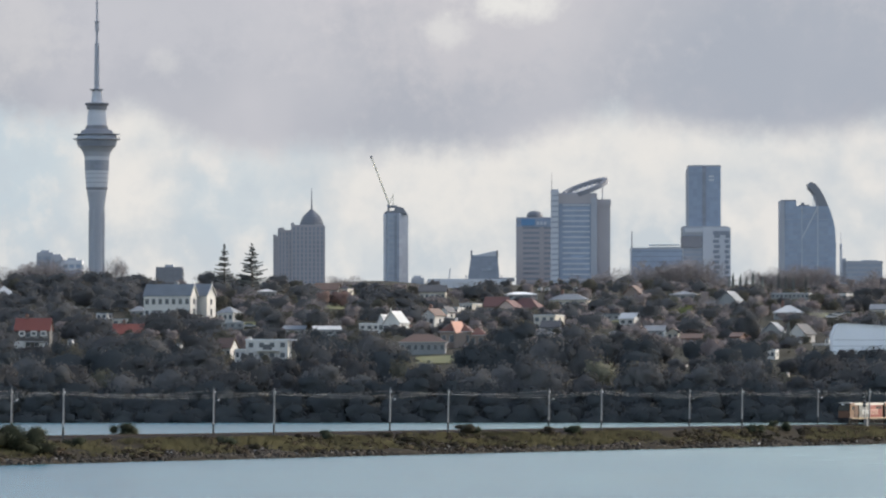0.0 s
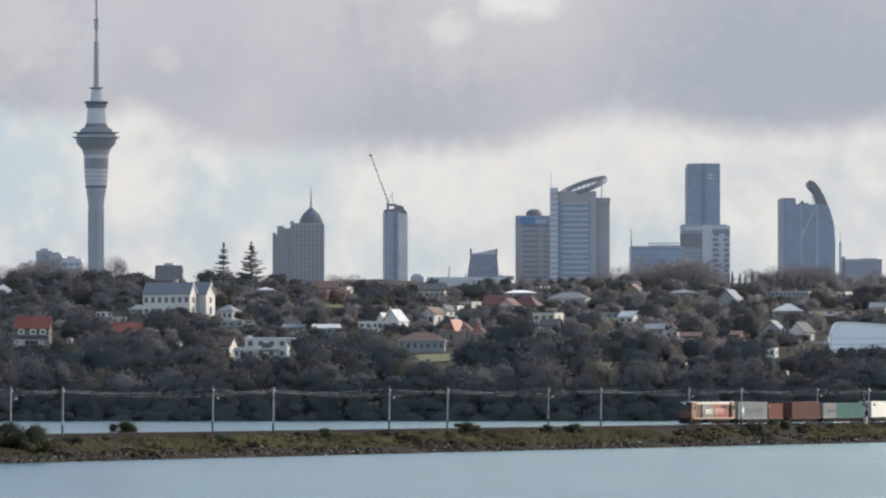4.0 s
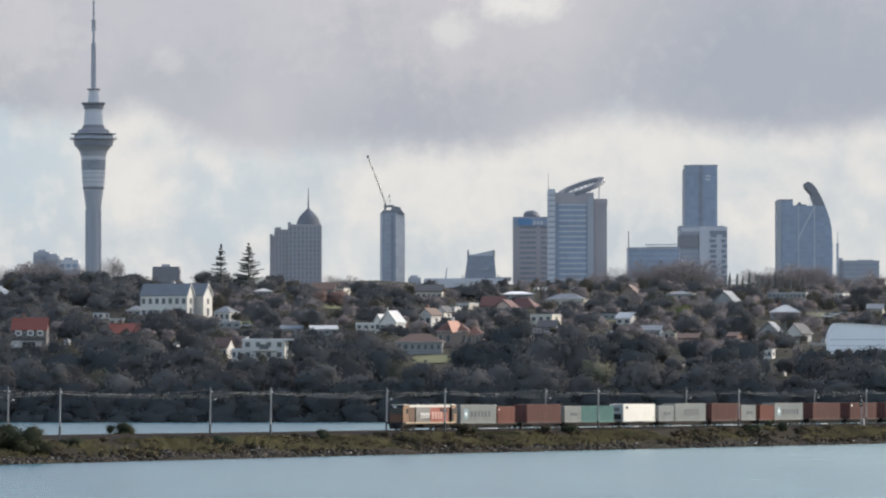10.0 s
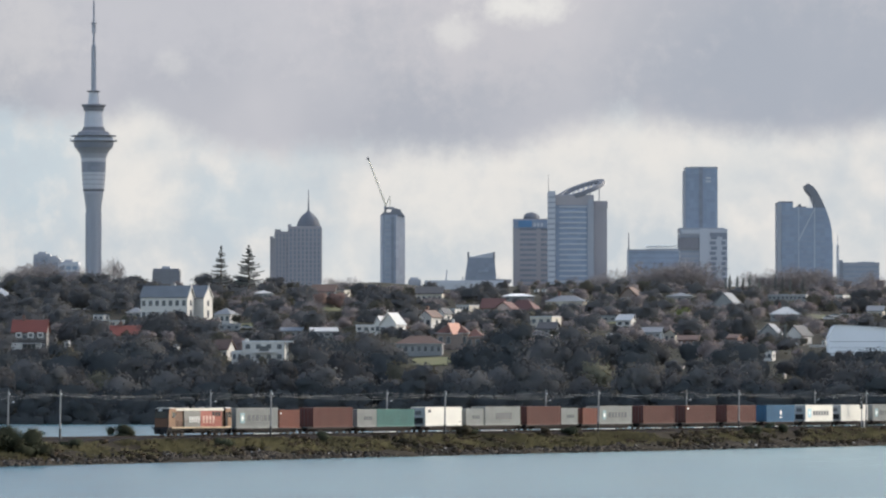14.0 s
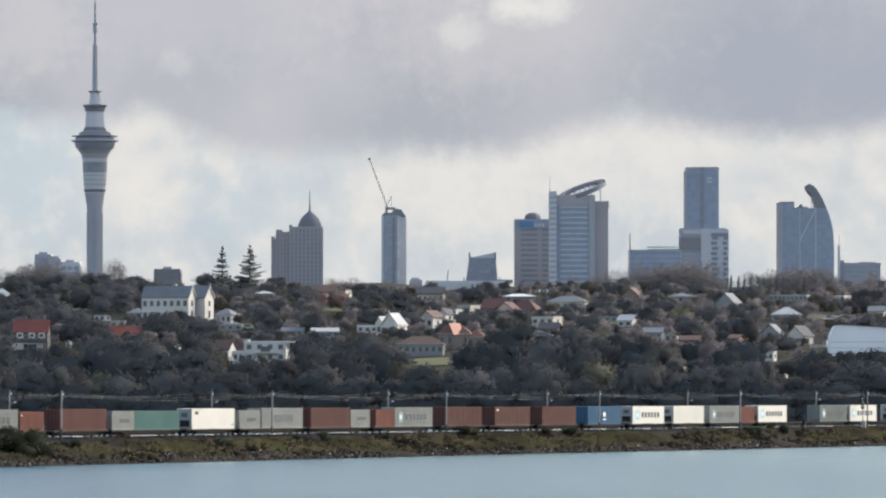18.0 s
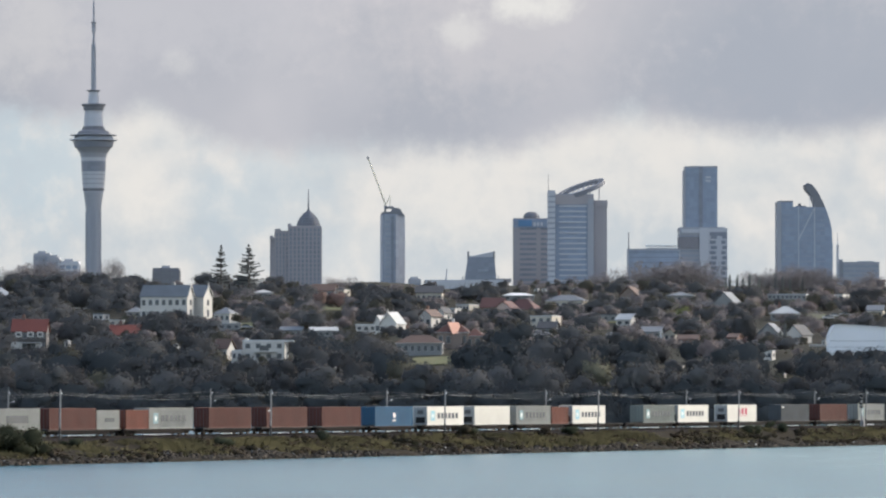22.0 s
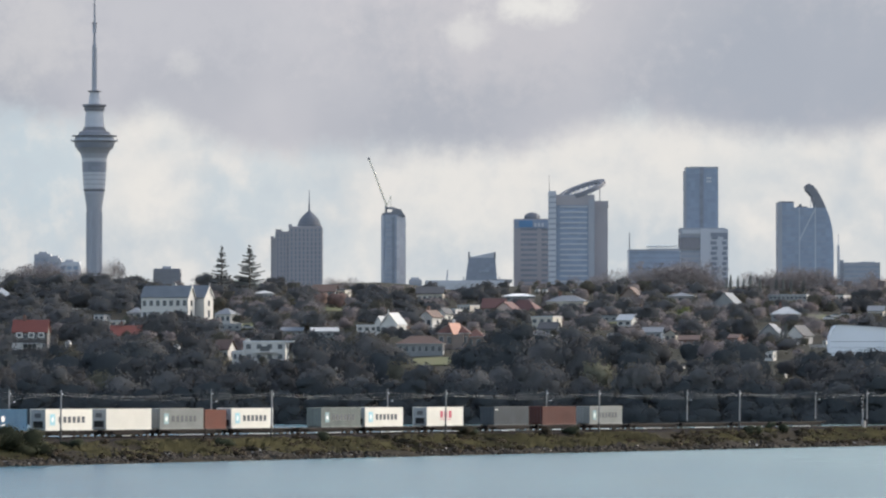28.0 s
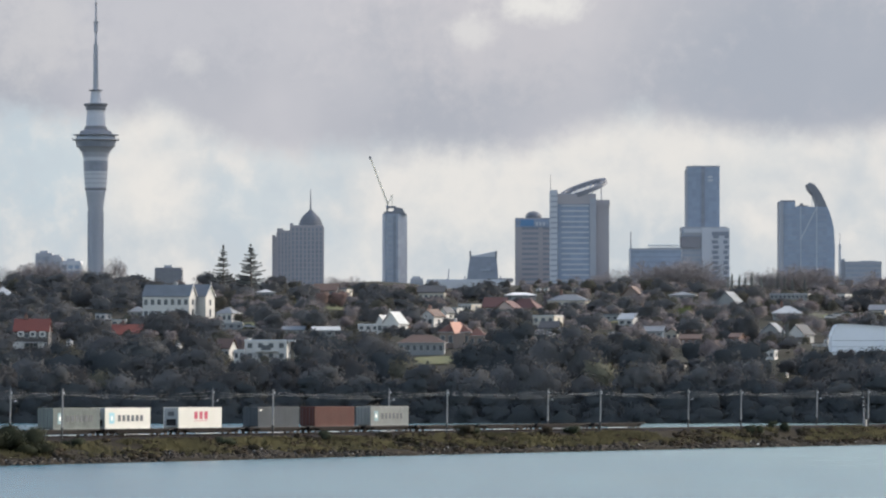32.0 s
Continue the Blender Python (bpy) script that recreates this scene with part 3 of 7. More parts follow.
def build_container(q, long, tall, paint, style):
    """A shipping container; its camera side is at +x, its leading end at -y."""
    ln = 12.19 if long else 6.06
    names = {"grey": "pale grey", "white": "white", "brown": "dull red-brown", "rust": "rust red", "teal": "teal green", "blue": "blue", "slate": "dark slate grey", "greygreen": "greenish grey"}
    what = {"reefer": "refrigerated container with a white side", "plain": "steel shipping container", "name": "container with a dark name on its side"}
    label = "long " if long else "short "
    label += names[paint] + (" refrigerated" if style.startswith("reefer") else " corrugated steel") + " shipping container on a flat wagon"
    t = rider("shipping_container", q, DECK, label, "container", "containers on the train")
    e, hw = ln / 2, 1.22
    mat = M["box_" + paint]
    reefer = style.startswith("reefer")
    g = Geo()
    # corrugated or smooth walls between the posts
    if reefer:
        g.box(-hw + 0.03, -e + 0.05, 0.12, hw - 0.02, e - 0.05, tall - 0.06)
    else:
        pitch, dep = 0.28, 0.036
        n = int((ln - 0.3) / pitch)
        pts = []
        for k in range(n):
            y = -e + 0.15 + (ln - 0.3) * k / n
            w = (ln - 0.3) / n
            pts += [(hw - 0.02 - dep, y), (hw - 0.02 - dep, y + w * 0.3), (hw - 0.02, y + w * 0.5), (hw - 0.02, y + w * 0.8)]
        pts += [(hw - 0.05, e - 0.1), (-hw + 0.05, e - 0.1), (-hw + 0.05, -e + 0.1)]
        g.prism(pts, 0.14, tall - 0.09)
    part("shell", g, mat, t)
    for x in (-hw, hw - 0.12):
        for y in (-e, e - 0.14):
            part("corner_post", Geo().box(x, y, 0, x + 0.12, y + 0.14, tall), mat, t)
    for x in (-hw, hw - 0.06):
        part("bottom_rail", Geo().box(x, -e + 0.14, 0, x + 0.06, e - 0.14, 0.15), mat, t)
        part("top_rail", Geo().box(x, -e + 0.14, tall - 0.1, x + 0.06, e - 0.14, tall), mat, t)
    part("roof", Geo().box(-hw + 0.06, -e + 0.14, tall - 0.06, hw - 0.06, e - 0.14, tall - 0.02), mat, t)
    if reefer:
        part("machinery_panel", Geo().box(-hw + 0.12, -e + 0.0, 0.15, hw - 0.12, -e + 0.04, tall - 0.1), M["reefer_end"], t, "grey refrigeration unit panel")
        part("fan_opening", Geo().box(-0.75, -e - 0.02, 0.35, 0.8, -e + 0.0, 1.25), M["loco_black"], t, "dark machinery opening")
        part("fan_grille", Geo().box(-0.5, -e - 0.02, 1.7, 0.5, -e, 2.3), M["grey_mark"], t)
    else:
        for s in (-1, 1):
            dr = part("end_door", Geo().box(0.02 if s > 0 else -hw + 0.12, -e + 0.02, 0.16, hw - 0.12 if s > 0 else -0.02, -e + 0.06, tall - 0.12), mat, t)
            for x in (0.3, 0.85):
                part("lock_bar", Geo().tube((s * x, -e + 0.0, 0.2), (s * x, -e + 0.0, tall - 0.15), 0.022, seg=5), M["grey_mark"], dr)
    x = hw + 0.004
    mid = tall / 2
    if style in ("name", "reefer_name"):
        dark = M["dark_mark"] if reefer else M["grey_mark"]
        lettering(t, x, -e * 0.48, e * 0.70, mid - 0.42, mid + 0.42, 6, dark, 0.34)
        lg = part("logo_square", Geo().box(x, -e * 0.82, mid - 0.75, x + 0.012, -e * 0.60, mid + 0.75), M["blue_mark" if reefer else "faded_blue"], t, "pale blue square emblem")
        star = [(-e * 0.71 + (0.5 if k % 2 == 0 else 0.22) * math.cos(k * math.pi / 7), mid + (0.5 if k % 2 == 0 else 0.22) * math.sin(k * math.pi / 7)) for k in range(14)]
        part("logo_star", Geo().prism(star, x + 0.012, x + 0.02, "x"), M["white_mark"], lg, "white star")
    elif style == "reefer_three":
        lettering(t, x, -e * 0.32, e * 0.38, mid - 0.22, mid + 0.85, 3, M["pink_mark"], 0.36)
        part("marking_line", Geo().box(x, -e * 0.3, mid - 0.5, x + 0.012, e * 0.32, mid - 0.42), M["pink_mark"], t)
    elif style == "reefer":
        part("marking_block", Geo().box(x, -e * 0.86, tall - 0.85, x + 0.012, -e * 0.7, tall - 0.4), M["grey_mark"], t)
        part("marking_block", Geo().box(x, e * 0.86, 0.5, x + 0.012, e * 0.92, 0.7), M["grey_mark"], t)
    elif style == "emblem":
        part("emblem", Geo().lathe([(0.42, -0.006), (0.42, 0.006)], 18).mesh("emblem", M["white_mark"]), None, t, "white round emblem", m=pose(x + 0.006, 0, mid + 0.15, 0, 90, 0))
        part("marking_line", Geo().box(x, -0.55, mid - 0.75, x + 0.012, 0.55, mid - 0.55), M["white_mark"], t)
    elif style == "label":
        lettering(t, x, -e * 0.35, e * 0.55, mid - 0.3, mid + 0.25, 4, M["grey_mark"])
    elif style == "faded":
        part("marking_block", Geo().box(x, -e * 0.4, mid - 0.5, x + 0.012, e * 0.5, mid + 0.5), M["grey_mark"], t, "worn dark lettering block")
    elif style == "corner":
        part("marking_block", Geo().box(x, -e * 0.92, tall - 0.58, x + 0.012, -e * 0.80, tall - 0.4), M["white_mark"], t)


def build_loco():
    t = rider("diesel_locomotive", 9.1, 0.0, "yellow, grey and red diesel locomotive pulling containers", "locomotive")
    e = 9.1
    hw = 1.32
    part("underframe", Geo().box(-hw, -e, 1.0, hw, e, 1.22).box(-0.9, -e + 0.3, 0.75, 0.9, e - 0.3, 1.0), M["loco_black"], t)
    part("sill_stripe", Geo().box(hw, -e + 1.2, 1.04, hw + 0.015, e - 0.4, 1.24), M["sill_lit"], t, "orange sill stripe painted cream for sunlight")
    # two cabs
    for s, nm in ((-1, "front_cab"), (1, "rear_cab")):
        a, b = (-e + 0.15, -e + 2.35) if s < 0 else (e - 1.9, e - 0.15)
        lo, hi = 1.22, 3.72
        prof = [(a, lo), (b, lo), (b, hi + 0.12), (a + 0.5, hi + 0.12), (a + 0.12, hi - 0.1), (a, 2.5)] if s < 0 else [(a, lo), (b, lo), (b, 2.5), (b - 0.12, hi - 0.1), (b - 0.5, hi + 0.12), (a, hi + 0.12)]
        # The shade on the cab's front is painted as black; sides keep the orange.
        c = part(nm, Geo().prism(prof, -hw + 0.4, hw - 0.012, "x"), M["loco_black"], t, "cab blackened for its shaded front, with yellow-orange sides")
        part("cab_side", Geo().prism([(y + (0.12 if s < 0 and k in (0, 3, 4, 5) else 0.0), z) for k, (y, z) in enumerate(prof)], hw - 0.012, hw, "x"), M["orange"], c, "yellow-orange cab side")
        part("cab_roof", Geo().prism([(-hw + 0.4, hi + 0.1), (hw + 0.02, hi + 0.1), (hw - 0.35, hi + 0.24), (-hw + 0.6, hi + 0.24)], a + 0.35, b, "y"), M["loco_roof"], c)
        ym = (a + b) / 2
        part("cab_window", Geo().box(hw, ym - 0.1, 2.55, hw + 0.02, ym + 0.75, 3.3), M["cab_glass"], c, "dark side window")
        part("cab_door", Geo().box(hw, ym + 0.95 if s < 0 else ym - 0.85, 1.3, hw + 0.02, ym + 1.05 if s < 0 else ym - 0.25, 3.3), M["loco_black"], c)
        yf = a - 0.02 if s < 0 else b
        part("end_panel", Geo().box(-hw + 0.45, yf, 1.25, hw - 0.1, yf + 0.02, 2.45), M["loco_recess"], c, "brown-orange end panel")
        part("windscreen", Geo().box(-hw + 0.5, yf + (0.02 if s < 0 else -0.02), 2.55, hw - 0.2, yf + (0.05 if s < 0 else 0.0), 3.4), M["cab_glass"], c, "dark windscreen")
        part("headlight", Geo().box(-0.25, yf, 3.5, 0.25, yf + 0.06, 3.7), M["white_mark"], c, "pale headlight")
        part("snow_plough", Geo().prism([(-0.8, 0.25), (1.2, 0.25), (1.25, 1.0), (-0.9, 1.0)], s * e - 0.12, s * e + 0.12, "y"), M["loco_black"], t)
        part("coupler", Geo().box(-0.13, s * e, 0.62, 0.13, s * (e + 0.65), 0.9), M["steel_dark"], t)
    # long hood in painted lengths
    for y0, y1, mat, lb in ((-6.7, -4.3, "loco_recess", "brown-orange hood section"), (-4.3, 0.3, "loco_grey", "grey hood section"), (0.3, 6.3, "loco_red", "red hood section"), (6.3, 7.2, "loco_recess", "brown-orange rear gap")):
        w = hw - 0.14 if mat != "loco_recess" else hw - 0.3
        hd = part("hood", Geo().prism([(-w, 1.22), (w, 1.22), (w, 3.45), (w - 0.3, 3.72), (-w + 0.3, 3.72), (-w, 3.45)], y0, y1, "y"), M[mat], t, lb)
        n = max(1, int((y1 - y0) / 0.75))
        for k in range(n):
            y = y0 + (y1 - y0) * (k + 0.5) / n
            part("hood_door", Geo().box(w, y - 0.31, 1.4, w + 0.015, y + 0.31, 2.55), M[mat], hd)
        if y1 > 0 and mat == "loco_red":
            for k in range(3):
                part("radiator_grille", Geo().box(w, y0 + 3.3 + k * 0.85, 2.7, w + 0.02, y0 + 3.95 + k * 0.85, 3.35), M["loco_black"], hd)
    lettering(t, hw - 0.11, -3.0, 0.1, 1.85, 2.65, 5, M["white_mark"], 0.55)
    lettering(t, hw - 0.11, 0.7, 4.4, 1.75, 2.8, 4, M["faded_pink"], 0.4)
    # Sunlight along the roof is painted: a cream strip and a cream top.
    part("roof_edge", Geo().box(hw - 0.32, -6.7, 3.5, hw - 0.12, 7.1, 3.74), M["loco_roof"], t, "roof edge strip painted pale for sunlight")
    part("roof_walk", Geo().box(-1.05, -6.7, 3.72, 1.05, 7.1, 3.86), M["loco_roof"], t, "pale sunlit roof")
    for y in (-2.0, 2.4, 4.6):
        part("roof_fan", Geo().lathe([(0.55, 3.86), (0.55, 4.0), (0.4, 4.05)], 14, 0, y), M["loco_grey"], t)
    part("exhaust", Geo().box(-0.2, -0.5, 3.86, 0.2, 0.3, 4.15), M["loco_black"], t)
    for k in range(11):
        y = -6.4 + k * 1.3
        part("handrail_post", Geo().tube((hw - 0.02, y, 1.22), (hw - 0.02, y, 2.15), 0.02, seg=5), M["orange"], t)
    part("handrail", Geo().tube((hw - 0.02, -6.6, 2.15), (hw - 0.02, 7.0, 2.15), 0.022, seg=5), M["orange"], t)
    part("fuel_tank", Geo().prism([(-1.15, 0.35), (1.15, 0.35), (1.25, 0.55), (1.25, 0.98), (-1.25, 0.98), (-1.25, 0.55)], -2.1, 2.1, "y"), M["steel_dark"], t, "dirty dark fuel tank")
    for y in (-5.7, 5.7):
        b = bogie(t, y, 3.4)
        for x in (-0.62, 0.62):
            part("wheel", WHEEL_ME, None, b, m=pose(x, 0, 0))


build_loco()
CONTAINERS = (
    (25.7, 1, 2.9, "grey", "name"), (35.3, 0, 2.6, "rust", "corner"), (48.6, 1, 2.9, "brown", "plain"), (59.2, 0, 2.6, "grey", "label"),
    (68.4, 1, 2.6, "teal", "plain"), (84.2, 1, 2.9, "white", "reefer"), (94.8, 0, 2.6, "grey", "label"), (104.4, 1, 2.9, "grey", "faded"),
    (119.0, 1, 2.9, "brown", "plain"), (128.3, 0, 2.6, "grey", "label"), (136.2, 0, 2.6, "rust", "plain"), (145.5, 1, 2.9, "grey", "name"),
    (162.2, 1, 2.9, "brown", "plain"), (178.9, 1, 2.9, "brown", "corner"), (195.6, 1, 2.9, "brown", "plain"), (212.3, 1, 2.9, "blue", "emblem"),
    (229.2, 1, 2.9, "white", "reefer_name"), (245.1, 1, 2.9, "white", "reefer_plain"), (259.6, 1, 2.9, "grey", "name"), (269.2, 0, 2.7, "rust", "plain"),
    (279.8, 1, 2.9, "white", "reefer_name"), (306.6, 1, 2.9, "greygreen", "name"), (320.2, 1, 2.9, "white", "reefer_name"), (340.2, 1, 2.9, "white", "reefer_three"),
    (362.9, 1, 2.9, "slate", "corner"), (380.0, 1, 2.9, "brown", "plain"), (397.3, 1, 2.9, "grey", "name"))
for row in CONTAINERS:
    build_container(*row)
WAGONS = ((19.2, 39.0), (40.6, 55.2), (55.9, 75.2), (76.6, 91.0), (91.7, 111.2), (112.4, 131.6), (132.4, 152.0), (154.4, 169.6), (171.1, 186.3),
          (187.8, 203.0), (204.5, 219.7), (221.4, 236.6), (237.9, 252.4), (253.3, 272.7), (273.5, 292.6), (293.6, 313.2), (313.9, 332.8), (333.7, 352.8),
          (354.4, 371.2), (372.2, 388.2), (389.4, 405.2), (406.2, 425.6), (426.8, 446.2), (447.4, 466.8), (468.0, 487.4))
for number, (a, b) in enumerate(WAGONS):
    build_wagon(a, b, number)


# ---------------------------------------------------------------- city towers
# Aerial haze is painted into the city's colours: darks lifted, contrast narrowed.
M["concrete"] = material("grey_concrete", (0.385, 0.392, 0.418), 0.85, second=(0.325, 0.332, 0.358), big=0.04, fine=0.4, amount=0.4)
M["pale_concrete"] = material("pale_concrete", (0.535, 0.540, 0.562), 0.8, second=(0.465, 0.470, 0.492), big=0.04, fine=0.4, amount=0.4)
M["dark_stone"] = material("dark_brown_grey_stone", (0.29, 0.28, 0.295), 0.85, big=0.04, fine=0.5, amount=0.4)
M["brown_stone"] = material("brown_grey_stone", (0.395, 0.365, 0.368), 0.85, second=(0.335, 0.312, 0.318), big=0.04, fine=0.5, amount=0.4)
M["dark_cladding"] = material("dark_grey_cladding", (0.235, 0.238, 0.258), 0.7, big=0.05, fine=0.5, amount=0.4)
M["roof_line"] = material("white_metal_trim", (0.8, 0.8, 0.78), 0.5, amount=0.2)
M["slate_dome"] = material("dark_dome_slate", (0.172, 0.179, 0.200), 0.7, big=0.1, fine=1.0)


def glass(name, colour, rough=0.12, scale=0.09):
    """Curtain wall glass whose panes differ a little."""
    m = bpy.data.materials.new(name)
    m.use_nodes = True
    nt = m.node_tree
    p = nt.nodes["Principled BSDF"]
    co = nt.nodes.new("ShaderNodeTexCoord").outputs["Object"]
    vo = nt.nodes.new("ShaderNodeTexVoronoi")
    vo.distance = "CHEBYCHEV"
    vo.inputs["Scale"].default_value, vo.inputs["Randomness"].default_value = 0.32, 0.0
    nt.links.new(co, vo.inputs["Vector"])
    bw = nt.nodes.new("ShaderNodeRGBToBW")
    nt.links.new(vo.outputs["Color"], bw.inputs[0])
    big = rough_noise(nt, co, scale * 0.4)
    k = calc(nt, "ADD", calc(nt, "MULTIPLY", bw.outputs[0], 0.5), calc(nt, "MULTIPLY", big, 0.6), 0, True)
    nt.links.new(mixed(nt, k, tuple(c * 0.8 for c in colour), tuple(c * 1.18 for c in colour)), p.inputs["Base Color"])
    p.inputs["Roughness"].default_value = rough
    p.inputs["Specular IOR Level"].default_value = 0.4
    return m


# Glass colours are raised far above real glass to carry the haze.
M["glass_blue"] = glass("blue_grey_curtain_glass", (0.265, 0.312, 0.392), 0.3)
M["glass_dark"] = glass("dark_curtain_glass", (0.235, 0.252, 0.290), 0.4)
M["glass_grey"] = glass("grey_curtain_glass", (0.300, 0.326, 0.374), 0.35)
M["sign_blue"] = material("blue_sign_panel", (0.12, 0.25, 0.42), 0.5, amount=0.2)
M["crane_paint"] = material("pale_yellow_crane_paint", (0.74, 0.69, 0.54), 0.6, amount=0.3)
CITY_Z = 18.0


def block(t, name, x0, x1, d, z0, z1, body, band=None, floor=3.6, piers=0, pier_mat=None, pier_w=0.9, proud=0.35, y0=0.0, band_h=1.3, label=""):
    """One rectangular volume of a tower: its glass body, a spandrel a storey and upright piers."""
    b = part(name, Geo().box(x0, y0, z0, x1, y0 + d, z1), M[body], t, label)
    if band:
        g = Geo().box(x0 - proud, y0 - proud, 0, x1 + proud, y0 + d + proud, band_h).mesh("spandrel", M[band])
        n = int((z1 - z0) / floor)
        for k in range(n):
            part("spandrel", g, None, b, m=pose(0, 0, z1 - band_h - k * floor))
    if piers:
        g = Geo().box(-pier_w / 2, y0 - proud - 0.15, z0, pier_w / 2, y0 + 0.3, z1).mesh("pier", M[pier_mat or band])
        for k in range(piers + 1):
            part("pier", g, None, b, m=pose(x0 + (x1 - x0) * k / piers, 0, 0))
        gs = Geo().box(x1 - 0.3, -pier_w / 2, z0, x1 + proud + 0.15, pier_w / 2, z1).mesh("pier", M[pier_mat or band])
        for k in range(3):
            part("pier", gs, None, b, m=pose(0, y0 + d * (k + 0.5) / 3, 0))
    part("parapet", Geo().box(x0 - 0.2, y0 - 0.2, z1, x1 + 0.2, y0 + d + 0.2, z1 + 1.1), M[band or "concrete"], b)
    return b


def build_sky_tower():
    t = thing("observation_tower", pose(-288.98, 4500, 0), "very tall grey concrete observation tower with a ringed pod and mast", "tower")

    def rings(*rows):
        return [(r * 0.4669, z) for r, z in rows]
    part("shaft", Geo().lathe(rings((13.6, CITY_Z), (13.2, 117.34), (13.2, 157.96), (14.6, 164.5), (17.2, 172.43), (18.0, 175.23)), 32), M["concrete"], t, smooth=True)
    rib = Geo().box(-0.8, 5.9, CITY_Z, 0.8, 6.75, 157.96).mesh("buttress", M["concrete"])
    for k in range(8):
        part("buttress", rib, None, t, m=pose(0, 0, 0, 0, 0, 22.5 + 45 * k))
    part("collar", Geo().lathe(rings((18.2, 174.77), (19.2, 175.7), (19.2, 176.87), (18.4, 177.1)), 32), M["dark_cladding"], t)
    part("lower_drum", Geo().lathe(rings((18.6, 177.1), (20.8, 190.64)), 32), M["pale_concrete"], t, "pale ribbed lower drum", smooth=False)
    for k, py in enumerate((180.37, 184.1, 187.84)):
        part("drum_ring", Geo().lathe(rings((20.3 + k * 0.3, py), (20.6 + k * 0.3, py + 0.7)), 32), M["concrete"], t)
    part("dark_band", Geo().lathe(rings((21.2, 190.64), (21.8, 199.28)), 32), M["glass_dark"], t, "dark glazed band")
    part("upper_drum", Geo().lathe(rings((21.4, 199.28), (22.2, 202.31)), 32), M["pale_concrete"], t)
    part("pod_underside", Geo().lathe(rings((22.2, 202.31), (24.5, 206.05), (29, 209.08), (32, 210.71)), 40), M["concrete"], t)
    part("pod_glazing", Geo().lathe(rings((33.5, 210.71), (35.5, 213.98), (36.2, 215.85)), 40), M["glass_dark"], t, "dark glazed observation level")
    part("walk_ring", Geo().lathe(rings((36, 215.85), (41.5, 216.32), (41.5, 216.88), (36, 217.02)), 40), M["concrete"], t)
    part("pod_upper", Geo().lathe(rings((36, 217.02), (34.5, 219.12), (33, 220.05)), 40), M["glass_grey"], t)
    part("sky_ring", Geo().lathe(rings((32, 220.05), (41, 220.61), (41, 220.99), (30, 221.22)), 40), M["concrete"], t)
    part("pod_roof", Geo().lathe(rings((30, 221.22), (27, 223.79), (20.5, 225.19), (20, 227.05)), 32), M["dark_cladding"], t)
    for k in range(24):
        a = 2 * math.pi * k / 24
        part("railing_post", Geo().tube((19.2 * math.cos(a), 19.2 * math.sin(a), 216.78), (19.2 * math.cos(a), 19.2 * math.sin(a), 218.37), 0.15, seg=4), M["concrete"], t)
    part("neck_cornice", Geo().lathe(rings((18, 227.05), (18.6, 227.75), (17.6, 228.22)), 32), M["dark_cladding"], t)
    part("neck", Geo().lathe(rings((17.2, 228.22), (16.6, 234.52), (15, 241.29)), 32), M["pale_concrete"], t)
    part("deck_ring", Geo().lathe(rings((17.5, 241.29), (18.4, 244.33), (21, 245.5), (21, 246.66), (17, 246.9)), 32), M["dark_cladding"], t, "dark upper deck")
    part("upper_cone", Geo().lathe(rings((10.2, 246.9), (8.2, 256.93)), 24), M["pale_concrete"], t)
    part("mast_ring", Geo().lathe(rings((9, 256.93), (12, 257.59), (12, 258.15), (6, 258.43)), 24), M["dark_cladding"], t)
    part("mast_lower", Geo().lathe(rings((4.7, 258.33), (4.0, 296.15)), 16), M["concrete"], t)
    part("mast_middle", Geo().lathe(rings((2.2, 296.15), (2.0, 305.95), (3.4, 306.19), (3.6, 313.89), (5.2, 314.12), (5.2, 314.54), (2.0, 314.82)), 12), M["concrete"], t)
    part("mast_upper", Geo().lathe(rings((1.8, 314.82), (1.5, 329.3), (2.8, 329.48), (2.8, 329.86), (1.0, 330), (0.5, 346.57)), 10), M["concrete"], t)


def build_domed_tower():
    y = 4150
    t = thing("domed_apartment_tower", pose(0, y, 0), "brown-grey stepped apartment tower with a dark dome and spire", "tower")
    block(t, "main_block", -117.54, -93.21, 26, CITY_Z, 134.36, "glass_dark", "brown_stone", 3.4, 8, "brown_stone", 1.5, 0.25, band_h=0.75)
    block(t, "middle_block", -127.87, -117.54, 24, CITY_Z, 130.48, "glass_dark", "brown_stone", 3.4, 4, "brown_stone", 1.5, 0.25, y0=1.5, band_h=0.75)
    block(t, "side_block", -131.32, -127.87, 20, CITY_Z, 125.32, "glass_dark", "brown_stone", 3.4, 2, "brown_stone", 1.4, 0.25, y0=3.0, band_h=0.75)
    for x in (-130.67, -127.01, -124.86, -117.11):
        z = 125.32 if x < -128.73 else (130.48 if x < -120.12 else 134.36)
        part("turret", Geo().box(x - 1.3, 1.0, z, x + 1.3, 4.0, z + 2.6), M["brown_stone"], t)
    cx, r = -102.9, 9.69
    zb, zt = 134.36, 147.7
    prof = [(r * k, zb + (zt - zb) * a) for k, a in ((1, 0), (0.98, 0.1), (0.93, 0.1), (0.91, 0.25), (0.86, 0.27), (0.83, 0.4), (0.77, 0.42), (0.72, 0.55), (0.65, 0.57), (0.58, 0.68), (0.5, 0.7), (0.38, 0.82), (0.3, 0.84), (0.2, 0.93), (0.08, 1.0))]
    part("dome", Geo().lathe(prof, 20, cx, 12), M["slate_dome"], t, "dark stepped dome")
    part("spire", Geo().lathe([(0.8, zt - 1), (0.5, zt + 5), (0.15, 163.63)], 8, cx, 12), M["dark_cladding"], t)


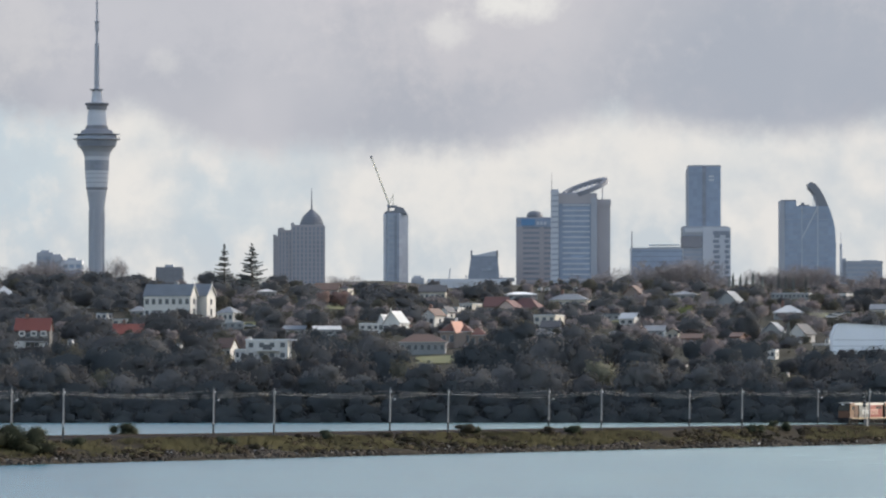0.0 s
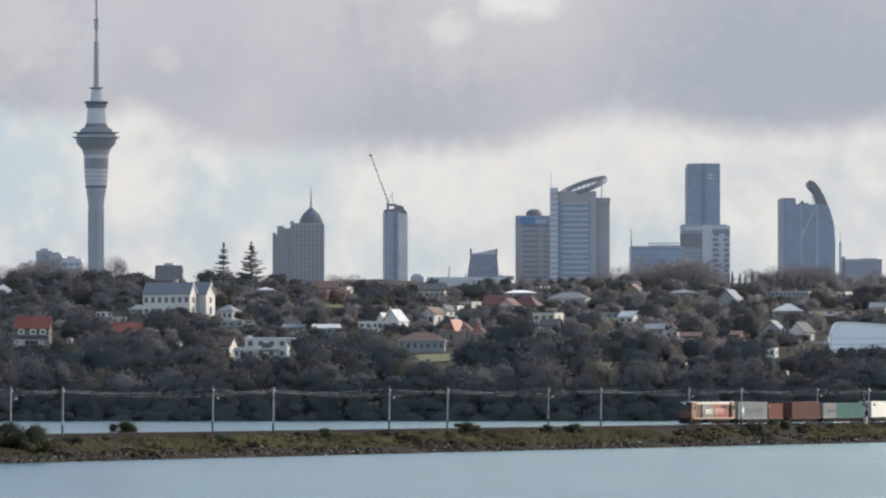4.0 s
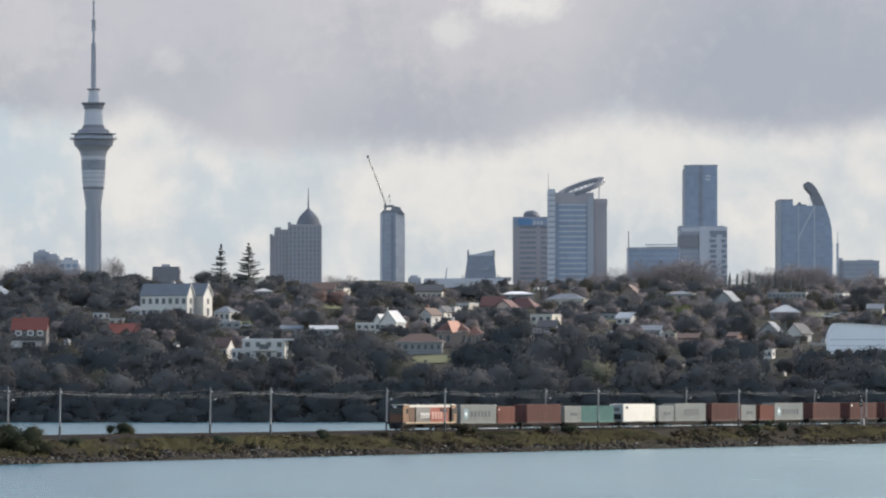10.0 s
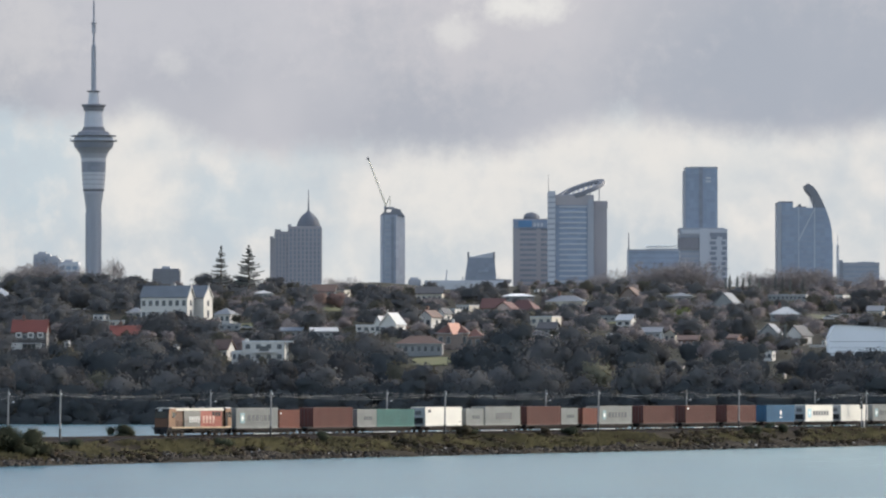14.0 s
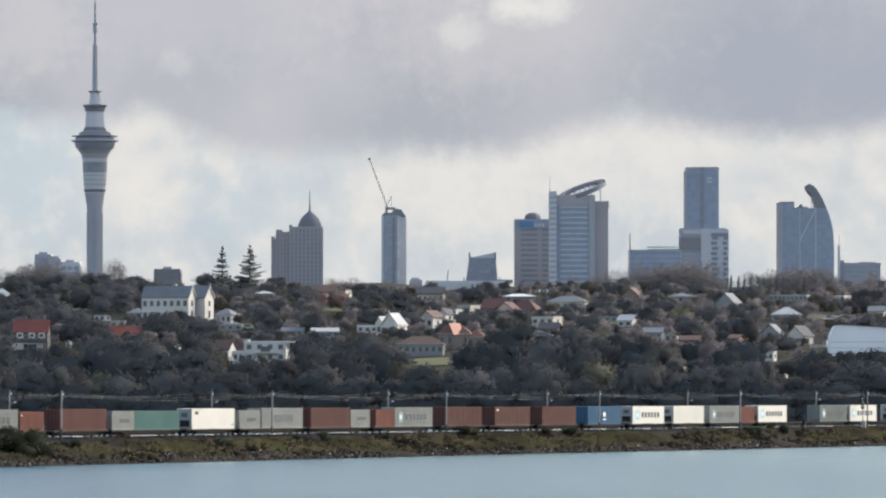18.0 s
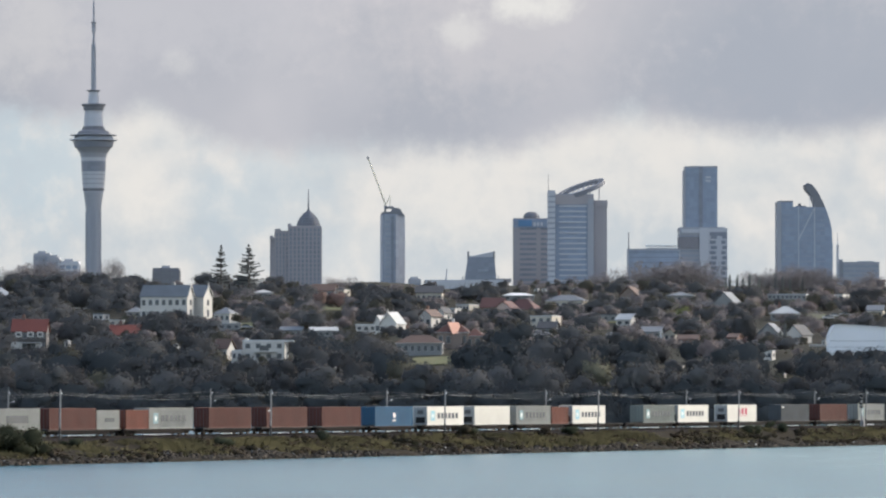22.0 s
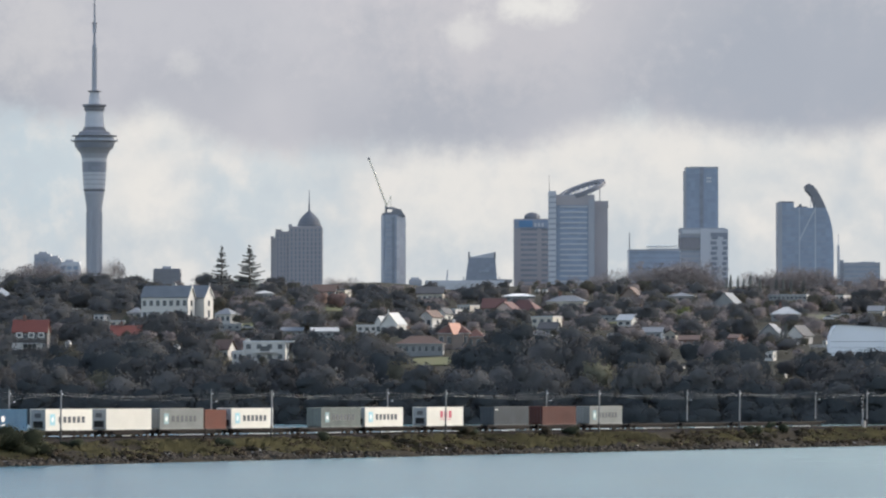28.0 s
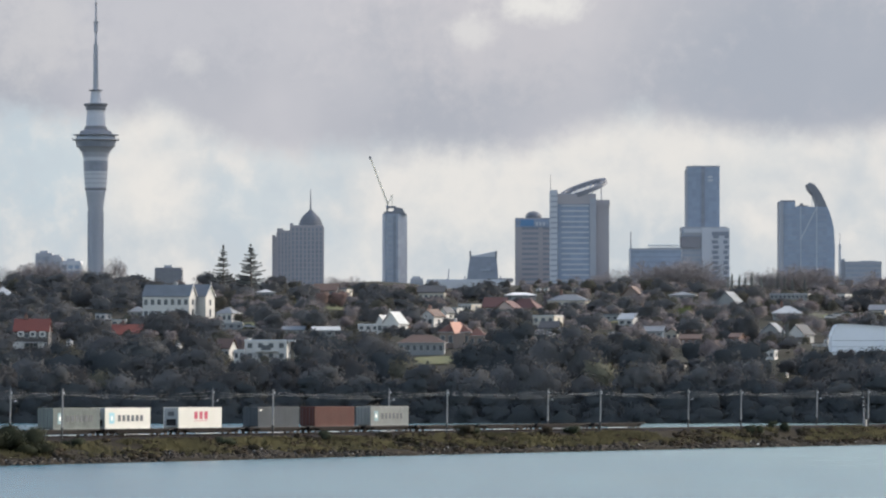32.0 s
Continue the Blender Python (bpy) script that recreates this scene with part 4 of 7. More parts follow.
def build_crane_tower():
    y = 4000
    t = thing("slim_tower", pose(0, y, 0), "slim blue-grey tower still under construction", "tower")
    x0, x1 = -45.86, -28.01
    b = part("shaft", Geo().prism([(x0, 3), (x0 + 3, 0), (x1 - 6.5, 0), (x1 - 1, 5), (x1 - 1, 18), (x0, 18)], CITY_Z, 139.39), M["glass_grey"], t)
    part("side_face", Geo().prism([(x1 - 8, -0.3), (x1 - 6.5, -0.3), (x1, 5), (x1, 18), (x1 - 8, 18)], CITY_Z, 138.4), M["glass_grey"], t)
    part("corner_strip", Geo().box(x0 - 0.3, 1, CITY_Z, x0 + 1.6, 4, 138.97), M["pale_concrete"], t)
    part("recess", Geo().box(-38.18, -0.25, CITY_Z, -36.1, 1, 137.31), M["glass_dark"], t, "dark vertical recess")
    g = Geo().box(x0 + 3, -0.2, 0, x1 - 6.6, 0.4, 0.5).mesh("floor_edge", M["concrete"])
    for k in range(26):
        part("floor_edge", g, None, t, m=pose(0, 0, 138.14 - 3.5 * k - 3))
    part("roof_crown", Geo().prism([(x0, 139.0), (x0 + 1.5, 141.0), (x0 + 7.5, 141.3), (x0 + 8.3, 143.6), (x0 + 11.0, 144.2), (x1 - 3.2, 143.2), (x1 - 2.6, 141.6), (x1 - 0.2, 138.4)], 1.0, 16.0, "y"), M["dark_cladding"], t, "dark stepped roof crown")
    for x in (x0 + 9.4,):
        part("facade_rib", Geo().box(x - 0.35, -0.45, CITY_Z, x + 0.35, 0.1, 138.6), M["glass_dark"], t)
    c = thing("tower_crane", pose(0, y, 0), "pale luffing tower crane with a raised jib on a tower top", "crane")
    foot, tip = Vector((-42.33, 6, 145.61)), Vector((-55.19, 4, 180.47))
    part("crane_mast", Geo().box(-42.54 - 0.8, 5.2, 139.39, -42.54 + 0.8, 6.8, 146.03), M["post"], c)
    jib = Geo()
    for off in ((0, 0.7, 0), (0, -0.7, 0), (0.5, 0, 1.0)):
        jib.tube(foot + Vector(off), tip + Vector(off) * 0.4, 0.3, seg=4)
    n = 14
    for k in range(n):
        a, b2 = foot.lerp(tip, k / n), foot.lerp(tip, (k + 1) / n)
        jib.tube(a + Vector((0, 0.6, 0)), b2 + Vector((0.4, 0, 0.8)), 0.12, seg=4)
        jib.tube(a + Vector((0.4, 0, 0.8)), b2 + Vector((0, -0.6, 0)), 0.12, seg=4)
    part("jib", jib, M["crane_paint"], c, "pale lattice jib")
    top = Vector((-39.01, 6, 153.5))
    part("a_frame", Geo().tube(foot, top, 0.35, seg=4).tube(Vector((-39.01, 6, 144.78)), top, 0.3, seg=4), M["crane_paint"], c)
    part("jib_head", Geo().lathe([(0.3, 179.6), (0.9, 180.2), (0.9, 181.2), (0.4, 181.8)], 8, tip.x, tip.y), M["dark_cladding"], c)
    part("machinery_deck", Geo().box(-42.33, 4.5, 143.54, -36.1, 7.5, 145.2), M["dark_cladding"], c)
    part("counterweight", Geo().box(-37.76, 4.5, 141.46, -35.69, 7.5, 143.54), M["concrete"], c)
    part("operator_cab", Geo().box(-43.37, 3.2, 143.54, -42.12, 4.6, 145.61), M["glass_dark"], c)


def build_twin_towers():
    t = thing("office_tower", pose(0, 3950, 0), "brown-grey office tower with a round plant drum and blue sign", "tower")
    block(t, "tower_block", 51.22, 77.04, 28, CITY_Z, 133.67, "glass_dark", "brown_stone", 3.7, 0, None, band_h=2.0)
    part("corner_pier", Geo().box(67.62, -0.7, CITY_Z, 70.89, 0.5, 133.67), M["brown_stone"], t)
    part("left_pier", Geo().box(51.22 - 0.4, -0.7, CITY_Z, 55.73, 0.5, 133.67), M["brown_stone"], t)
    part("top_band", Geo().box(51.02, -0.9, 127.93, 77.04, 0.4, 134.08), M["glass_blue"], t)
    part("sign_panel", Geo().box(54.5, -1.2, 128.75, 64.34, -0.9, 133.46), M["sign_blue"], t, "blue sign panel")
    for k in range(3):
        part("sign_bar", Geo().box(65.57 + k * 2.6, -1.2, 129.16, 65.57 + k * 2.6 + 1.7, -0.9, 131.62), M["pale_concrete"], t, "white sign bar")
    part("roof_drum", Geo().lathe([(5.9, 134.08), (5.9, 136.54), (5.0, 138.18), (3.0, 139.4), (0.5, 139.81)], 24, 64.34, 10), M["slate_dome"], t, "round roof drum")

    y = 3880
    v = thing("halo_office_tower", pose(0, y, 0), "tall grey office tower crowned with a tilted oval ring", "tower")
    block(v, "main_block", 80.1, 107.07, 30, CITY_Z, 148.78, "glass_blue", None)
    n = int((142.34 - CITY_Z) / 3.8)
    g = Geo().box(82.92, -0.5, 0, 102.24, 0.3, 0.95).mesh("floor_band", M["pale_concrete"])
    for k in range(n):
        part("floor_band", g, None, v, m=pose(0, 0, 140.73 - 3.8 * k))
    part("crown_wall", Geo().box(79.9, -0.4, 142.34, 107.48, 3, 149.18), M["brown_stone"], v)
    part("right_pier", Geo().box(103.05, -1.0, CITY_Z, 107.48, 2, 146.36), M["concrete"], v)
    block(v, "stair_tower", 75.07, 79.7, 22, CITY_Z, 151.19, "glass_grey", "pale_concrete", 3.8, 0, None, band_h=2.7, y0=-3.0)
    block(v, "right_wing", 107.48, 116.94, 24, CITY_Z, 144.35, "brown_stone", "brown_stone", 3.8, 0, None, 2.2, 0.12, y0=2.0, band_h=0.3)
    part("wing_crown", Geo().box(106.67, 1.4, 140.73, 117.34, 26.2, 144.55), M["brown_stone"], v)
    part("antenna", Geo().tube((75.19, 0, 151.19), (75.19, 0, 164.07), 0.25, 0.1, 6), M["post"], v)
    # the tilted oval ring and its slats
    cx, cz = 99.02, 153.2
    ring = Geo()
    a_len, b_len = 17.71, 13.0
    lean = radians(19)
    seg = 48
    vs, fs = [], []
    for k in range(seg):
        a = 2 * math.pi * k / seg
        for rr, h in ((1.0, -0.9), (1.0, 1.9), (0.79, 1.9), (0.79, -0.9)):
            px, py = a_len * rr * math.cos(a), b_len * (rr - (0.0 if rr == 1.0 else 0.04)) * math.sin(a)
            tilt = py * math.tan(radians(15))
            vs.append((cx + px * math.cos(lean) - h * math.sin(lean), 12 + py, cz + px * math.sin(lean) + h * math.cos(lean) + tilt))
    for k in range(seg):
        k2 = (k + 1) % seg
        for j in range(4):
            j2 = (j + 1) % 4
            fs.append((k * 4 + j, k2 * 4 + j, k2 * 4 + j2, k * 4 + j2))
    ring.add(vs, fs)
    part("oval_ring", ring, M["dark_cladding"], v, "dark tilted oval roof ring")
    for k in range(7):
        px = a_len * (-0.62 + k * 0.2)
        half = 0.8 * b_len * math.sqrt(max(0.05, 1 - (px / (0.82 * a_len)) ** 2))
        s = Geo()
        w = 0.55
        zc = cz + px * math.sin(lean) + 0.6
        xc = cx + px * math.cos(lean)
        dz = half * math.tan(radians(15))
        s.add([(xc - w, 12 - half, zc - dz), (xc + w, 12 - half, zc - dz + 0.3), (xc + w + 3.0, 12 + half, zc + dz + 0.3), (xc - w + 3.0, 12 + half, zc + dz),
               (xc - w, 12 - half, zc - dz - 0.5), (xc + w, 12 - half, zc - dz - 0.2), (xc + w + 3.0, 12 + half, zc + dz - 0.2), (xc - w + 3.0, 12 + half, zc + dz - 0.5)],
              [(0, 1, 2, 3), (7, 6, 5, 4), (0, 4, 5, 1), (1, 5, 6, 2), (2, 6, 7, 3), (3, 7, 4, 0)])
        part("slat", s, M["concrete"], v)
    part("ring_leg", Geo().prism([(82.6, 142.4), (84.4, 142.4), (86.2, 147.0), (90.5, 151.6), (87.0, 151.6), (83.6, 147.5)], 1.5, 4.0, "y"), M["dark_cladding"], v, "dark curved leg of the ring")
    for px, pz in ((86.95, 148.37), (92.99, 150.39), (105.06, 154.41), (111.5, 156.02)):
        part("ring_strut", Geo().tube((px, 8, 144.75), (px, 8, pz + 1), 0.35, seg=5), M["concrete"], v)


def build_slab_towers():
    y = 4100
    t = thing("glass_slab_tower", pose(0, y, 0), "dark blue glass tower rising from a pale stepped base", "tower")
    b = block(t, "upper_tower", 182.48, 206.72, 26, 129.45, 177.52, "glass_blue", None)
    part("left_fin", Geo().box(181.2, -0.6, 129.45, 182.69, 20, 175.81), M["concrete"], t, "pale edge fin")
    part("centre_strip", Geo().box(192.69, -0.5, 129.45, 195.66, 0.4, 178.15), M["glass_dark"], t, "dark glass strip")
    part("crown", Geo().box(186.31, 3, 177.52, 206.3, 22, 179), M["glass_dark"], t)
    for py in (170.28, 167.73):
        part("vent_slot", Geo().box(197.79, -0.35, py - 0.7, 201.62, 0.2, py + 0.7), M["pale_concrete"], t)
    g = Geo().box(182.69, -0.15, 0, 206.81, 0.3, 0.35).mesh("floor_edge", M["glass_blue"])
    for k in range(12):
        part("floor_edge", g, None, t, m=pose(0, 0, 175.39 - 3.6 * k - 2))
    block(t, "base_tower", 178.22, 211.83, 34, CITY_Z, 131.58, "glass_grey", "concrete", 3.5, 0, None, band_h=1.9, y0=-3)
    part("middle_spine", Geo().box(193.11, -4.4, CITY_Z, 199.92, -2.8, 132), M["pale_concrete"], t, "pale concrete spine")
    part("left_shoulder", Geo().box(179.5, -3.8, 128.2, 193.11, 26, 131.15), M["pale_concrete"], t)
    part("recessed_storey", Geo().box(177.6, -3.9, 116.5, 192.6, 24, 125.4), M["dark_stone"], t, "dark recessed top storey")
    part("right_wall", Geo().box(199.92, -3.8, CITY_Z, 213.95, -2.9, 131.79), M["pale_concrete"], t, "pale wall with deep dark windows")
    recess = Geo().box(-2.3, -4.1, 0, 2.3, -3.7, 2.6).mesh("balcony_recess", M["glass_dark"])
    for k in range(11):
        for x, w in ((203.75, 1.0), (211.83, 0.72)):
            part("balcony_recess", recess, None, t, m=pose(x - (0.8 if k % 2 else 0.0), 0, 123.92 - 3.9 * k) @ Matrix.Diagonal((w, 1, 1, 1)))
    part("top_windows", Geo().box(200.77, -4.1, 126.05, 213.53, -3.7, 129.03), M["glass_dark"], t)
    part("right_return", Geo().box(211.96, -2, CITY_Z, 213.53, 26, 127.75), M["dark_cladding"], t)

    w = thing("glass_office_block", pose(0, 3800, 0), "wide dark blue glass office block with a roof mast", "office block")
    block(w, "block", 129.31, 164.79, 30, CITY_Z, 107.66, "glass_blue", None)
    for k in range(9):
        part("floor_edge", Geo().box(129.31, -0.2, 106.09 - 3.6 * k, 164.79, 0.3, 106.09 - 3.6 * k + 0.3), M["dark_cladding"], w)
    part("edge_fin", Geo().box(128.91, -0.6, CITY_Z, 129.54, 20, 108.45), M["pale_concrete"], w)
    part("roof_mast", Geo().tube((129.7, 3, 107.66), (129.7, 3, 120.28), 0.5, 0.3, 6), M["dark_cladding"], w)
    part("plant_room", Geo().box(142.71, 6, 107.66, 164, 20, 109.44), M["concrete"], w)
    part("plant_canopy", Geo().box(141.92, 5, 110.6, 163.5, 21, 111.4), M["roof_line"], w, "thin white roof canopy")
    part("lower_volume", Geo().box(148.23, -6, CITY_Z, 175.83, -0.4, 96.23), M["glass_grey"], w)


def build_sail_tower():
    y = 3900
    t = thing("sail_topped_tower", pose(0, y, 0), "blue glass tower with one curved sail-like side and a peak", "tower")
    base = CITY_Z
    right = [(279.18, base), (279.18, 113.08), (278.57, 124.41), (277.56, 130.07), (275.74, 136.14), (273.92, 141)]
    part("main_body", Geo().prism([(242.36, base), *right, (250.86, 141.4), (250.86, 144.64), (242.36, 144.64)], 0, 26, "y"), M["glass_blue"], t)
    part("peak", Geo().prism([(273.92, 141), (271.09, 147.47), (267.85, 153.34), (264.61, 157.18), (261.38, 158.6), (259.56, 157.18), (260.16, 154.35), (264.21, 149.49), (267.04, 141)], 0.5, 25, "y"), M["dark_cladding"], t, "dark pointed roof peak")
    for px in (262.99, 264.61, 266.23):
        part("peak_mullion", Geo().box(px - 0.2, 1, 141.4, px + 0.2, 1.6, 149.49), M["pale_concrete"], t)
    part("left_fin", Geo().box(239.12, -0.8, base, 242.28, 20, 145.04), M["concrete"], t, "pale edge fin")
    part("roof_box", Geo().box(240.74, 4, 144.64, 250.86, 18, 145.85), M["dark_cladding"], t)
    part("roof_plant", Geo().box(254.9, 6, 141.4, 256.93, 10, 143.83).box(253.28, 5, 141.4, 260.57, 14, 142.21), M["dark_cladding"], t)
    part("mullion_line", Geo().box(254.5, -0.4, base, 254.98, 0.2, 141.4), M["pale_concrete"], t)
    part("mullion_line", Geo().box(265.83, -0.4, base, 266.47, 0.2, 141.4), M["pale_concrete"], t)
    part("diagonal_brace", Geo().tube((254.5, -0.2, 117.53), (266.23, -0.2, 140.59), 0.55, seg=4), M["pale_concrete"], t)
    g = Geo().box(242.36, -0.22, 0, 273.92, 0.2, 0.4).mesh("floor_edge", M["glass_grey"])
    for k in range(13):
        part("floor_edge", g, None, t, m=pose(0, 0, 138.97 - 3.7 * k))

    r = thing("far_office_block", pose(0, 4300, 0), "low blue-grey office block far off in the city", "office block")
    block(r, "block", 315.84, 344.39, 24, CITY_Z, 110.32, "glass_grey", "concrete", 3.6, 0, None, band_h=1.4)
    part("roof_plant", Geo().box(328.33, 4, 110.32, 340.82, 18, 112.1), M["concrete"], r)
    part("spike", Geo().tube((311.83, 2, CITY_Z), (311.83, 2, 125.04), 1.5, 1.0, 8).tube((311.83, 2, 125.04), (311.83, 2, 133.96), 0.3, 0.15, 6), M["pale_concrete"], r)
    part("side_wing", Geo().box(312.27, 2, CITY_Z, 315.84, 20, 113.44), M["concrete"], r)


def build_low_city():
    y = 3900
    t = thing("tapered_office_block", pose(0, y, 0), "dark tapered office block with a slanting roof screen", "office block")
    g = Geo()
    a, b = 14.97, 38.44
    g.add([(a, 0, 86.38), (b, 0, 86.38), (b, 22, 86.38), (a, 22, 86.38), (17.8, 2, 105.39), (36.82, 2, 105.39), (36.82, 20, 105.39), (17.8, 20, 105.39)],
          [(0, 3, 2, 1), (4, 5, 6, 7), (0, 1, 5, 4), (1, 2, 6, 5), (2, 3, 7, 6), (3, 0, 4, 7)])
    part("body", g, M["glass_dark"], t)
    part("roof_screen", Geo().prism([(17.8, 105.39), (36.82, 105.39), (36.82, 109.44), (28.73, 107.82), (22.66, 106.4), (17.8, 106.2)], 2.2, 2.8, "y"), M["pale_concrete"], t)
    for px in (18.05, 36.58):
        part("screen_post", Geo().box(px - 0.6, 1.6, 104.18, px + 0.6, 3, 109.44), M["dark_cladding"], t)
    part("lower_floors", Geo().box(a, 0, CITY_Z, b, 22, 86.38), M["glass_dark"], t)
    part("window_strip", Geo().box(25.09, 0.2, 94.87, 32.37, 1.4, 96.49), M["glass_grey"], t)
    for px in (14.16, 39.65):
        part("side_frame", Geo().box(px - 0.4, 0, CITY_Z, px + 0.4, 3, 91.64), M["concrete"], t)
    w = thing("long_low_building", pose(0, 2900, 0), "long pale blue-grey flat-roofed building behind the ridge", "building")
    block(w, "body", -9.63, 32.79, 25, 30, 67.57, "pale_concrete", "pale_concrete", 3.3, 0, None, band_h=1.5)
    part("roof_room", Geo().box(24.67, 4, 67.57, 36.4, 20, 69.37), M["dark_cladding"], w)
    part("roof_mast", Geo().tube((1.5, 5, 67.57), (2.11, 5, 74.49), 0.5, 0.25, 5), M["concrete"], w)
    for nm, x0, x1, z1, yy, mat, band, lb in (
            ("apartment_block", -225.34, -216.93, 84.2, 3000, "glass_grey", "concrete", "blue-grey apartment block behind the trees"),
            ("apartment_block", -217.14, -210.94, 81.78, 2990, "glass_grey", "concrete", "blue-grey apartment block behind the trees"),
            ("apartment_block", -208.11, -197.71, 78.67, 2950, "glass_blue", "pale_concrete", "blue glazed apartment block behind the trees"),
            ("apartment_block", -154.34, -140.8, 73.88, 2900, "dark_cladding", "dark_cladding", "dark flat-roofed apartment block behind the trees"),
            ("apartment_block", -19.62, -12.86, 72.21, 3100, "glass_grey", "concrete", "small grey block on the ridge")):
        b = thing(nm, pose(0, yy, 0), lb, "apartment block", "apartment blocks")
        block(b, "body", x0, x1, 18, 25, z1, mat, band, 3.2, 3, band, 0.8, 0.2, band_h=1.2)
        part("lift_room", Geo().box((x0 + x1) / 2 - 2.5, 4, z1, (x0 + x1) / 2 + 2, 9, z1 + 2.4), M["concrete"], b)


build_sky_tower()
build_domed_tower()
build_crane_tower()
build_twin_towers()
build_slab_towers()
build_sail_tower()
build_low_city()

# ---------------------------------------------------------------- houses
for key, a, b in (("wall_white", (0.62, 0.59, 0.54), (0.50, 0.475, 0.43)), ("wall_cream", (0.55, 0.5, 0.41), (0.43, 0.39, 0.32)), ("wall_grey", (0.3, 0.3, 0.29), (0.22, 0.22, 0.21)),
                  ("wall_pink", (0.55, 0.42, 0.36), (0.45, 0.35, 0.3)), ("wall_brown", (0.26, 0.2, 0.16), (0.18, 0.14, 0.12)), ("wall_blue", (0.25, 0.29, 0.32), (0.20, 0.23, 0.26)),
                  ("wall_brick", (0.19, 0.105, 0.08), (0.14, 0.085, 0.068)), ("slope_sunlit", (0.66, 0.36, 0.26), (0.56, 0.31, 0.23)), ("wall_dark", (0.10, 0.09, 0.085), (0.07, 0.065, 0.06))):
    M[key] = material("painted_" + key, a, 0.8, second=b, big=0.15, fine=1.5, amount=0.4)
for key, a, b in (("roof_red", (0.20, 0.052, 0.036), (0.14, 0.042, 0.032)), ("roof_orange", (0.128, 0.052, 0.037), (0.094, 0.043, 0.033)), ("roof_maroon", (0.135, 0.058, 0.048), (0.095, 0.046, 0.040)), ("roof_grey", (0.2, 0.21, 0.225), (0.14, 0.15, 0.16)),
                  ("roof_dark", (0.075, 0.075, 0.08), (0.05, 0.05, 0.053)), ("roof_brown", (0.14, 0.085, 0.065), (0.1, 0.065, 0.05)), ("roof_pale", (0.5, 0.5, 0.49), (0.4, 0.4, 0.39)),
                  ("roof_white", (0.8, 0.8, 0.78), (0.65, 0.65, 0.63))):
    M[key] = material(key.replace("roof_", "roofing_"), a, 0.75, second=b, big=0.2, fine=2.2, amount=0.5, bump=0.3)
M["pane"] = material("window_glass_dark", (0.10, 0.11, 0.12), 0.2, amount=0.3)
M["frame"] = material("painted_joinery", (0.45, 0.44, 0.42), 0.6, amount=0.2)
M["tent"] = material("white_sheet_roofing", (0.86, 0.86, 0.86), 0.5, second=(0.74, 0.75, 0.77), big=0.1, fine=1.0, amount=0.35)

M["lawn"] = material("mown_lawn", (0.085, 0.098, 0.030), 0.9, second=(0.13, 0.125, 0.05), big=0.1, fine=0.8, amount=0.6)

HOUSES = []     # (x, y, half width, base, height up to which trees may hide it)


def window(b, x, y, z, w, h, side="front"):
    if side == "front":
        f = part("window", Geo().box(x - w / 2 - 0.12, y - 0.1, z - 0.12, x + w / 2 + 0.12, y + 0.02, z + h + 0.12), M["frame"], b)
        part("pane", Geo().box(x - w / 2, y - 0.14, z, x + w / 2, y - 0.09, z + h), M["pane"], f)
    else:
        f = part("window", Geo().box(x - 0.02, y - w / 2 - 0.12, z - 0.12, x + 0.1, y + w / 2 + 0.12, z + h + 0.12), M["frame"], b)
        part("pane", Geo().box(x + 0.09, y - w / 2, z, x + 0.14, y + w / 2, z + h), M["pane"], f)


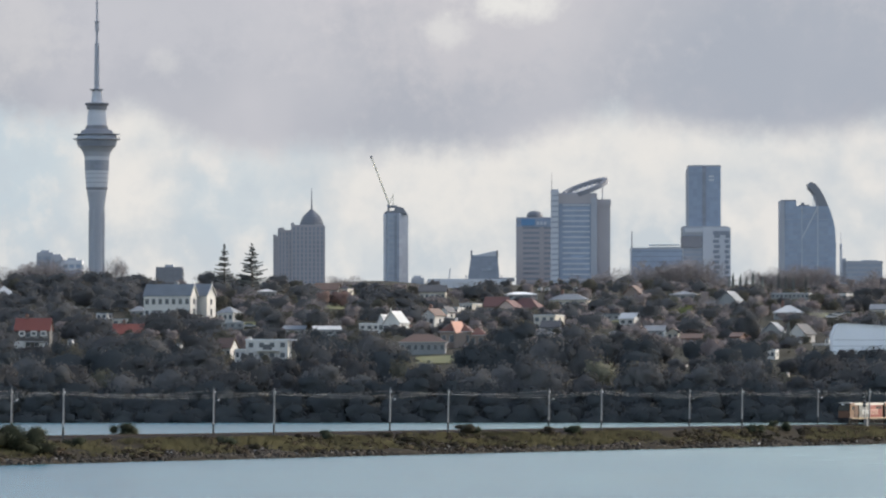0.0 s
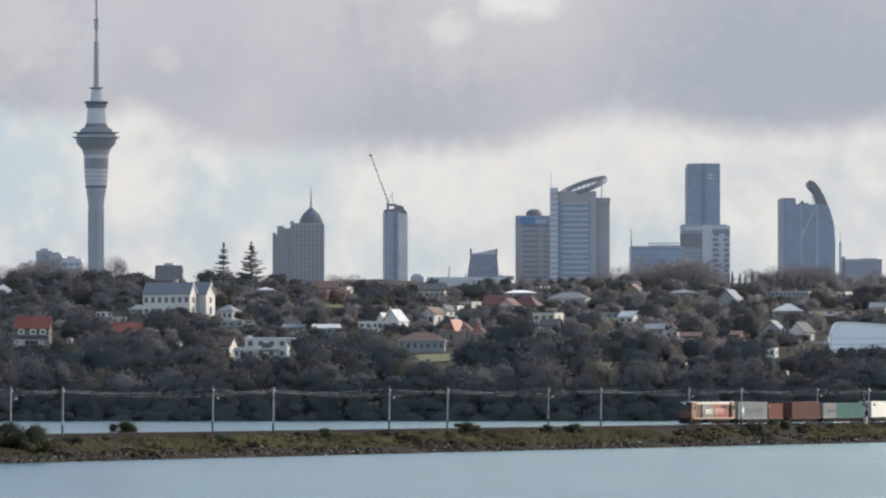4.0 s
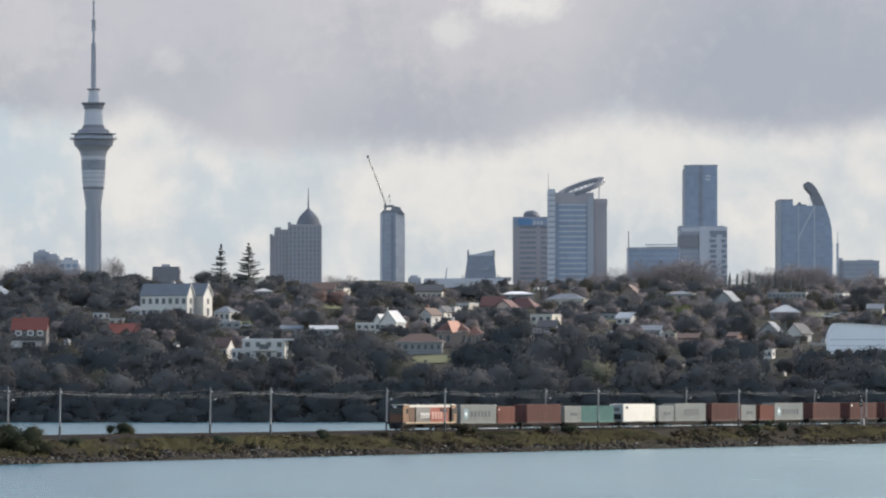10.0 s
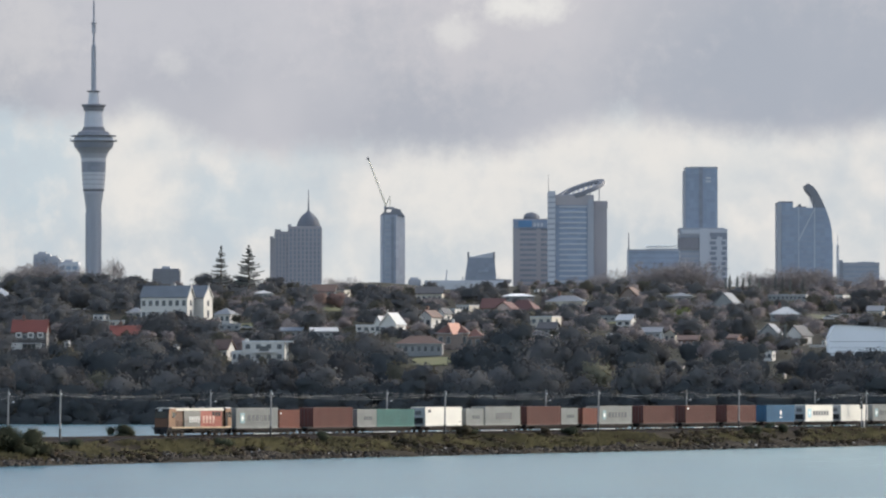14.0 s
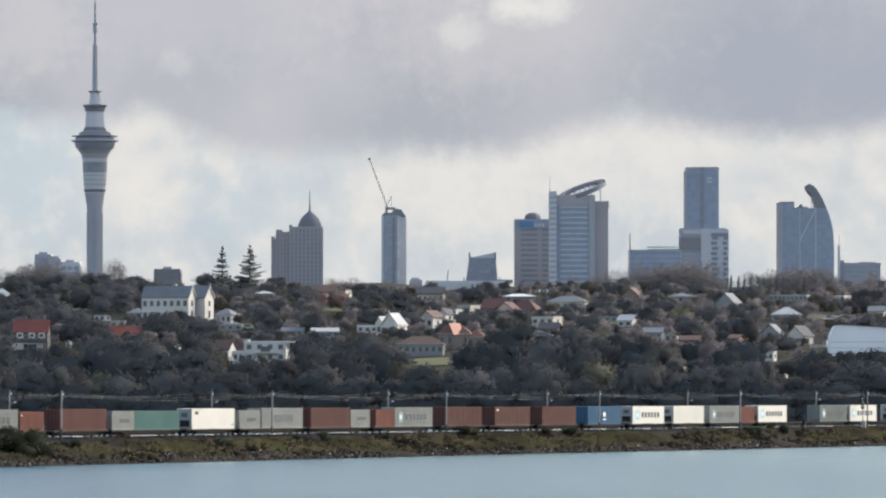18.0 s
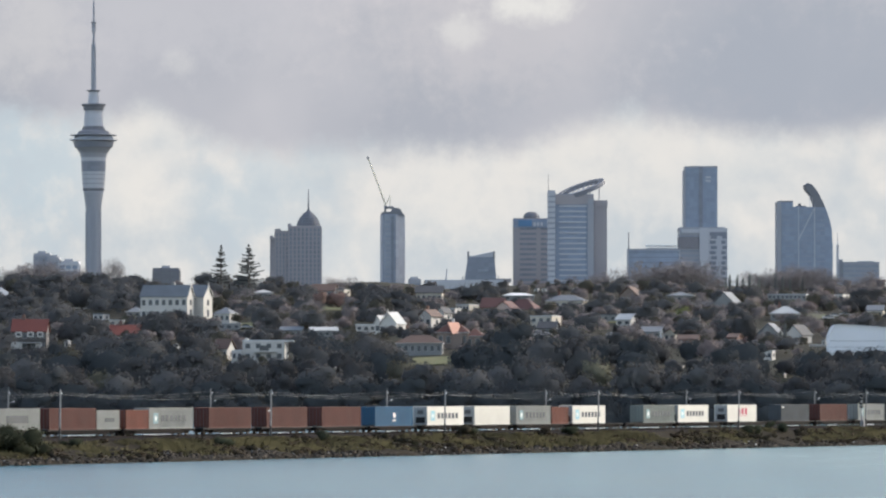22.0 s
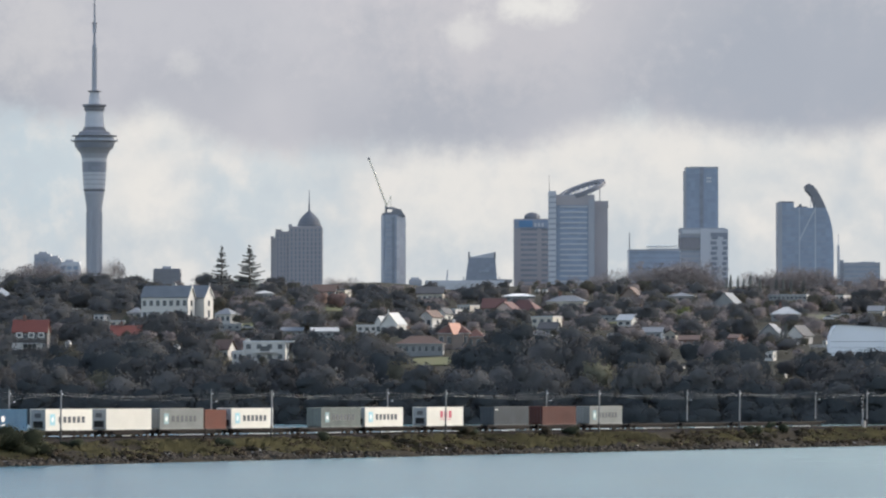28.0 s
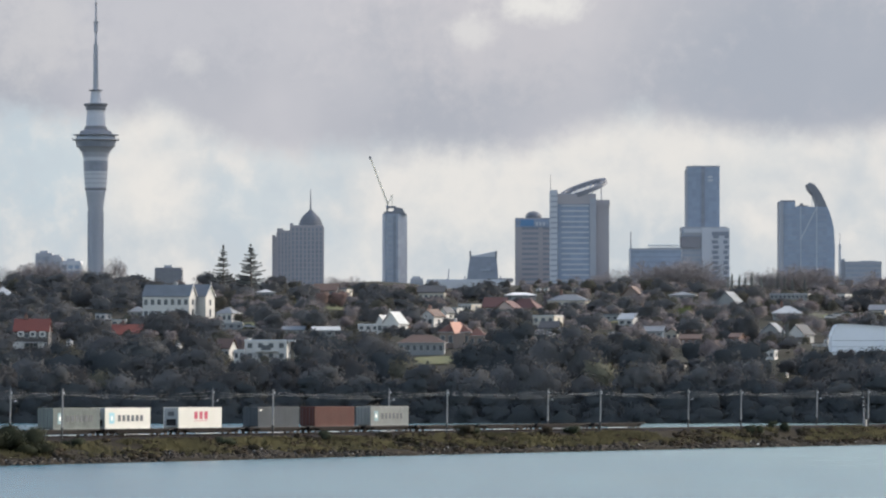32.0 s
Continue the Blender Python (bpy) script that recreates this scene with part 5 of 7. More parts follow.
def body(t, x0, x1, y0, y1, h, roof, rh, wall, roofing, rows=1, cols=3, over=0.5, z0=0.0, chimney=False, gable_wall=True):
    """A walled volume of a house under its own roof."""
    b = part("wall", Geo().box(x0, y0, z0 - 4, x1, y1, h), M[wall], t)
    g = Geo()
    if roof == "flat":
        g.box(x0 - 0.15, y0 - 0.15, h, x1 + 0.15, y1 + 0.15, h + 0.35)
    elif roof == "gable_x":      # ridge along x
        m = (y0 + y1) / 2
        for s in (1, -1):
            ye = y0 - over if s > 0 else y1 + over
            g.add([(x0 - over, ye, h - 0.1), (x1 + over, ye, h - 0.1), (x1 + over, m, h + rh), (x0 - over, m, h + rh), (x0 - over, ye, h + 0.15), (x1 + over, ye, h + 0.15), (x1 + over, m, h + rh + 0.25), (x0 - over, m, h + rh + 0.25)],
                  [(0, 1, 2, 3), (4, 7, 6, 5), (0, 4, 5, 1), (1, 5, 6, 2), (3, 2, 6, 7), (0, 3, 7, 4)])
        part("gable", Geo().prism([(y0, h), (y1, h), (m, h + rh - 0.05)], x0, x1, "x"), M[wall], t)
    elif roof == "gable_y":      # ridge along y, gable to the front
        m = (x0 + x1) / 2
        for s in (1, -1):
            xe = x0 - over if s > 0 else x1 + over
            g.add([(xe, y0 - over, h - 0.1), (m, y0 - over, h + rh), (m, y1 + over, h + rh), (xe, y1 + over, h - 0.1), (xe, y0 - over, h + 0.15), (m, y0 - over, h + rh + 0.25), (m, y1 + over, h + rh + 0.25), (xe, y1 + over, h + 0.15)],
                  [(0, 1, 2, 3), (4, 7, 6, 5), (0, 4, 5, 1), (1, 5, 6, 2), (3, 2, 6, 7), (0, 3, 7, 4)])
        part("gable", Geo().prism([(x0, h), (x1, h), (m, h + rh - 0.05)], y0, y1, "y"), M[wall], t)
    else:                        # hip
        k = min((x1 - x0), (y1 - y0)) / 2
        m = (y0 + y1) / 2
        a, c = (x0 + k, x1 - k) if (x1 - x0) > (y1 - y0) else ((x0 + x1) / 2 - 0.2, (x0 + x1) / 2 + 0.2)
        g.add([(x0 - over, y0 - over, h), (x1 + over, y0 - over, h), (x1 + over, y1 + over, h), (x0 - over, y1 + over, h), (a, m, h + rh), (c, m, h + rh)],
              [(0, 1, 5, 4), (1, 2, 5), (2, 3, 4, 5), (3, 0, 4), (3, 2, 1, 0)])
        part("eave_board", Geo().box(x0 - over - 0.05, y0 - over - 0.05, h - 0.22, x1 + over + 0.05, y1 + over + 0.05, h - 0.01), M["frame"], t)
    part("roof", g, M[roofing], t)
    if chimney:
        cx = x0 + (x1 - x0) * 0.3
        ch = part("chimney", Geo().box(cx - 0.5, (y0 + y1) / 2 - 0.4, h, cx + 0.5, (y0 + y1) / 2 + 0.4, h + rh + 1.5), M["wall_brick"], t)
        part("chimney_pot", Geo().lathe([(0.2, h + rh + 1.5), (0.16, h + rh + 2.0)], 8, cx, (y0 + y1) / 2), M["roof_orange"], ch)
    fh = (h - z0) / max(1, rows)
    for r in range(rows):
        for c in range(cols):
            x = x0 + (x1 - x0) * (c + 0.5) / cols
            window(b, x, y0, z0 + r * fh + fh * 0.3, min(1.5, (x1 - x0) / cols * 0.5), fh * 0.45)
        window(b, x1, (y0 + y1) / 2, z0 + r * fh + fh * 0.3, 1.2, fh * 0.45, "side")
    return b


def plot(name, x, y, w, tall, label, yaw=0.0, dz=0.0, category="house", hidden=None):
    z = float(ground_z(x, y)) + dz
    hidden = 0.48 + 0.32 * (x * 0.37 % 1.0) if hidden is None else hidden      # the share of its height that trees may hide
    HOUSES.append((x, y, w / 2, z, z + tall * hidden))
    return thing(name, pose(x, y, z, 0, 0, yaw), label, category, "houses on the hill")


def simple_house(spot, w, d, h, roof, rh, wall, roofing, label, rows=1, cols=3, yaw=0.0, chimney=False):
    x, y = spot
    t = plot("house", x, y, w, h + rh, label, yaw)
    body(t, -w / 2, w / 2, -d / 2, d / 2, h, roof, rh, wall, roofing, rows, cols, chimney=chimney)
    return t


def build_big_white_house():
    x, y = (-99.8, 2035.0)
    t = plot("house", x, y, 25, 13.5, "large white two-storey house with a grey roof and twin gables", -24, hidden=0.15)
    body(t, -11, 8.5, -7.5, -2.0, 8.6, "gable_x", 4.3, "wall_white", "roof_grey", 2, 7, 0.3)
    body(t, -11, 11.5, 0.0, 7.5, 8.6, "gable_x", 4.4, "wall_white", "roof_grey", 2, 1, 0.3)
    part("link_roof", Geo().box(-10.8, -2.2, 7.6, 8.2, 0.2, 8.9), M["roof_grey"], t)
    for xx, yy, tips in ((8.84, -4.75, 2.75), (11.84, 3.75, 3.75)):
        for z in (2.2, 5.6):
            window(t, xx - 0.34, yy, z, 1.3, 1.7, "side")
        part("barge_board", Geo().tube((xx, yy - tips - 0.3, 8.5), (xx, yy, 13.0), 0.22, seg=4).tube((xx, yy, 13.0), (xx, yy + tips + 0.3, 8.5), 0.22, seg=4), M["wall_white"], t, "white barge boards")
        part("finial", Geo().box(xx - 0.1, yy - 0.15, 12.0, xx + 0.1, yy + 0.15, 14.0), M["wall_white"], t)
    part("chimney", Geo().box(-1, -2.0, 9, 0.4, -0.8, 14.0), M["wall_grey"], t)


def build_white_modern():
    x, y = (-59.9, 1783.0)
    t = plot("house", x, y, 16.78, 7.5, "white flat-roofed modern house stepping down the slope", -6, hidden=0.15)
    w = 17.33
    body(t, -w * 0.3, w * 0.5, -4, 5, 6.6, "flat", 0.3, "wall_white", "roof_white", 2, 4, 0.1)
    body(t, -w * 0.5, -w * 0.3, -5, 4, 3.4, "flat", 0.3, "wall_white", "roof_white", 1, 2, 0.1)
    part("chimney", Geo().box(-w * 0.28, -1, 6.6, -w * 0.22, 0.5, 7.6), M["wall_white"], t)
    part("balcony", Geo().box(-w * 0.1, -5.2, 3.0, w * 0.35, -4, 3.2), M["wall_white"], t)
    part("roof_overhang", Geo().box(w * 0.5, -4.2, 6.5, w * 0.66, 3.0, 6.9), M["roof_white"], t, "thin white roof overhang")
    for xx in (0.05, 0.16):
        part("terrace_post", Geo().box(w * (0.5 + xx) - 0.1, -4.1, 0, w * (0.5 + xx) + 0.1, -3.9, 6.5), M["wall_white"], t)
    part("wide_window", Geo().box(w * 0.02, -4.12, 3.5, w * 0.2, -4.0, 5.2), M["pane"], t, "wide dark window")


def build_red_roof_house():
    x, y = (-136.6, 1804.0)
    w = 11.4
    t = plot("house", x, y, w, 14, "tall house with a red tiled roof and white dormers", -3, hidden=0.15)
    body(t, -w / 2, w / 2, -4, 4, 9.0, "gable_x", 4.0, "wall_dark", "roof_red", 3, 4, 0.4, chimney=True)
    for k in (-0.3, 0.05, 0.33):
        d = part("dormer", Geo().box(w * k - 1.0, -4.6, 7.2, w * k + 1.0, -2, 9.0), M["wall_white"], t)
        part("pane", Geo().box(w * k - 0.6, -4.66, 7.6, w * k + 0.6, -4.6, 8.6), M["pane"], d)
    part("deck", Geo().box(-w * 0.25, -5.6, 5.2, w * 0.35, -4, 5.5), M["frame"], t)
    part("bay", Geo().box(-w * 0.52, -4.8, 3.2, -w * 0.2, -4, 5.6), M["wall_white"], t, "white bay")
    part("bay", Geo().box(w * 0.2, -4.8, 3.2, w * 0.38, -4, 5.0), M["wall_white"], t, "white bay")


def build_orange_house():
    x, y = (5.8, 1808.0)
    t = plot("house", x, y, 15.4, 9.0, "house with dull orange tiled roofs and one sunlit slope", -8, hidden=0.15)
    body(t, -7.4, 3.0, -4, 4, 5.0, "hip", 3.4, "wall_brown", "roof_orange", 1, 4)
    body(t, 2.0, 7.6, -3, 5, 3.8, "hip", 2.6, "wall_brown", "roof_orange", 1, 2)
    part("cross_wing", Geo().box(-2.4, -5.6, -4, 1.4, -0.5, 4.6), M["wall_brown"], t)
    # Lit copy of the orange roof: its sunlight is painted in as salmon.
    part("sunlit_gable", Geo().box(-2.3, -0.15, 0, 2.3, 0.15, 4.6), M["slope_sunlit"], t, "orange roof slope painted salmon for sunlight", m=pose(-0.3, -4.6, 4.4, -32, 0, 48))
    part("chimney", Geo().box(-2.6, -2.6, 6.0, -1.7, -1.8, 9.6), M["wall_white"], t, "white chimney")


def build_villa():
    """A white villa with a steep trimmed gable turned to the sun."""
    t = plot("house", -18.1, 1876.0, 10.0, 7.5, "ornate white gabled villa among trees", -26, hidden=0.4)
    body(t, -2.4, 4.2, -3.5, 3.5, 3.3, "gable_y", 4.0, "wall_white", "roof_pale", 1, 3, 0.3)
    body(t, -5.0, -2.4, -2.5, 2.5, 3.6, "gable_y", 2.6, "wall_white", "roof_pale", 1, 1, 0.3)
    part("barge_board", Geo().tube((-2.7, -3.9, 3.2), (0.9, -3.9, 7.5), 0.2, seg=4).tube((0.9, -3.9, 7.5), (4.5, -3.9, 3.2), 0.2, seg=4), M["wall_white"], t, "white barge boards")
    part("finial", Geo().box(0.75, -4.0, 7.2, 1.05, -3.8, 8.6), M["wall_white"], t)
    part("porch", Geo().box(1.0, -5.4, 2.4, 4.6, -3.5, 2.7), M["wall_white"], t)
    for xx in (1.2, 4.4):
        part("porch_post", Geo().box(xx - 0.1, -5.3, -1, xx + 0.1, -5.1, 2.4), M["wall_white"], t)


def build_garden_piece(kind, x, y, w, h):
    """A pale garden fence or a small shed that shows between the trees."""
    if kind == "fence":
        t = plot("garden_fence", x, y, w, h, "white painted garden fence on the hillside", -6, category="fence")
        board = Geo().box(-0.11, -0.03, 0, 0.11, 0.03, h).mesh("board", M["wall_white"])
        n = max(4, int(w / 0.45))
        for k in range(n):
            part("board", board, None, t, m=pose(-w / 2 + w * (k + 0.5) / n, 0, 0))
        part("rail", Geo().box(-w / 2, 0.03, h * 0.7, w / 2, 0.08, h * 0.85), M["wall_white"], t)
    else:
        t = plot("garden_shed", x, y, w, h, "small white shed among hillside gardens", -22, category="shed")
        part("wall", Geo().box(-w / 2, -1, -1, w / 2, 1, h * 0.75), M["wall_white"], t)
        part("roof", Geo().prism([(-w / 2 - 0.15, h * 0.75), (w / 2 + 0.15, h * 0.75), (0, h)], -1.15, 1.15, "y"), M["roof_grey"], t)
        part("door", Geo().box(-w * 0.15, -1.04, -0.2, w * 0.2, -0.99, h * 0.6), M["pane"], t)


def build_lawn(x, y0, y1, w):
    """A patch of mown grass lying on the slope."""
    xs, ys = np.linspace(x - w / 2, x + w / 2, 6), np.linspace(y0, y1, 8)
    gx, gy = np.meshgrid(xs, ys)
    gx = gx + np.sin(gy * 0.35 + x) * w * 0.08
    v = np.stack([gx, gy, ground_z(gx, gy) + 0.35], -1).reshape(-1, 3)
    i = np.arange(7 * 6).reshape(-1, 6)[:, :-1].ravel()
    HOUSES.append((x, (y0 + y1) / 2, w / 2, float(ground_z(x, y0)), float(ground_z(x, y0)) + 0.5))
    tagged(new("lawn", array_mesh("lawn", v, np.stack([i, i + 1, i + 7, i + 6], 1), M["lawn"])), "patch of bright mown grass on the hillside", "lawn", kind="structure")


def build_hall():
    x, y = (138.1, 1784.0)
    t = plot("sports_hall", x, y, 24.62, 11, "large white curved-roof hall among the shore trees", 0, category="hall", hidden=0.4)
    w, d = 24.07, 14
    z = float(ground_z(x, y))
    HOUSES.append((x - w * 0.42, y, 3.5, z, z + 2.5))
    prof = [(-0.5, 8.0), (-0.45, 10.9), (-0.41, 11.7), (-0.36, 11.8), (0.0, 11.3), (0.28, 10.8), (0.42, 10.2), (0.5, 9.0)]
    outline = [(-w / 2, 0.0), *[(a * w, c) for a, c in prof], (w / 2, 0.0)]
    part("shell", Geo().prism(outline, -d / 2, d / 2, "y"), M["tent"], t, "white sheet wall")
    for (a, c), (a2, c2) in zip(prof, prof[1:]):
        sheet = Geo().prism([(a * w, c), (a2 * w, c2), (a2 * w, c2 + 0.35), (a * w, c + 0.35)], -d / 2 - 0.4, d / 2 + 0.4, "y")
        part("roof_sheet", sheet, M["roof_white"], t, "bright white roof sheet")
    for k, z in enumerate((2.6, 4.6, 6.6)):
        part("wall_seam", Geo().box(-w / 2 + 0.1, -d / 2 - 0.06, z, w / 2 - 0.1, -d / 2, z + 0.12), M["wall_grey"], t)
    part("end_porch", Geo().box(w * 0.38, -d / 2 - 2.2, 0, w / 2, -d / 2, 7.0), M["wall_cream"], t)
    part("plinth", Geo().box(-w / 2 - 0.3, -d / 2 - 0.4, -4, w / 2, d / 2, 0.6), M["wall_grey"], t)


def build_parked_car(x, y, yaw, paint, label):
    t = thing("parked_car", pose(x, y, float(ground_z(x, y)) + 0.1, 0, 0, yaw), label, "car", "cars on the hill")
    part("car_body", Geo().prism([(-2.1, 0.3), (2.1, 0.3), (2.15, 0.75), (1.3, 0.9), (-2.0, 0.95), (-2.15, 0.7)], -0.85, 0.85, "y"), M[paint], t)
    part("cabin", Geo().prism([(-1.7, 0.93), (1.0, 0.9), (0.35, 1.45), (-1.2, 1.45)], -0.75, 0.75, "y"), M["pane"], t, "dark glazed cabin")
    wh = Geo().prism([(0.32 * math.cos(a * math.pi / 6), 0.32 + 0.32 * math.sin(a * math.pi / 6)) for a in range(12)], -0.1, 0.1, "y").mesh("wheel", M["signal_black"])
    for xx in (-1.35, 1.35):
        for yy in (-0.78, 0.78):
            part("wheel", wh, None, t, m=pose(xx, yy, -0.1))


build_big_white_house()
build_white_modern()
build_red_roof_house()
build_orange_house()
build_villa()
build_hall()
build_garden_piece("fence", -144.1, 2160, 8.5, 0.7)
build_garden_piece("shed", -131.0, 1902, 1.8, 2.2)
build_garden_piece("shed", -90.4, 1847, 1.7, 2.3)
build_garden_piece("fence", 127.3, 1846, 6.5, 1.0)
build_garden_piece("shed", 130.1, 1857, 1.3, 1.9)
# Added white piece in place of the sunlit end of the terrace.
build_garden_piece("shed", 149.8, 2271, 3.8, 2.1)
build_garden_piece("shed", 84.8, 2027, 1.1, 2.7)
build_garden_piece("shed", 38.8, 2249, 1.6, 1.4)
build_garden_piece("shed", 41.9, 2245, 1.9, 1.4)
build_garden_piece("shed", 53.3, 2237, 1.9, 1.4)
build_garden_piece("shed", -4.1, 1915, 1.8, 1.4)
build_garden_piece("fence", -76.4, 1955, 7.5, 1.0)
build_garden_piece("fence", -26.3, 1893, 6.3, 0.8)
build_garden_piece("shed", 51.8, 1856, 3.5, 1.3)
build_garden_piece("shed", 57.9, 1887, 2.3, 1.8)
build_garden_piece("fence", 113.0, 1933, 3.4, 0.8)
build_garden_piece("shed", 75.7, 1736, 2.0, 1.1)
build_garden_piece("shed", 106.7, 1706, 1.1, 1.6)
build_garden_piece("shed", -118.4, 2078, 2.2, 2.4)
build_lawn(-71.5, 1947, 1985, 6.1)
build_lawn(-44.0, 2117, 2175, 7.5)
build_lawn(-3.6, 1745, 1772, 11.5)
build_lawn(64.2, 1996, 2020, 6.2)
build_lawn(139.4, 2006, 2050, 8.3)
simple_house((-181.8, 2238.0), 9.1, 9, 3.0, "hip", 3.5, "wall_grey", "roof_pale", "pale pinkish-roofed house among dark trees", 1, 3, 0, False)
simple_house((-111.2, 1919.0), 11.6, 8, 2.2, "gable_x", 3.6, "wall_brown", "roof_red", "bungalow with a dull red tiled roof", 1, 3, 4, True)
simple_house((-116.5, 2068.0), 5.5, 8, 2.4, "hip", 1.9, "wall_grey", "roof_grey", "grey hipped-roof house beside the large white house", 1, 2, -10, False)
simple_house((-120.9, 2019.0), 5.4, 7, 2.2, "flat", 1.0, "wall_cream", "roof_pale", "small pale flat-roofed house half hidden by trees", 1, 2, 0, False)
simple_house((-79.4, 1994.0), 6.1, 8, 3.5, "hip", 2.3, "wall_white", "roof_grey", "white house with a grey hipped roof", 1, 3, -20, False)
simple_house((-76.4, 1949.0), 7.9, 7, 2.2, "flat", 0.6, "wall_grey", "roof_pale", "low pale flat-roofed garage on the slope", 1, 3, 0, False)
simple_house((-72.2, 1795.0), 5.1, 7, 3.5, "gable_x", 3.2, "wall_white", "roof_brown", "white cottage with a pinkish brown roof", 1, 3, -20, False)
simple_house((-74.8, 2269.0), 7.5, 8, 3.1, "hip", 1.2, "wall_grey", "roof_pale", "pale grey house near the ridge", 1, 4, 0, False)
simple_house((-48.4, 2226.0), 9.3, 9, 4.8, "gable_x", 2.8, "wall_grey", "roof_brown", "grey two-storey house with a brown roof on the ridge", 2, 3, -8, False)
simple_house((-41.7, 2229.0), 5.3, 9, 5.1, "flat", 1.2, "wall_cream", "roof_grey", "narrow cream flat-roofed house on the ridge", 2, 2, -15, False)
simple_house((-52.1, 1882.0), 7.4, 7, 2.3, "gable_x", 1.2, "wall_grey", "roof_grey", "low grey-roofed cottage between trees", 1, 4, -8, False)
simple_house((-41.1, 1872.0), 8.9, 7, 2.2, "gable_x", 1.2, "wall_grey", "roof_pale", "low cottage with a pale sheet roof", 1, 4, 6, False)
simple_house((-26.7, 1893.0), 7.1, 6, 2.2, "flat", 0.8, "wall_white", "roof_white", "low white garden building beside a gabled villa", 1, 3, 0, False)
simple_house((-5.3, 2191.0), 10.4, 9, 4.1, "gable_x", 2.7, "wall_cream", "roof_dark", "pale house with a dark roof on the ridge", 1, 5, -4, False)
simple_house((-7.6, 1786.0), 15.0, 9, 3.7, "hip", 2.6, "wall_grey", "roof_brown", "long grey bungalow with a brown tiled roof", 1, 7, -3, False)
simple_house((-4.5, 1915.0), 5.2, 8, 4.0, "gable_y", 2.4, "wall_white", "roof_brown", "white gabled house with a brown roof", 1, 2, -28, True)
simple_house((0.4, 1942.0), 3.1, 7, 4.4, "gable_y", 2.0, "wall_white", "roof_dark", "narrow white gabled house with a dark roof", 2, 2, -24, False)
simple_house((9.5, 2114.0), 5.7, 8, 2.4, "flat", 0.4, "wall_cream", "roof_pale", "sunlit cream flat-roofed house", 1, 4, -28, False)
simple_house((3.4, 2083.0), 4.9, 7, 2.2, "flat", 0.6, "wall_white", "roof_pale", "low white flat-roofed house", 1, 3, -20, False)
simple_house((19.5, 2090.0), 8.4, 9, 2.2, "gable_x", 3.7, "wall_brown", "roof_maroon", "house with a dull maroon steep roof", 1, 2, -10, False)
simple_house((23.7, 2027.0), 9.2, 9, 3.2, "gable_y", 3.8, "wall_pink", "roof_maroon", "pinkish gabled house with a maroon roof", 2, 3, -20, False)
simple_house((30.3, 2058.0), 13.8, 10, 2.3, "hip", 4.5, "wall_cream", "roof_maroon", "wide house with a dull maroon hipped roof", 1, 4, -22, False)
simple_house((29.9, 2176.0), 12.6, 8, 2.2, "hip", 1.1, "wall_grey", "roof_white", "house with a white low-pitched roof", 1, 3, 0, False)
simple_house((35.9, 1905.0), 8.2, 8, 5.7, "flat", 0.6, "wall_cream", "roof_pale", "pale green-grey modern house with a sunlit end", 2, 3, -24, False)
simple_house((47.4, 2091.0), 14.4, 9, 4.1, "hip", 2.2, "wall_cream", "roof_grey", "grey house with a low hipped roof", 1, 5, -12, True)
simple_house((32.2, 1829.0), 7.4, 8, 3.0, "hip", 1.5, "wall_grey", "roof_dark", "cottage with a dark roof and white window frames", 1, 4, -6, False)
simple_house((36.5, 1884.0), 6.3, 7, 2.2, "gable_x", 2.3, "wall_grey", "roof_dark", "low house under a dark pitched roof", 1, 3, -14, False)
simple_house((67.0, 1980.0), 5.7, 7, 2.2, "gable_x", 2.1, "wall_white", "roof_pale", "small white house with a pale roof", 1, 2, -26, False)
simple_house((60.7, 2013.0), 7.6, 8, 2.2, "flat", 1.3, "wall_grey", "roof_grey", "grey flat-roofed house among trees", 1, 3, -8, False)
simple_house((71.2, 1852.0), 6.5, 8, 3.7, "gable_x", 1.7, "wall_blue", "roof_grey", "blue-grey weatherboard house on the slope", 2, 3, -10, False)
simple_house((74.0, 2143.0), 7.3, 9, 2.2, "gable_y", 3.6, "wall_brown", "roof_brown", "house with a steep reddish brown roof on the ridge", 1, 3, -15, False)
simple_house((107.2, 2054.0), 9.4, 10, 2.6, "gable_y", 4.9, "wall_grey", "roof_grey", "house with a broad grey gabled roof", 1, 3, -20, False)
simple_house((99.9, 2055.0), 4.8, 8, 2.2, "gable_x", 1.7, "wall_grey", "roof_grey", "grey-roofed weatherboard house in gardens", 1, 3, -12, False)
simple_house((125.7, 2000.0), 10.6, 9, 2.3, "hip", 2.7, "wall_grey", "roof_pale", "house with a pale sheet metal roof", 1, 4, -5, True)
simple_house((138.7, 2188.0), 15.2, 10, 3.9, "flat", 0.7, "wall_grey", "roof_pale", "long grey terrace on the ridge", 2, 9, -10, False)
simple_house((112.3, 1865.0), 6.8, 9, 3.3, "gable_y", 3.5, "wall_grey", "roof_grey", "grey gabled house with white barge boards", 1, 3, -16, False)
simple_house((121.7, 1865.0), 6.4, 8, 2.7, "gable_y", 3.5, "wall_white", "roof_dark", "white gabled house with a dark steep roof", 1, 2, -30, False)
simple_house((106.5, 1784.0), 3.7, 6, 2.8, "flat", 0.6, "wall_white", "roof_pale", "small white house among shore trees", 1, 2, -14, False)
simple_house((83.2, 1840.0), 6.6, 7, 2.3, "gable_x", 1.5, "wall_brick", "roof_brown", "brick house half hidden by trees", 1, 3, -12, False)
simple_house((99.1, 1849.0), 3.3, 7, 2.7, "gable_x", 1.3, "wall_brick", "roof_brown", "small brick house half hidden by trees", 1, 2, -20, False)
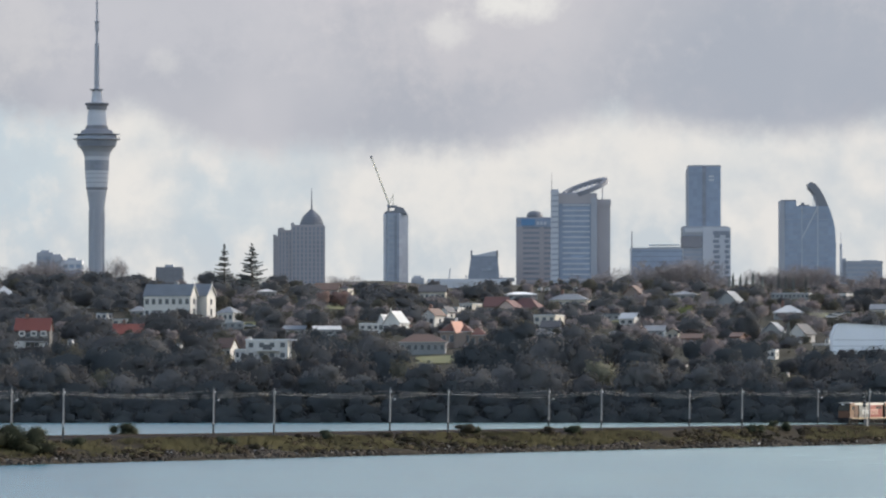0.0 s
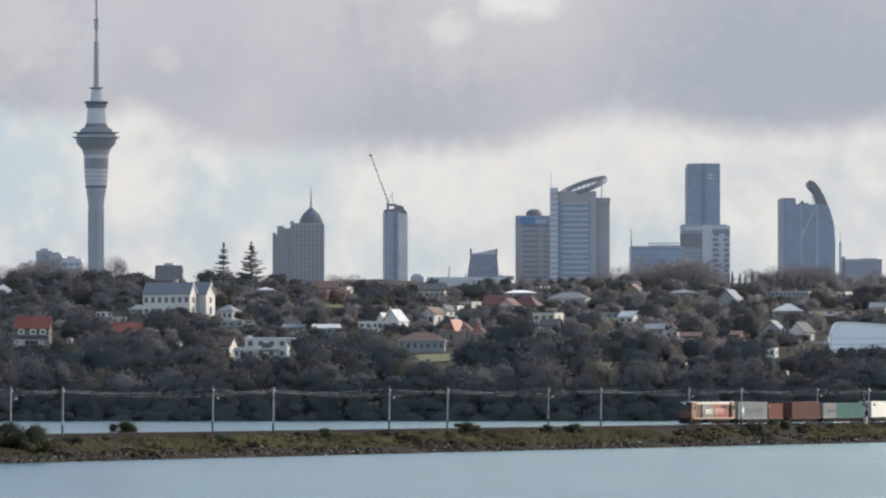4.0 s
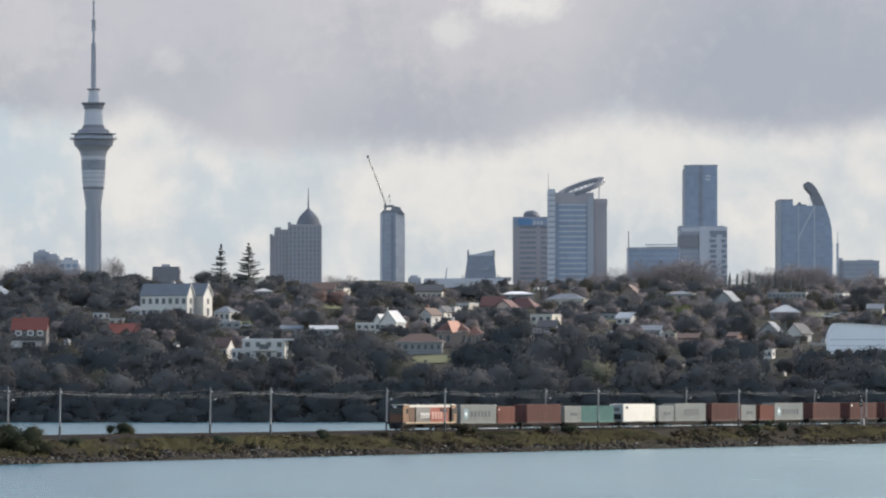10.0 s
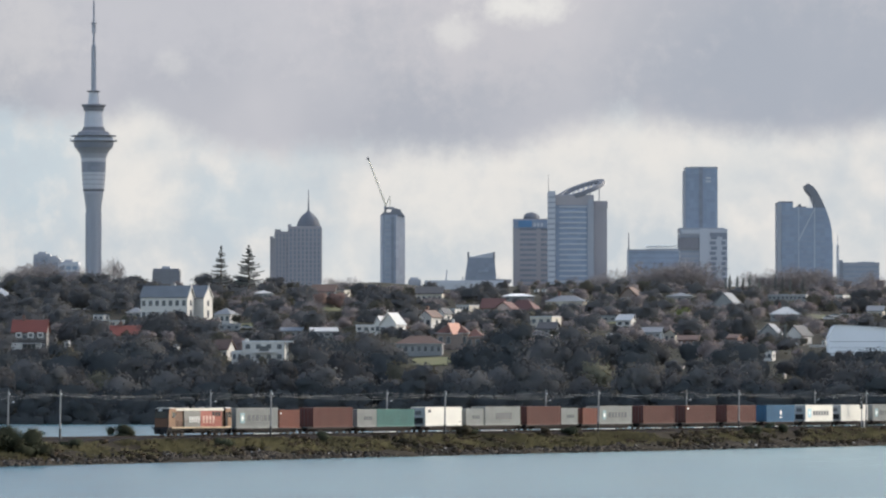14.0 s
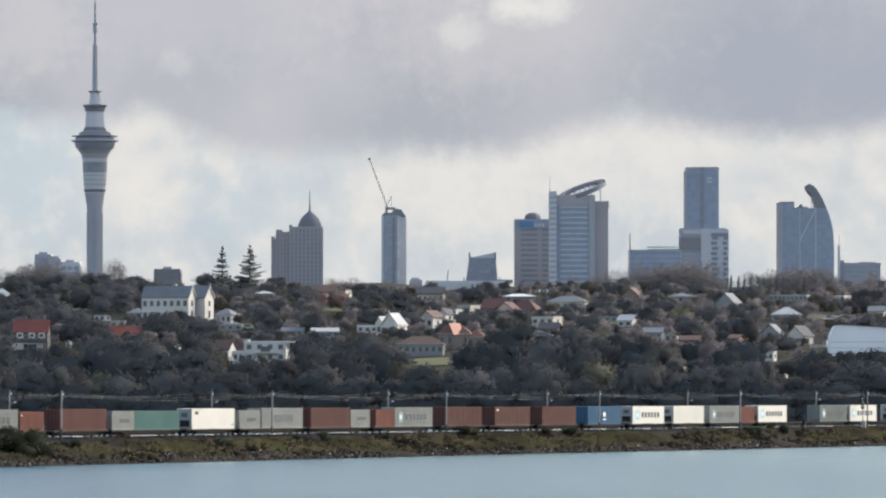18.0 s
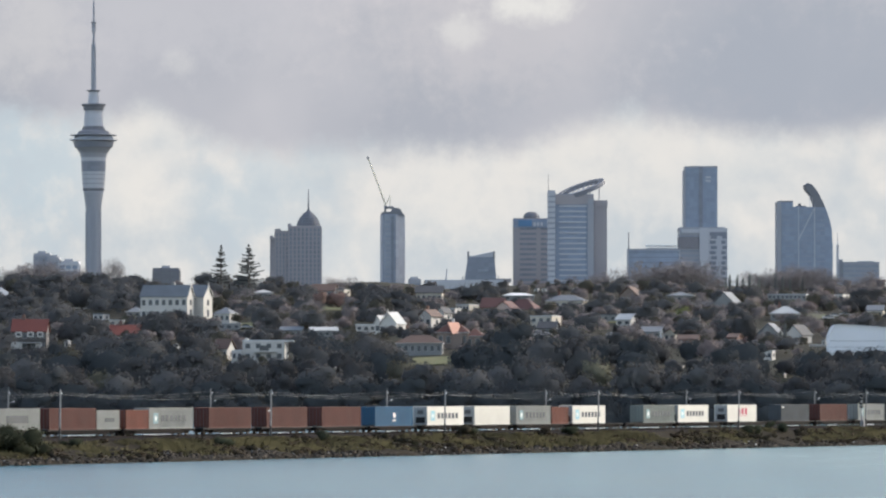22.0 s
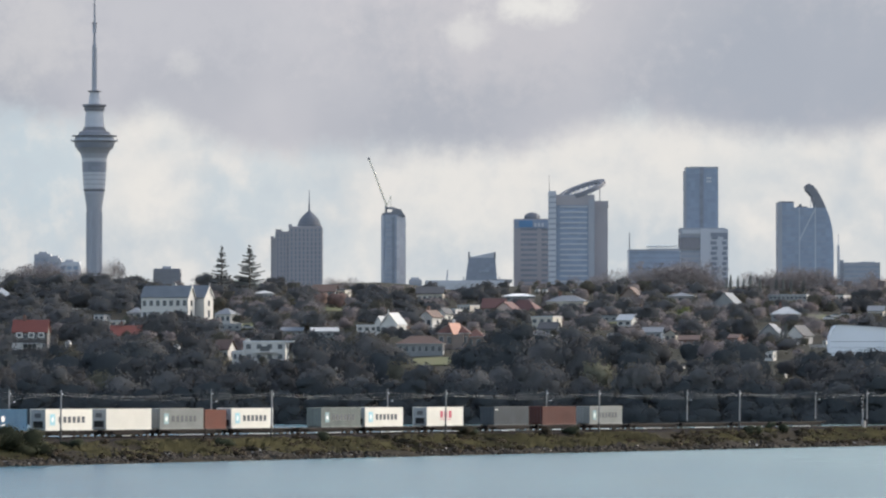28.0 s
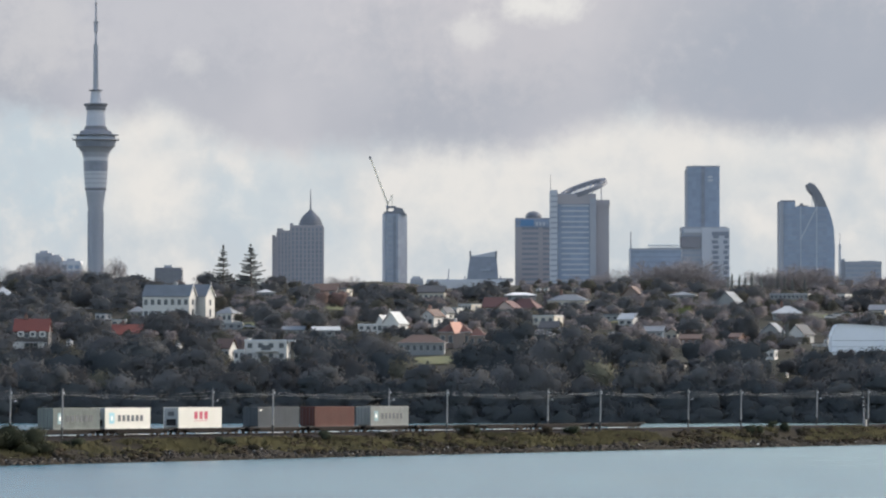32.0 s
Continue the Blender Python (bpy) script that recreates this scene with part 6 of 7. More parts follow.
simple_house((165.6, 2258.0), 4.0, 8, 3.3, "flat", 0.9, "wall_white", "roof_dark", "small white house wall among dark trees", 1, 2, -28, False)
simple_house((93.3, 2137.0), 10.0, 9, 2.7, "hip", 1.3, "wall_grey", "roof_grey", "grey house under bare trees near the ridge", 1, 3, -8, False)
simple_house((162.6, 2046.0), 5.8, 8, 2.8, "gable_x", 1.9, "wall_cream", "roof_grey", "grey-roofed house above the hall", 1, 3, -10, False)
simple_house((-129.7, 2068.0), 4.3, 6, 2.2, "flat", 0.6, "wall_white", "roof_grey", "small white wall of a house among trees", 1, 2, -20, False)
simple_house((77.9, 1866.0), 4.0, 7, 2.9, "gable_y", 1.4, "wall_cream", "roof_brown", "brown-roofed house in gardens", 1, 2, -8, False)
for spot, yaw, paint, label in (((146.0, 2028.0), 10, "wall_white", "white car parked on the hillside street"), ((151.2, 2047.0), -6, "roof_pale", "silver car parked on the hillside street"),
                                ((141.9, 2005.0), 20, "wall_white", "white car parked on the hillside street"), ((161.0, 2103.0), 4, "roof_dark", "dark car parked on the hillside street"), ((-70.2, 1950.0), 8, "roof_pale", "pale car parked beside a house")):
    build_parked_car(spot[0], spot[1], yaw, paint, label)
    HOUSES.append((spot[0], spot[1], 2.4, float(ground_z(*spot)), float(ground_z(*spot)) + 1.5))


# ---------------------------------------------------------------- trees and shrubs
RNG = np.random.default_rng(7)


def cube_ball():
    """A ball of 24 four-cornered faces, as directions (24, 4, 3)."""
    out = []
    g = np.linspace(-1, 1, 3)
    for ax in range(3):
        for sg in (-1, 1):
            for i in range(2):
                for j in range(2):
                    c = []
                    for a, b in ((g[i], g[j]), (g[i + 1], g[j]), (g[i + 1], g[j + 1]), (g[i], g[j + 1])):
                        p = [0, 0, 0]
                        p[ax], p[(ax + 1) % 3], p[(ax + 2) % 3] = sg, a, b
                        c.append(p)
                    out.append(c if sg > 0 else c[::-1])
    v = np.array(out, float)
    return v / np.linalg.norm(v, axis=2)[..., None]


BALL = cube_ball()


def lobe_cores(rng, blobs):
    """The close inner foliage of each lobe, lumpy, a little inside its leaves."""
    qs, fs = [], []
    for x, y, z, rx, ry, rz in blobs:
        ph = rng.uniform(0, 6.28, 3)
        lump = 0.74 + 0.08 * np.sin(BALL[..., 0] * 5 + ph[0]) * np.sin(BALL[..., 1] * 5 + ph[1]) + 0.10 * np.sin(BALL[..., 2] * 7 + BALL[..., 0] * 4 + ph[2])
        qs.append(BALL * lump[..., None] * np.array([rx, ry, rz]) + np.array([x, y, z]))
        f = BALL * 0.7 + np.array([0, -0.1, 0.2])
        fs.append(f / np.linalg.norm(f, axis=2)[..., None])
    return np.concatenate(qs), np.concatenate(fs)


def leaf_quads(rng, blobs, count, size, top_bias=0.25, jitter=0.22):
    """Small bent leaf clumps over a crown of overlapping lobes; corners as an array (count, 4, 3)."""
    blobs = np.asarray(blobs, float)            # x y z rx ry rz
    area = blobs[:, 3] * blobs[:, 4] + blobs[:, 3] * blobs[:, 5]
    pick = rng.choice(len(blobs), count, p=area / area.sum())
    d = rng.normal(size=(count, 3))
    d[:, 2] += top_bias
    d /= np.linalg.norm(d, axis=1)[:, None]
    b = blobs[pick]
    rad = rng.uniform(0.76, 1.17, count)[:, None] * (1 + 0.12 * np.sin(d[:, :1] * 9 + 1.3) * np.sin(d[:, 1:2] * 8) )
    c = b[:, :3] + d * b[:, 3:] * rad
    n = d + rng.normal(size=(count, 3)) * jitter
    n /= np.linalg.norm(n, axis=1)[:, None]
    a = np.cross(n, rng.normal(size=(count, 3)))
    a /= np.linalg.norm(a, axis=1)[:, None]
    e = np.cross(n, a)
    s = size * rng.uniform(0.55, 1.25, count)[:, None]
    q = np.stack([c - a * s * 0.62, c - e * s * 0.5 + n * s * 0.12, c + a * s * 0.62, c + e * s * 0.5 + n * s * 0.12], 1)
    mid, half = (blobs[:, :3].min(0) + blobs[:, :3].max(0)) / 2, np.ptp(blobs[:, :3], axis=0) / 2 + blobs[:, 3:].mean(0)
    f = (c - mid) / half * 0.45 + d * 0.10 + n * 0.05 + np.array([0, 0, 0.2])
    f = np.repeat((f / np.linalg.norm(f, axis=1)[:, None])[:, None], 4, axis=1)
    cq, cf = lobe_cores(rng, blobs)
    cf = (cq - mid) / half * 0.45 + cf * 0.10 + np.array([0, 0, 0.2])
    cf /= np.linalg.norm(cf, axis=2)[..., None]
    return np.concatenate([q, cq]), np.concatenate([f, cf])


def quad_mesh(name, q, mat, facing=None):
    """A mesh of loose leaves; facing sets shading normals: the lobe's, on hill trees tilted to the camera to dim the
    sun.
    """
    v = q.reshape(-1, 3)
    me = array_mesh(name, v, np.arange(len(v)).reshape(-1, 4), mat)
    if facing is not None:
        at = me.attributes.new("custom_normal", "FLOAT_VECTOR", "POINT")
        at.data.foreach_set("vector", facing.astype(np.float32).ravel())
    return me


def crown_lobes(rng, w, h, low, lobes):
    """Lobes of a broad uneven crown w wide, from low to h above the foot."""
    out = [(0, 0, (low + h) / 2, w * 0.43, w * 0.43, (h - low) * 0.45)]
    for k in range(lobes):
        a = 2 * math.pi * (k + rng.uniform(-0.3, 0.3)) / lobes
        r = w * rng.uniform(0.12, 0.33)
        s = rng.uniform(0.13, 0.24)
        out.append((r * math.cos(a), r * math.sin(a), low + (h - low) * rng.uniform(0.15, 0.84), w * s, w * s, (h - low) * rng.uniform(0.17, 0.27)))
    return out


def trunk_geo(rng, h, w, r=0.35):
    g = Geo()
    lean = Vector((rng.uniform(-0.4, 0.4), rng.uniform(-0.4, 0.4), h * 0.45))
    g.tube((0, 0, -1.5), lean, r, r * 0.65, 6)
    for k in range(5):
        a = 2 * math.pi * k / 5 + rng.uniform(-0.4, 0.4)
        g.tube(lean * rng.uniform(0.6, 1.0), lean + Vector((math.cos(a) * w * 0.3, math.sin(a) * w * 0.3, h * rng.uniform(0.2, 0.4))), r * 0.5, r * 0.15, 4)
    return g


KINDS, LEAF_COUNT = {}, {}


def make_kind(kind, n, w, h, low, lobes, count, size, mat):
    """n unlike trees of a kind, each a trunk mesh and crown corners."""
    KINDS[kind], LEAF_COUNT[kind] = [], count
    for k in range(n):
        rng = np.random.default_rng(hash((len(kind), n, k)) % 99991 + k * 17)
        ww, hh = w * rng.uniform(0.85, 1.15), h * rng.uniform(0.88, 1.1)
        q, face = leaf_quads(rng, crown_lobes(rng, ww, hh, low * hh, lobes), count, size)
        # Shade put into the normals: tilted to the camera, away from the sun.
        out = face * 0.6 + np.array([0, -0.42, 0.2])
        out /= np.linalg.norm(out, axis=2)[..., None]
        KINDS[kind].append((trunk_geo(rng, hh, ww).mesh("trunk", M["bark"]), q, face, quad_mesh("crown", q, M[mat], out)))


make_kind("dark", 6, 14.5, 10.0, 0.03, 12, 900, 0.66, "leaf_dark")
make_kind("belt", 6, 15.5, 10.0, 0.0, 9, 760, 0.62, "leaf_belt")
make_kind("olive", 5, 8.5, 8.0, 0.10, 10, 720, 0.5, "leaf_olive")
make_kind("brown", 4, 7.5, 7.5, 0.12, 9, 720, 0.38, "leaf_brown")
make_kind("lime", 3, 7.0, 6.5, 0.05, 9, 620, 0.42, "leaf_lime")
make_kind("rust", 3, 7.2, 7.0, 0.08, 9, 620, 0.36, "leaf_rust")
make_kind("bush", 4, 4.4, 3.2, 0.02, 5, 230, 0.42, "leaf_olive")
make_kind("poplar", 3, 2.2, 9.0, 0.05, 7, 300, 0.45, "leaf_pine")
TREE_LABEL = {"lime": ("yellow-green leafy tree in a hillside garden", "tree"), "rust": ("reddish-brown winter tree between the houses", "tree"),
              "belt": ("dark broad-crowned evergreen tree above the shore", "tree"), "dark": ("dark broad-crowned evergreen tree on the hillside", "tree"), "olive": ("olive-green leafy tree on the hillside", "tree"),
              "brown": ("brownish winter tree on the hillside", "tree"), "bush": ("rounded olive garden shrub on the hillside", "shrub"), "poplar": ("narrow upright cypress on the ridge", "tree")}


def plant(kind, x, y, scale=1.0, tall=1.0, turn=None, z=None, pick=None):
    """One tree as a thing of its own."""
    tm, q, face, cm = KINDS[kind][int(RNG.integers(len(KINDS[kind]))) if pick is None else pick]
    turn = float(RNG.uniform(-28, 28)) if turn is None else turn
    zz = float(ground_z(x, y)) if z is None else z
    label, cat = TREE_LABEL[kind]
    t = thing("garden_shrub" if kind == "bush" else "tree", pose(x, y, zz - 0.3, 0, 0, turn) @ Matrix.Diagonal((scale, scale, scale * tall, 1)), label, cat, "trees on the hill")
    part("trunk", tm, None, t)
    part("crown", cm, None, t)
    return t


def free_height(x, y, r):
    """How high a crown of radius r may reach at a place before it hides too much of a house from the camera; none on a
    house.
    """
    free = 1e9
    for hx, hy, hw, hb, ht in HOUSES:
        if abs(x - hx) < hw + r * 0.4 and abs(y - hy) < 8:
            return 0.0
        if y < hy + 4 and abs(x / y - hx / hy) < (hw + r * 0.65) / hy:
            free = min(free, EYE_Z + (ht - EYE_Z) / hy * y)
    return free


def build_hill_trees():
    """Trees all over the hill: the front rows as things, the rest as one wood for each kind of leaf."""
    rng = np.random.default_rng(21)
    rest = {"belt": [], "dark": [], "olive": [], "brown": [], "bush": []}
    shore = []
    made = 0
    y = 1604.0
    while y < 2400:
        belt = y < 1790
        dy = 30.0 if belt else 15.0
        half = 0.0865 * y + 14
        x = -half
        while x < half:
            px, py = x + rng.uniform(-3, 3), y + rng.uniform(-4, 4)
            x += (11.0 if belt else 7.8) * rng.uniform(0.75, 1.35)
            if y > 2250 and abs(px / py - 0.0035) < 0.0095:
                continue
            tall = rng.uniform(0.9, 1.15)
            if belt:
                tall *= float(np.interp(y, [1585, 1700, 1790], [1.15, 1.1, 1.0]))
                kind = rng.choice(["dark", "olive", "brown"], p=[0.84, 0.12, 0.04]) if y > 1625 else "dark"
                sc = rng.uniform(0.95, 1.45)
            else:
                if rng.random() < 0.06:
                    continue
                kind = rng.choice(["dark", "olive", "brown", "bush"], p=[0.14, 0.22, 0.48, 0.16] if y < 2230 and px / py > 0.02 else [0.30, 0.22, 0.32, 0.16] if y < 2230 and px / py > -0.056 else [0.66, 0.14, 0.12, 0.08] if px / py < -0.056 else [0.05, 0.15, 0.62, 0.18])
                sc = rng.uniform(0.55, 1.0) if y < 2330 else rng.uniform(0.3, 0.6)
            if y > 2200:
                cap = EYE_Z + py * (0.0222 if px / py < -0.0274 else (0.0198 if px / py < 0.012 else (0.0188 if 0.048 < px / py < 0.068 else 0.0200)))
                room = cap - float(ground_z(px, py))
                if room < 2.2 and y > 2270:
                    continue
                sc = min(sc, max(room, 2.2) / ({"dark": 11.0, "olive": 8.8, "brown": 8.2, "bush": 3.5}[str(kind)] * tall))
            h = {"dark": 10.0, "olive": 8.0, "brown": 7.5, "bush": 3.2}[kind] * sc * tall
            r = {"dark": 5.5, "olive": 4.0, "brown": 3.7, "bush": 2.0}[kind] * sc
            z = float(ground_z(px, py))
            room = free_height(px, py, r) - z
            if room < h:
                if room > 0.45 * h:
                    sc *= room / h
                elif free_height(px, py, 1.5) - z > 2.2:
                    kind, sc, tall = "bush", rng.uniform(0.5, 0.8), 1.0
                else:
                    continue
            if made < 215 and (y < 1640 or rng.random() < 0.14):
                made += 1
                plant(str(kind), px, py, sc, tall)
            else:
                rest["belt" if belt and kind == "dark" else str(kind)].append((px, py, z - 0.3, sc, rng.uniform(0, 6.28), tall, int(rng.integers(9))))
        y += dy * rng.uniform(0.8, 1.2)
    for _ in range(380):
        py = rng.uniform(1800, 2400)
        px = rng.uniform(-0.088, 0.088) * py
        sc, z = rng.uniform(0.3, 0.75), float(ground_z(px, py))
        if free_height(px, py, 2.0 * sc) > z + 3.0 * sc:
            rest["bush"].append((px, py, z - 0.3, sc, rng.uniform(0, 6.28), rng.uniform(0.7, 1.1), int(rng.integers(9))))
    for _ in range(150):
        py = rng.uniform(1850, 2330)
        px = rng.uniform(-0.02, 0.084) * py
        sc, z = rng.uniform(0.3, 0.55), float(ground_z(px, py))
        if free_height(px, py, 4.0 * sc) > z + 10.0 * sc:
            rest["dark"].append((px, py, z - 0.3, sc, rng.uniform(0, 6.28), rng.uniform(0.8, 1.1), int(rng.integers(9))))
    # the wood comes down to the water in a slope of low growth
    for py0, top in ((1575.0, 3.6), (1580.0, 6.4), (1587.0, 9.5), (1595.0, 12.5)):
        x = -170.0
        while x < 170:
            py, sc = py0 + rng.uniform(-2, 2), rng.uniform(0.8, 1.15)
            shore.append((x, py, top * rng.uniform(0.85, 1.15) - 10.0 * sc, sc, rng.uniform(0, 6.28), 1.0, int(rng.integers(9))))
            x += rng.uniform(8.0, 12.0)
    for kind, rows in rest.items():
        chunks, faces, kept = [], [], []
        for _, q, face, _ in KINDS[kind]:
            # close-set crowns: the shaded undersides and most of the inner leaves are left out
            n, mid = LEAF_COUNT[kind], q.mean(axis=1)
            deep = mid[:, 2] < mid[:, 2].max() * (0.3 if kind == "bush" else 0.34)
            away = np.cross(q[:, 2] - q[:, 0], q[:, 3] - q[:, 1])[:, 2] < 0
            i = np.arange(len(q))
            keep = np.full(len(q), True) if kind == "belt" else ~deep & np.where(i < n, i % 5 < 2, ~away)
            big = np.where(i < n, 1.0 if kind == "belt" else 1.42, 1.0)[keep][:, None, None]
            c = mid[keep][:, None]
            kept.append((c + (q[keep] - c) * big, face[keep]))
        for px, py, z, sc, a, tall, k in rows + (shore if kind == "belt" else []):
            q, face = kept[k % len(kept)]
            c, s = math.cos(a), math.sin(a)
            o = np.empty_like(q)
            o[..., 0] = (q[..., 0] * c - q[..., 1] * s) * sc + px
            o[..., 1] = (q[..., 0] * s + q[..., 1] * c) * sc + py
            o[..., 2] = q[..., 2] * sc * tall + z
            chunks.append(o)
            # Normals lean towards the camera, so the wood looks evenly shaded.
            round_share = 0.2 if py < 1600 else 0.34 if kind == "belt" else 0.5
            out = np.stack([face[..., 0] * c - face[..., 1] * s, face[..., 0] * s + face[..., 1] * c, face[..., 2] / tall], -1) * round_share + np.array([0, -0.45, 0.25])
            faces.append(out / np.linalg.norm(out, axis=2)[..., None])
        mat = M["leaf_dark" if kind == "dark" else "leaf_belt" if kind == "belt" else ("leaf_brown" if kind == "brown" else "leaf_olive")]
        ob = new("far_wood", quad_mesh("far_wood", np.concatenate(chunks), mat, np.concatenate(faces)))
        tagged(ob, {"belt": "dense dark evergreen wood along the shore", "dark": "dense dark evergreen trees on the hillside", "olive": "olive-green trees filling the hillside gardens", "brown": "brownish winter trees across the hillside", "bush": "low garden shrubs across the hillside"}[kind], "wood", kind="stuff")


def bare_tree_geo(seed, h):
    rng = np.random.default_rng(seed)
    g = Geo()

    def grow(p, d, ln, r, depth):
        q = p + d * ln
        g.tube(p, q, r, r * 0.6, 4 if depth < 2 else 3)
        if depth == 5:
            return
        for _ in range(3 if depth < 4 else 4):
            nd = (d + Vector(rng.normal(size=3)) * 0.48 + Vector((0, 0, 0.10))).normalized()
            grow(p + d * ln * rng.uniform(0.55, 1.0), nd, ln * rng.uniform(0.58, 0.8), max(r * 0.55, 0.035), depth + 1)
    grow(Vector((0, 0, -1)), Vector((0, 0, 1)), h * 0.3 + 1, 0.32, 0)
    return g


def twig_veil(seed, h):
    """The fine outer twigs of a bare crown, each a thin sliver, in a dome h high."""
    rng = np.random.default_rng(seed)
    n = 3600
    d = rng.normal(size=(n, 3))
    d /= np.linalg.norm(d, axis=1)[:, None]
    lobe = rng.normal(size=(9, 3)) * np.array([0.24, 0.24, 0.16]) * h
    c = lobe[rng.integers(9, size=n)] + d * rng.random(n)[:, None] ** 0.45 * np.array([0.34, 0.34, 0.26]) * h + np.array([0, 0, h * 0.56])
    c = c[c[:, 2] > h * 0.12]
    n = len(c)
    a = (c - np.array([0, 0, h * 0.2])) / h + rng.normal(size=(n, 3)) * 0.35
    a /= np.linalg.norm(a, axis=1)[:, None]
    e = np.cross(a, rng.normal(size=(n, 3)))
    e /= np.linalg.norm(e, axis=1)[:, None]
    ln, w = rng.uniform(0.3, 0.8, n)[:, None], rng.uniform(0.018, 0.042, n)[:, None]
    return np.stack([c - a * ln, c + e * w, c + a * ln, c - e * w], 1)


BARE = []


def build_bare_trees(label, *spots):
    """Leafless trees, each by its place, width and the height of its top."""
    if not BARE:
        BARE.extend((bare_tree_geo(s, 11.0).mesh("trunk", M["twig"]), quad_mesh("bare_crown", twig_veil(s + 1, 10.0), M["twig"])) for s in (3, 8, 15))
    for k, (x, y, w, zt) in enumerate(spots):
        h = max(w * 0.85, zt - float(ground_z(x, y)))
        t = thing("bare_tree", pose(x, y, zt - h - 0.2, 0, 0, 67.0 * k), label, "tree", "bare trees on the hill")
        trunk, veil_mesh = BARE[k % 3]
        part("trunk", trunk, None, t, m=Matrix.Diagonal((w / 9.0, w / 9.0, h / 8.8, 1)))
        part("bare_crown", veil_mesh, None, t, m=Matrix.Diagonal((w / 9.5, w / 9.5, h / 9.6, 1)))


def build_norfolk_pine(x, y, top, width):
    z = float(ground_z(x, y))
    h = top - z
    rng = np.random.default_rng(int(abs(x) * 10))
    t = thing("norfolk_pine", pose(x, y, z - 0.2), "tall tiered dark pine standing above the ridge", "tree", "pines on the ridge")
    part("trunk", Geo().tube((0, 0, -1), (0, 0, h), 0.45, 0.06, 7), M["bark"], t)
    tiers = 15
    for k in range(tiers):
        a = k / (tiers - 1)
        zz = h * (0.2 + 0.78 * a)
        rr = width / 2 * (1 - a) ** 0.9 + 0.35
        g = []
        spokes = 7
        for j in range(spokes):
            an = 2 * math.pi * (j + rng.uniform(-0.2, 0.2)) / spokes + k
            ln, up = rr * rng.uniform(0.55, 1.15), rng.uniform(-0.5, 0.5)
            m = max(8, int(ln * 14))
            tt = rng.uniform(0.1, 1, m)
            c = np.stack([np.cos(an) * ln * tt, np.sin(an) * ln * tt, zz + up - 0.12 * ln * tt + 0.24 * ln * tt ** 2 + rng.uniform(-0.22, 0.16, m)], 1)
            s = 0.22 + 0.22 * (1 - tt)
            d = np.array([math.cos(an), math.sin(an), 0.15])
            e = np.array([-math.sin(an) * 0.5, math.cos(an) * 0.5, 0.62])
            if d[2] * e[0] - d[0] * e[2] > 0:       # the front of a spray is turned to the camera
                e = -e
            g.append(np.stack([c - d * s[:, None] * 1.4, c - e * s[:, None] * 0.8, c + d * s[:, None] * 1.4, c + e * s[:, None] * 0.8], 1))
        q = np.concatenate(g)
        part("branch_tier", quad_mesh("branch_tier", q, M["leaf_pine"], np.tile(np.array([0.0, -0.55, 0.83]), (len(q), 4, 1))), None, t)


build_hill_trees()
build_bare_trees("leafless grey-brown winter tree on the ridge", (-181.4, 2395, 13.6, 63.8), (-172.7, 2395, 12.4, 64.3), (-145.4, 2395, 9.9, 67.1), (-188.9, 2395, 12.4, 61.3), (93.1, 2395, 14.9, 63.3), (100.6, 2395, 16.1, 65.1),
                 (108.0, 2395, 14.9, 64.3), (116.7, 2395, 12.4, 60.8), (136.6, 2395, 11.2, 61.8), (142.8, 2395, 11.2, 62.3), (151.5, 2395, 12.4, 62.3), (161.5, 2395, 14.9, 63.3),
                 (168.9, 2395, 11.2, 62.3), (77.0, 2395, 8.7, 60.8), (-47.2, 2395, 9.9, 59.3), (-41.0, 2395, 8.7, 58.8), (-32.3, 2395, 6.2, 56.6), (67.1, 2395, 12.4, 60.8),
                 (57.1, 2395, 11.2, 58.8), (183.8, 2395, 13.6, 60.8))
build_bare_trees("leafless grey-brown winter tree on the ridge", (190.0, 2395, 11.2, 61.3), (-92.0, 2395, 12.4, 55.9), (-82.0, 2395, 12.4, 56.4), (-69.6, 2395, 11.2, 54.6), (-60.9, 2395, 12.4, 55.9), (-159.1, 2395, 8.7, 63.3))
build_bare_trees("broad leafless winter tree on the ridge", (88.0, 2380, 16.0, 64.2), (97.0, 2385, 18.0, 66.2), (104.5, 2378, 18.0, 66.5), (112.0, 2382, 16.0, 64.6), (-186.0, 2390, 16.0, 65.0),
                 (-177.0, 2388, 16.0, 66.0), (-168.0, 2390, 14.0, 64.6), (150.0, 2385, 16.0, 63.8), (157.0, 2388, 16.0, 64.4), (72.0, 2385, 12.0, 61.6))
build_bare_trees("leafless grey-brown winter tree between the houses", (-52.9, 1889, 5.8, 34.3), (-40.3, 1893, 5.8, 35.3), (-47.8, 2001, 7.2, 43.0), (1.9, 1827, 5.1, 30.7), (73.5, 1968, 6.1, 38.4), (81.6, 1966, 6.1, 38.4),
                 (87.2, 1911, 5.9, 34.6), (98.7, 1903, 5.3, 33.5), (97.7, 2048, 6.3, 44.9), (131.5, 1950, 6.0, 38.1), (-6.3, 2022, 5.2, 41.3), (-17.6, 1879, 4.8, 34.2),
                 (-60.7, 1829, 5.7, 28.8), (-87.3, 1911, 5.9, 33.6), (-88.3, 2076, 6.5, 45.4), (-76.3, 2101, 7.6, 48.0), (103.8, 2001, 4.6, 39.9))
build_norfolk_pine(-93.78, 2300, 71.06, 11.0)
build_norfolk_pine(-81.73, 2290, 71.03, 17.0)
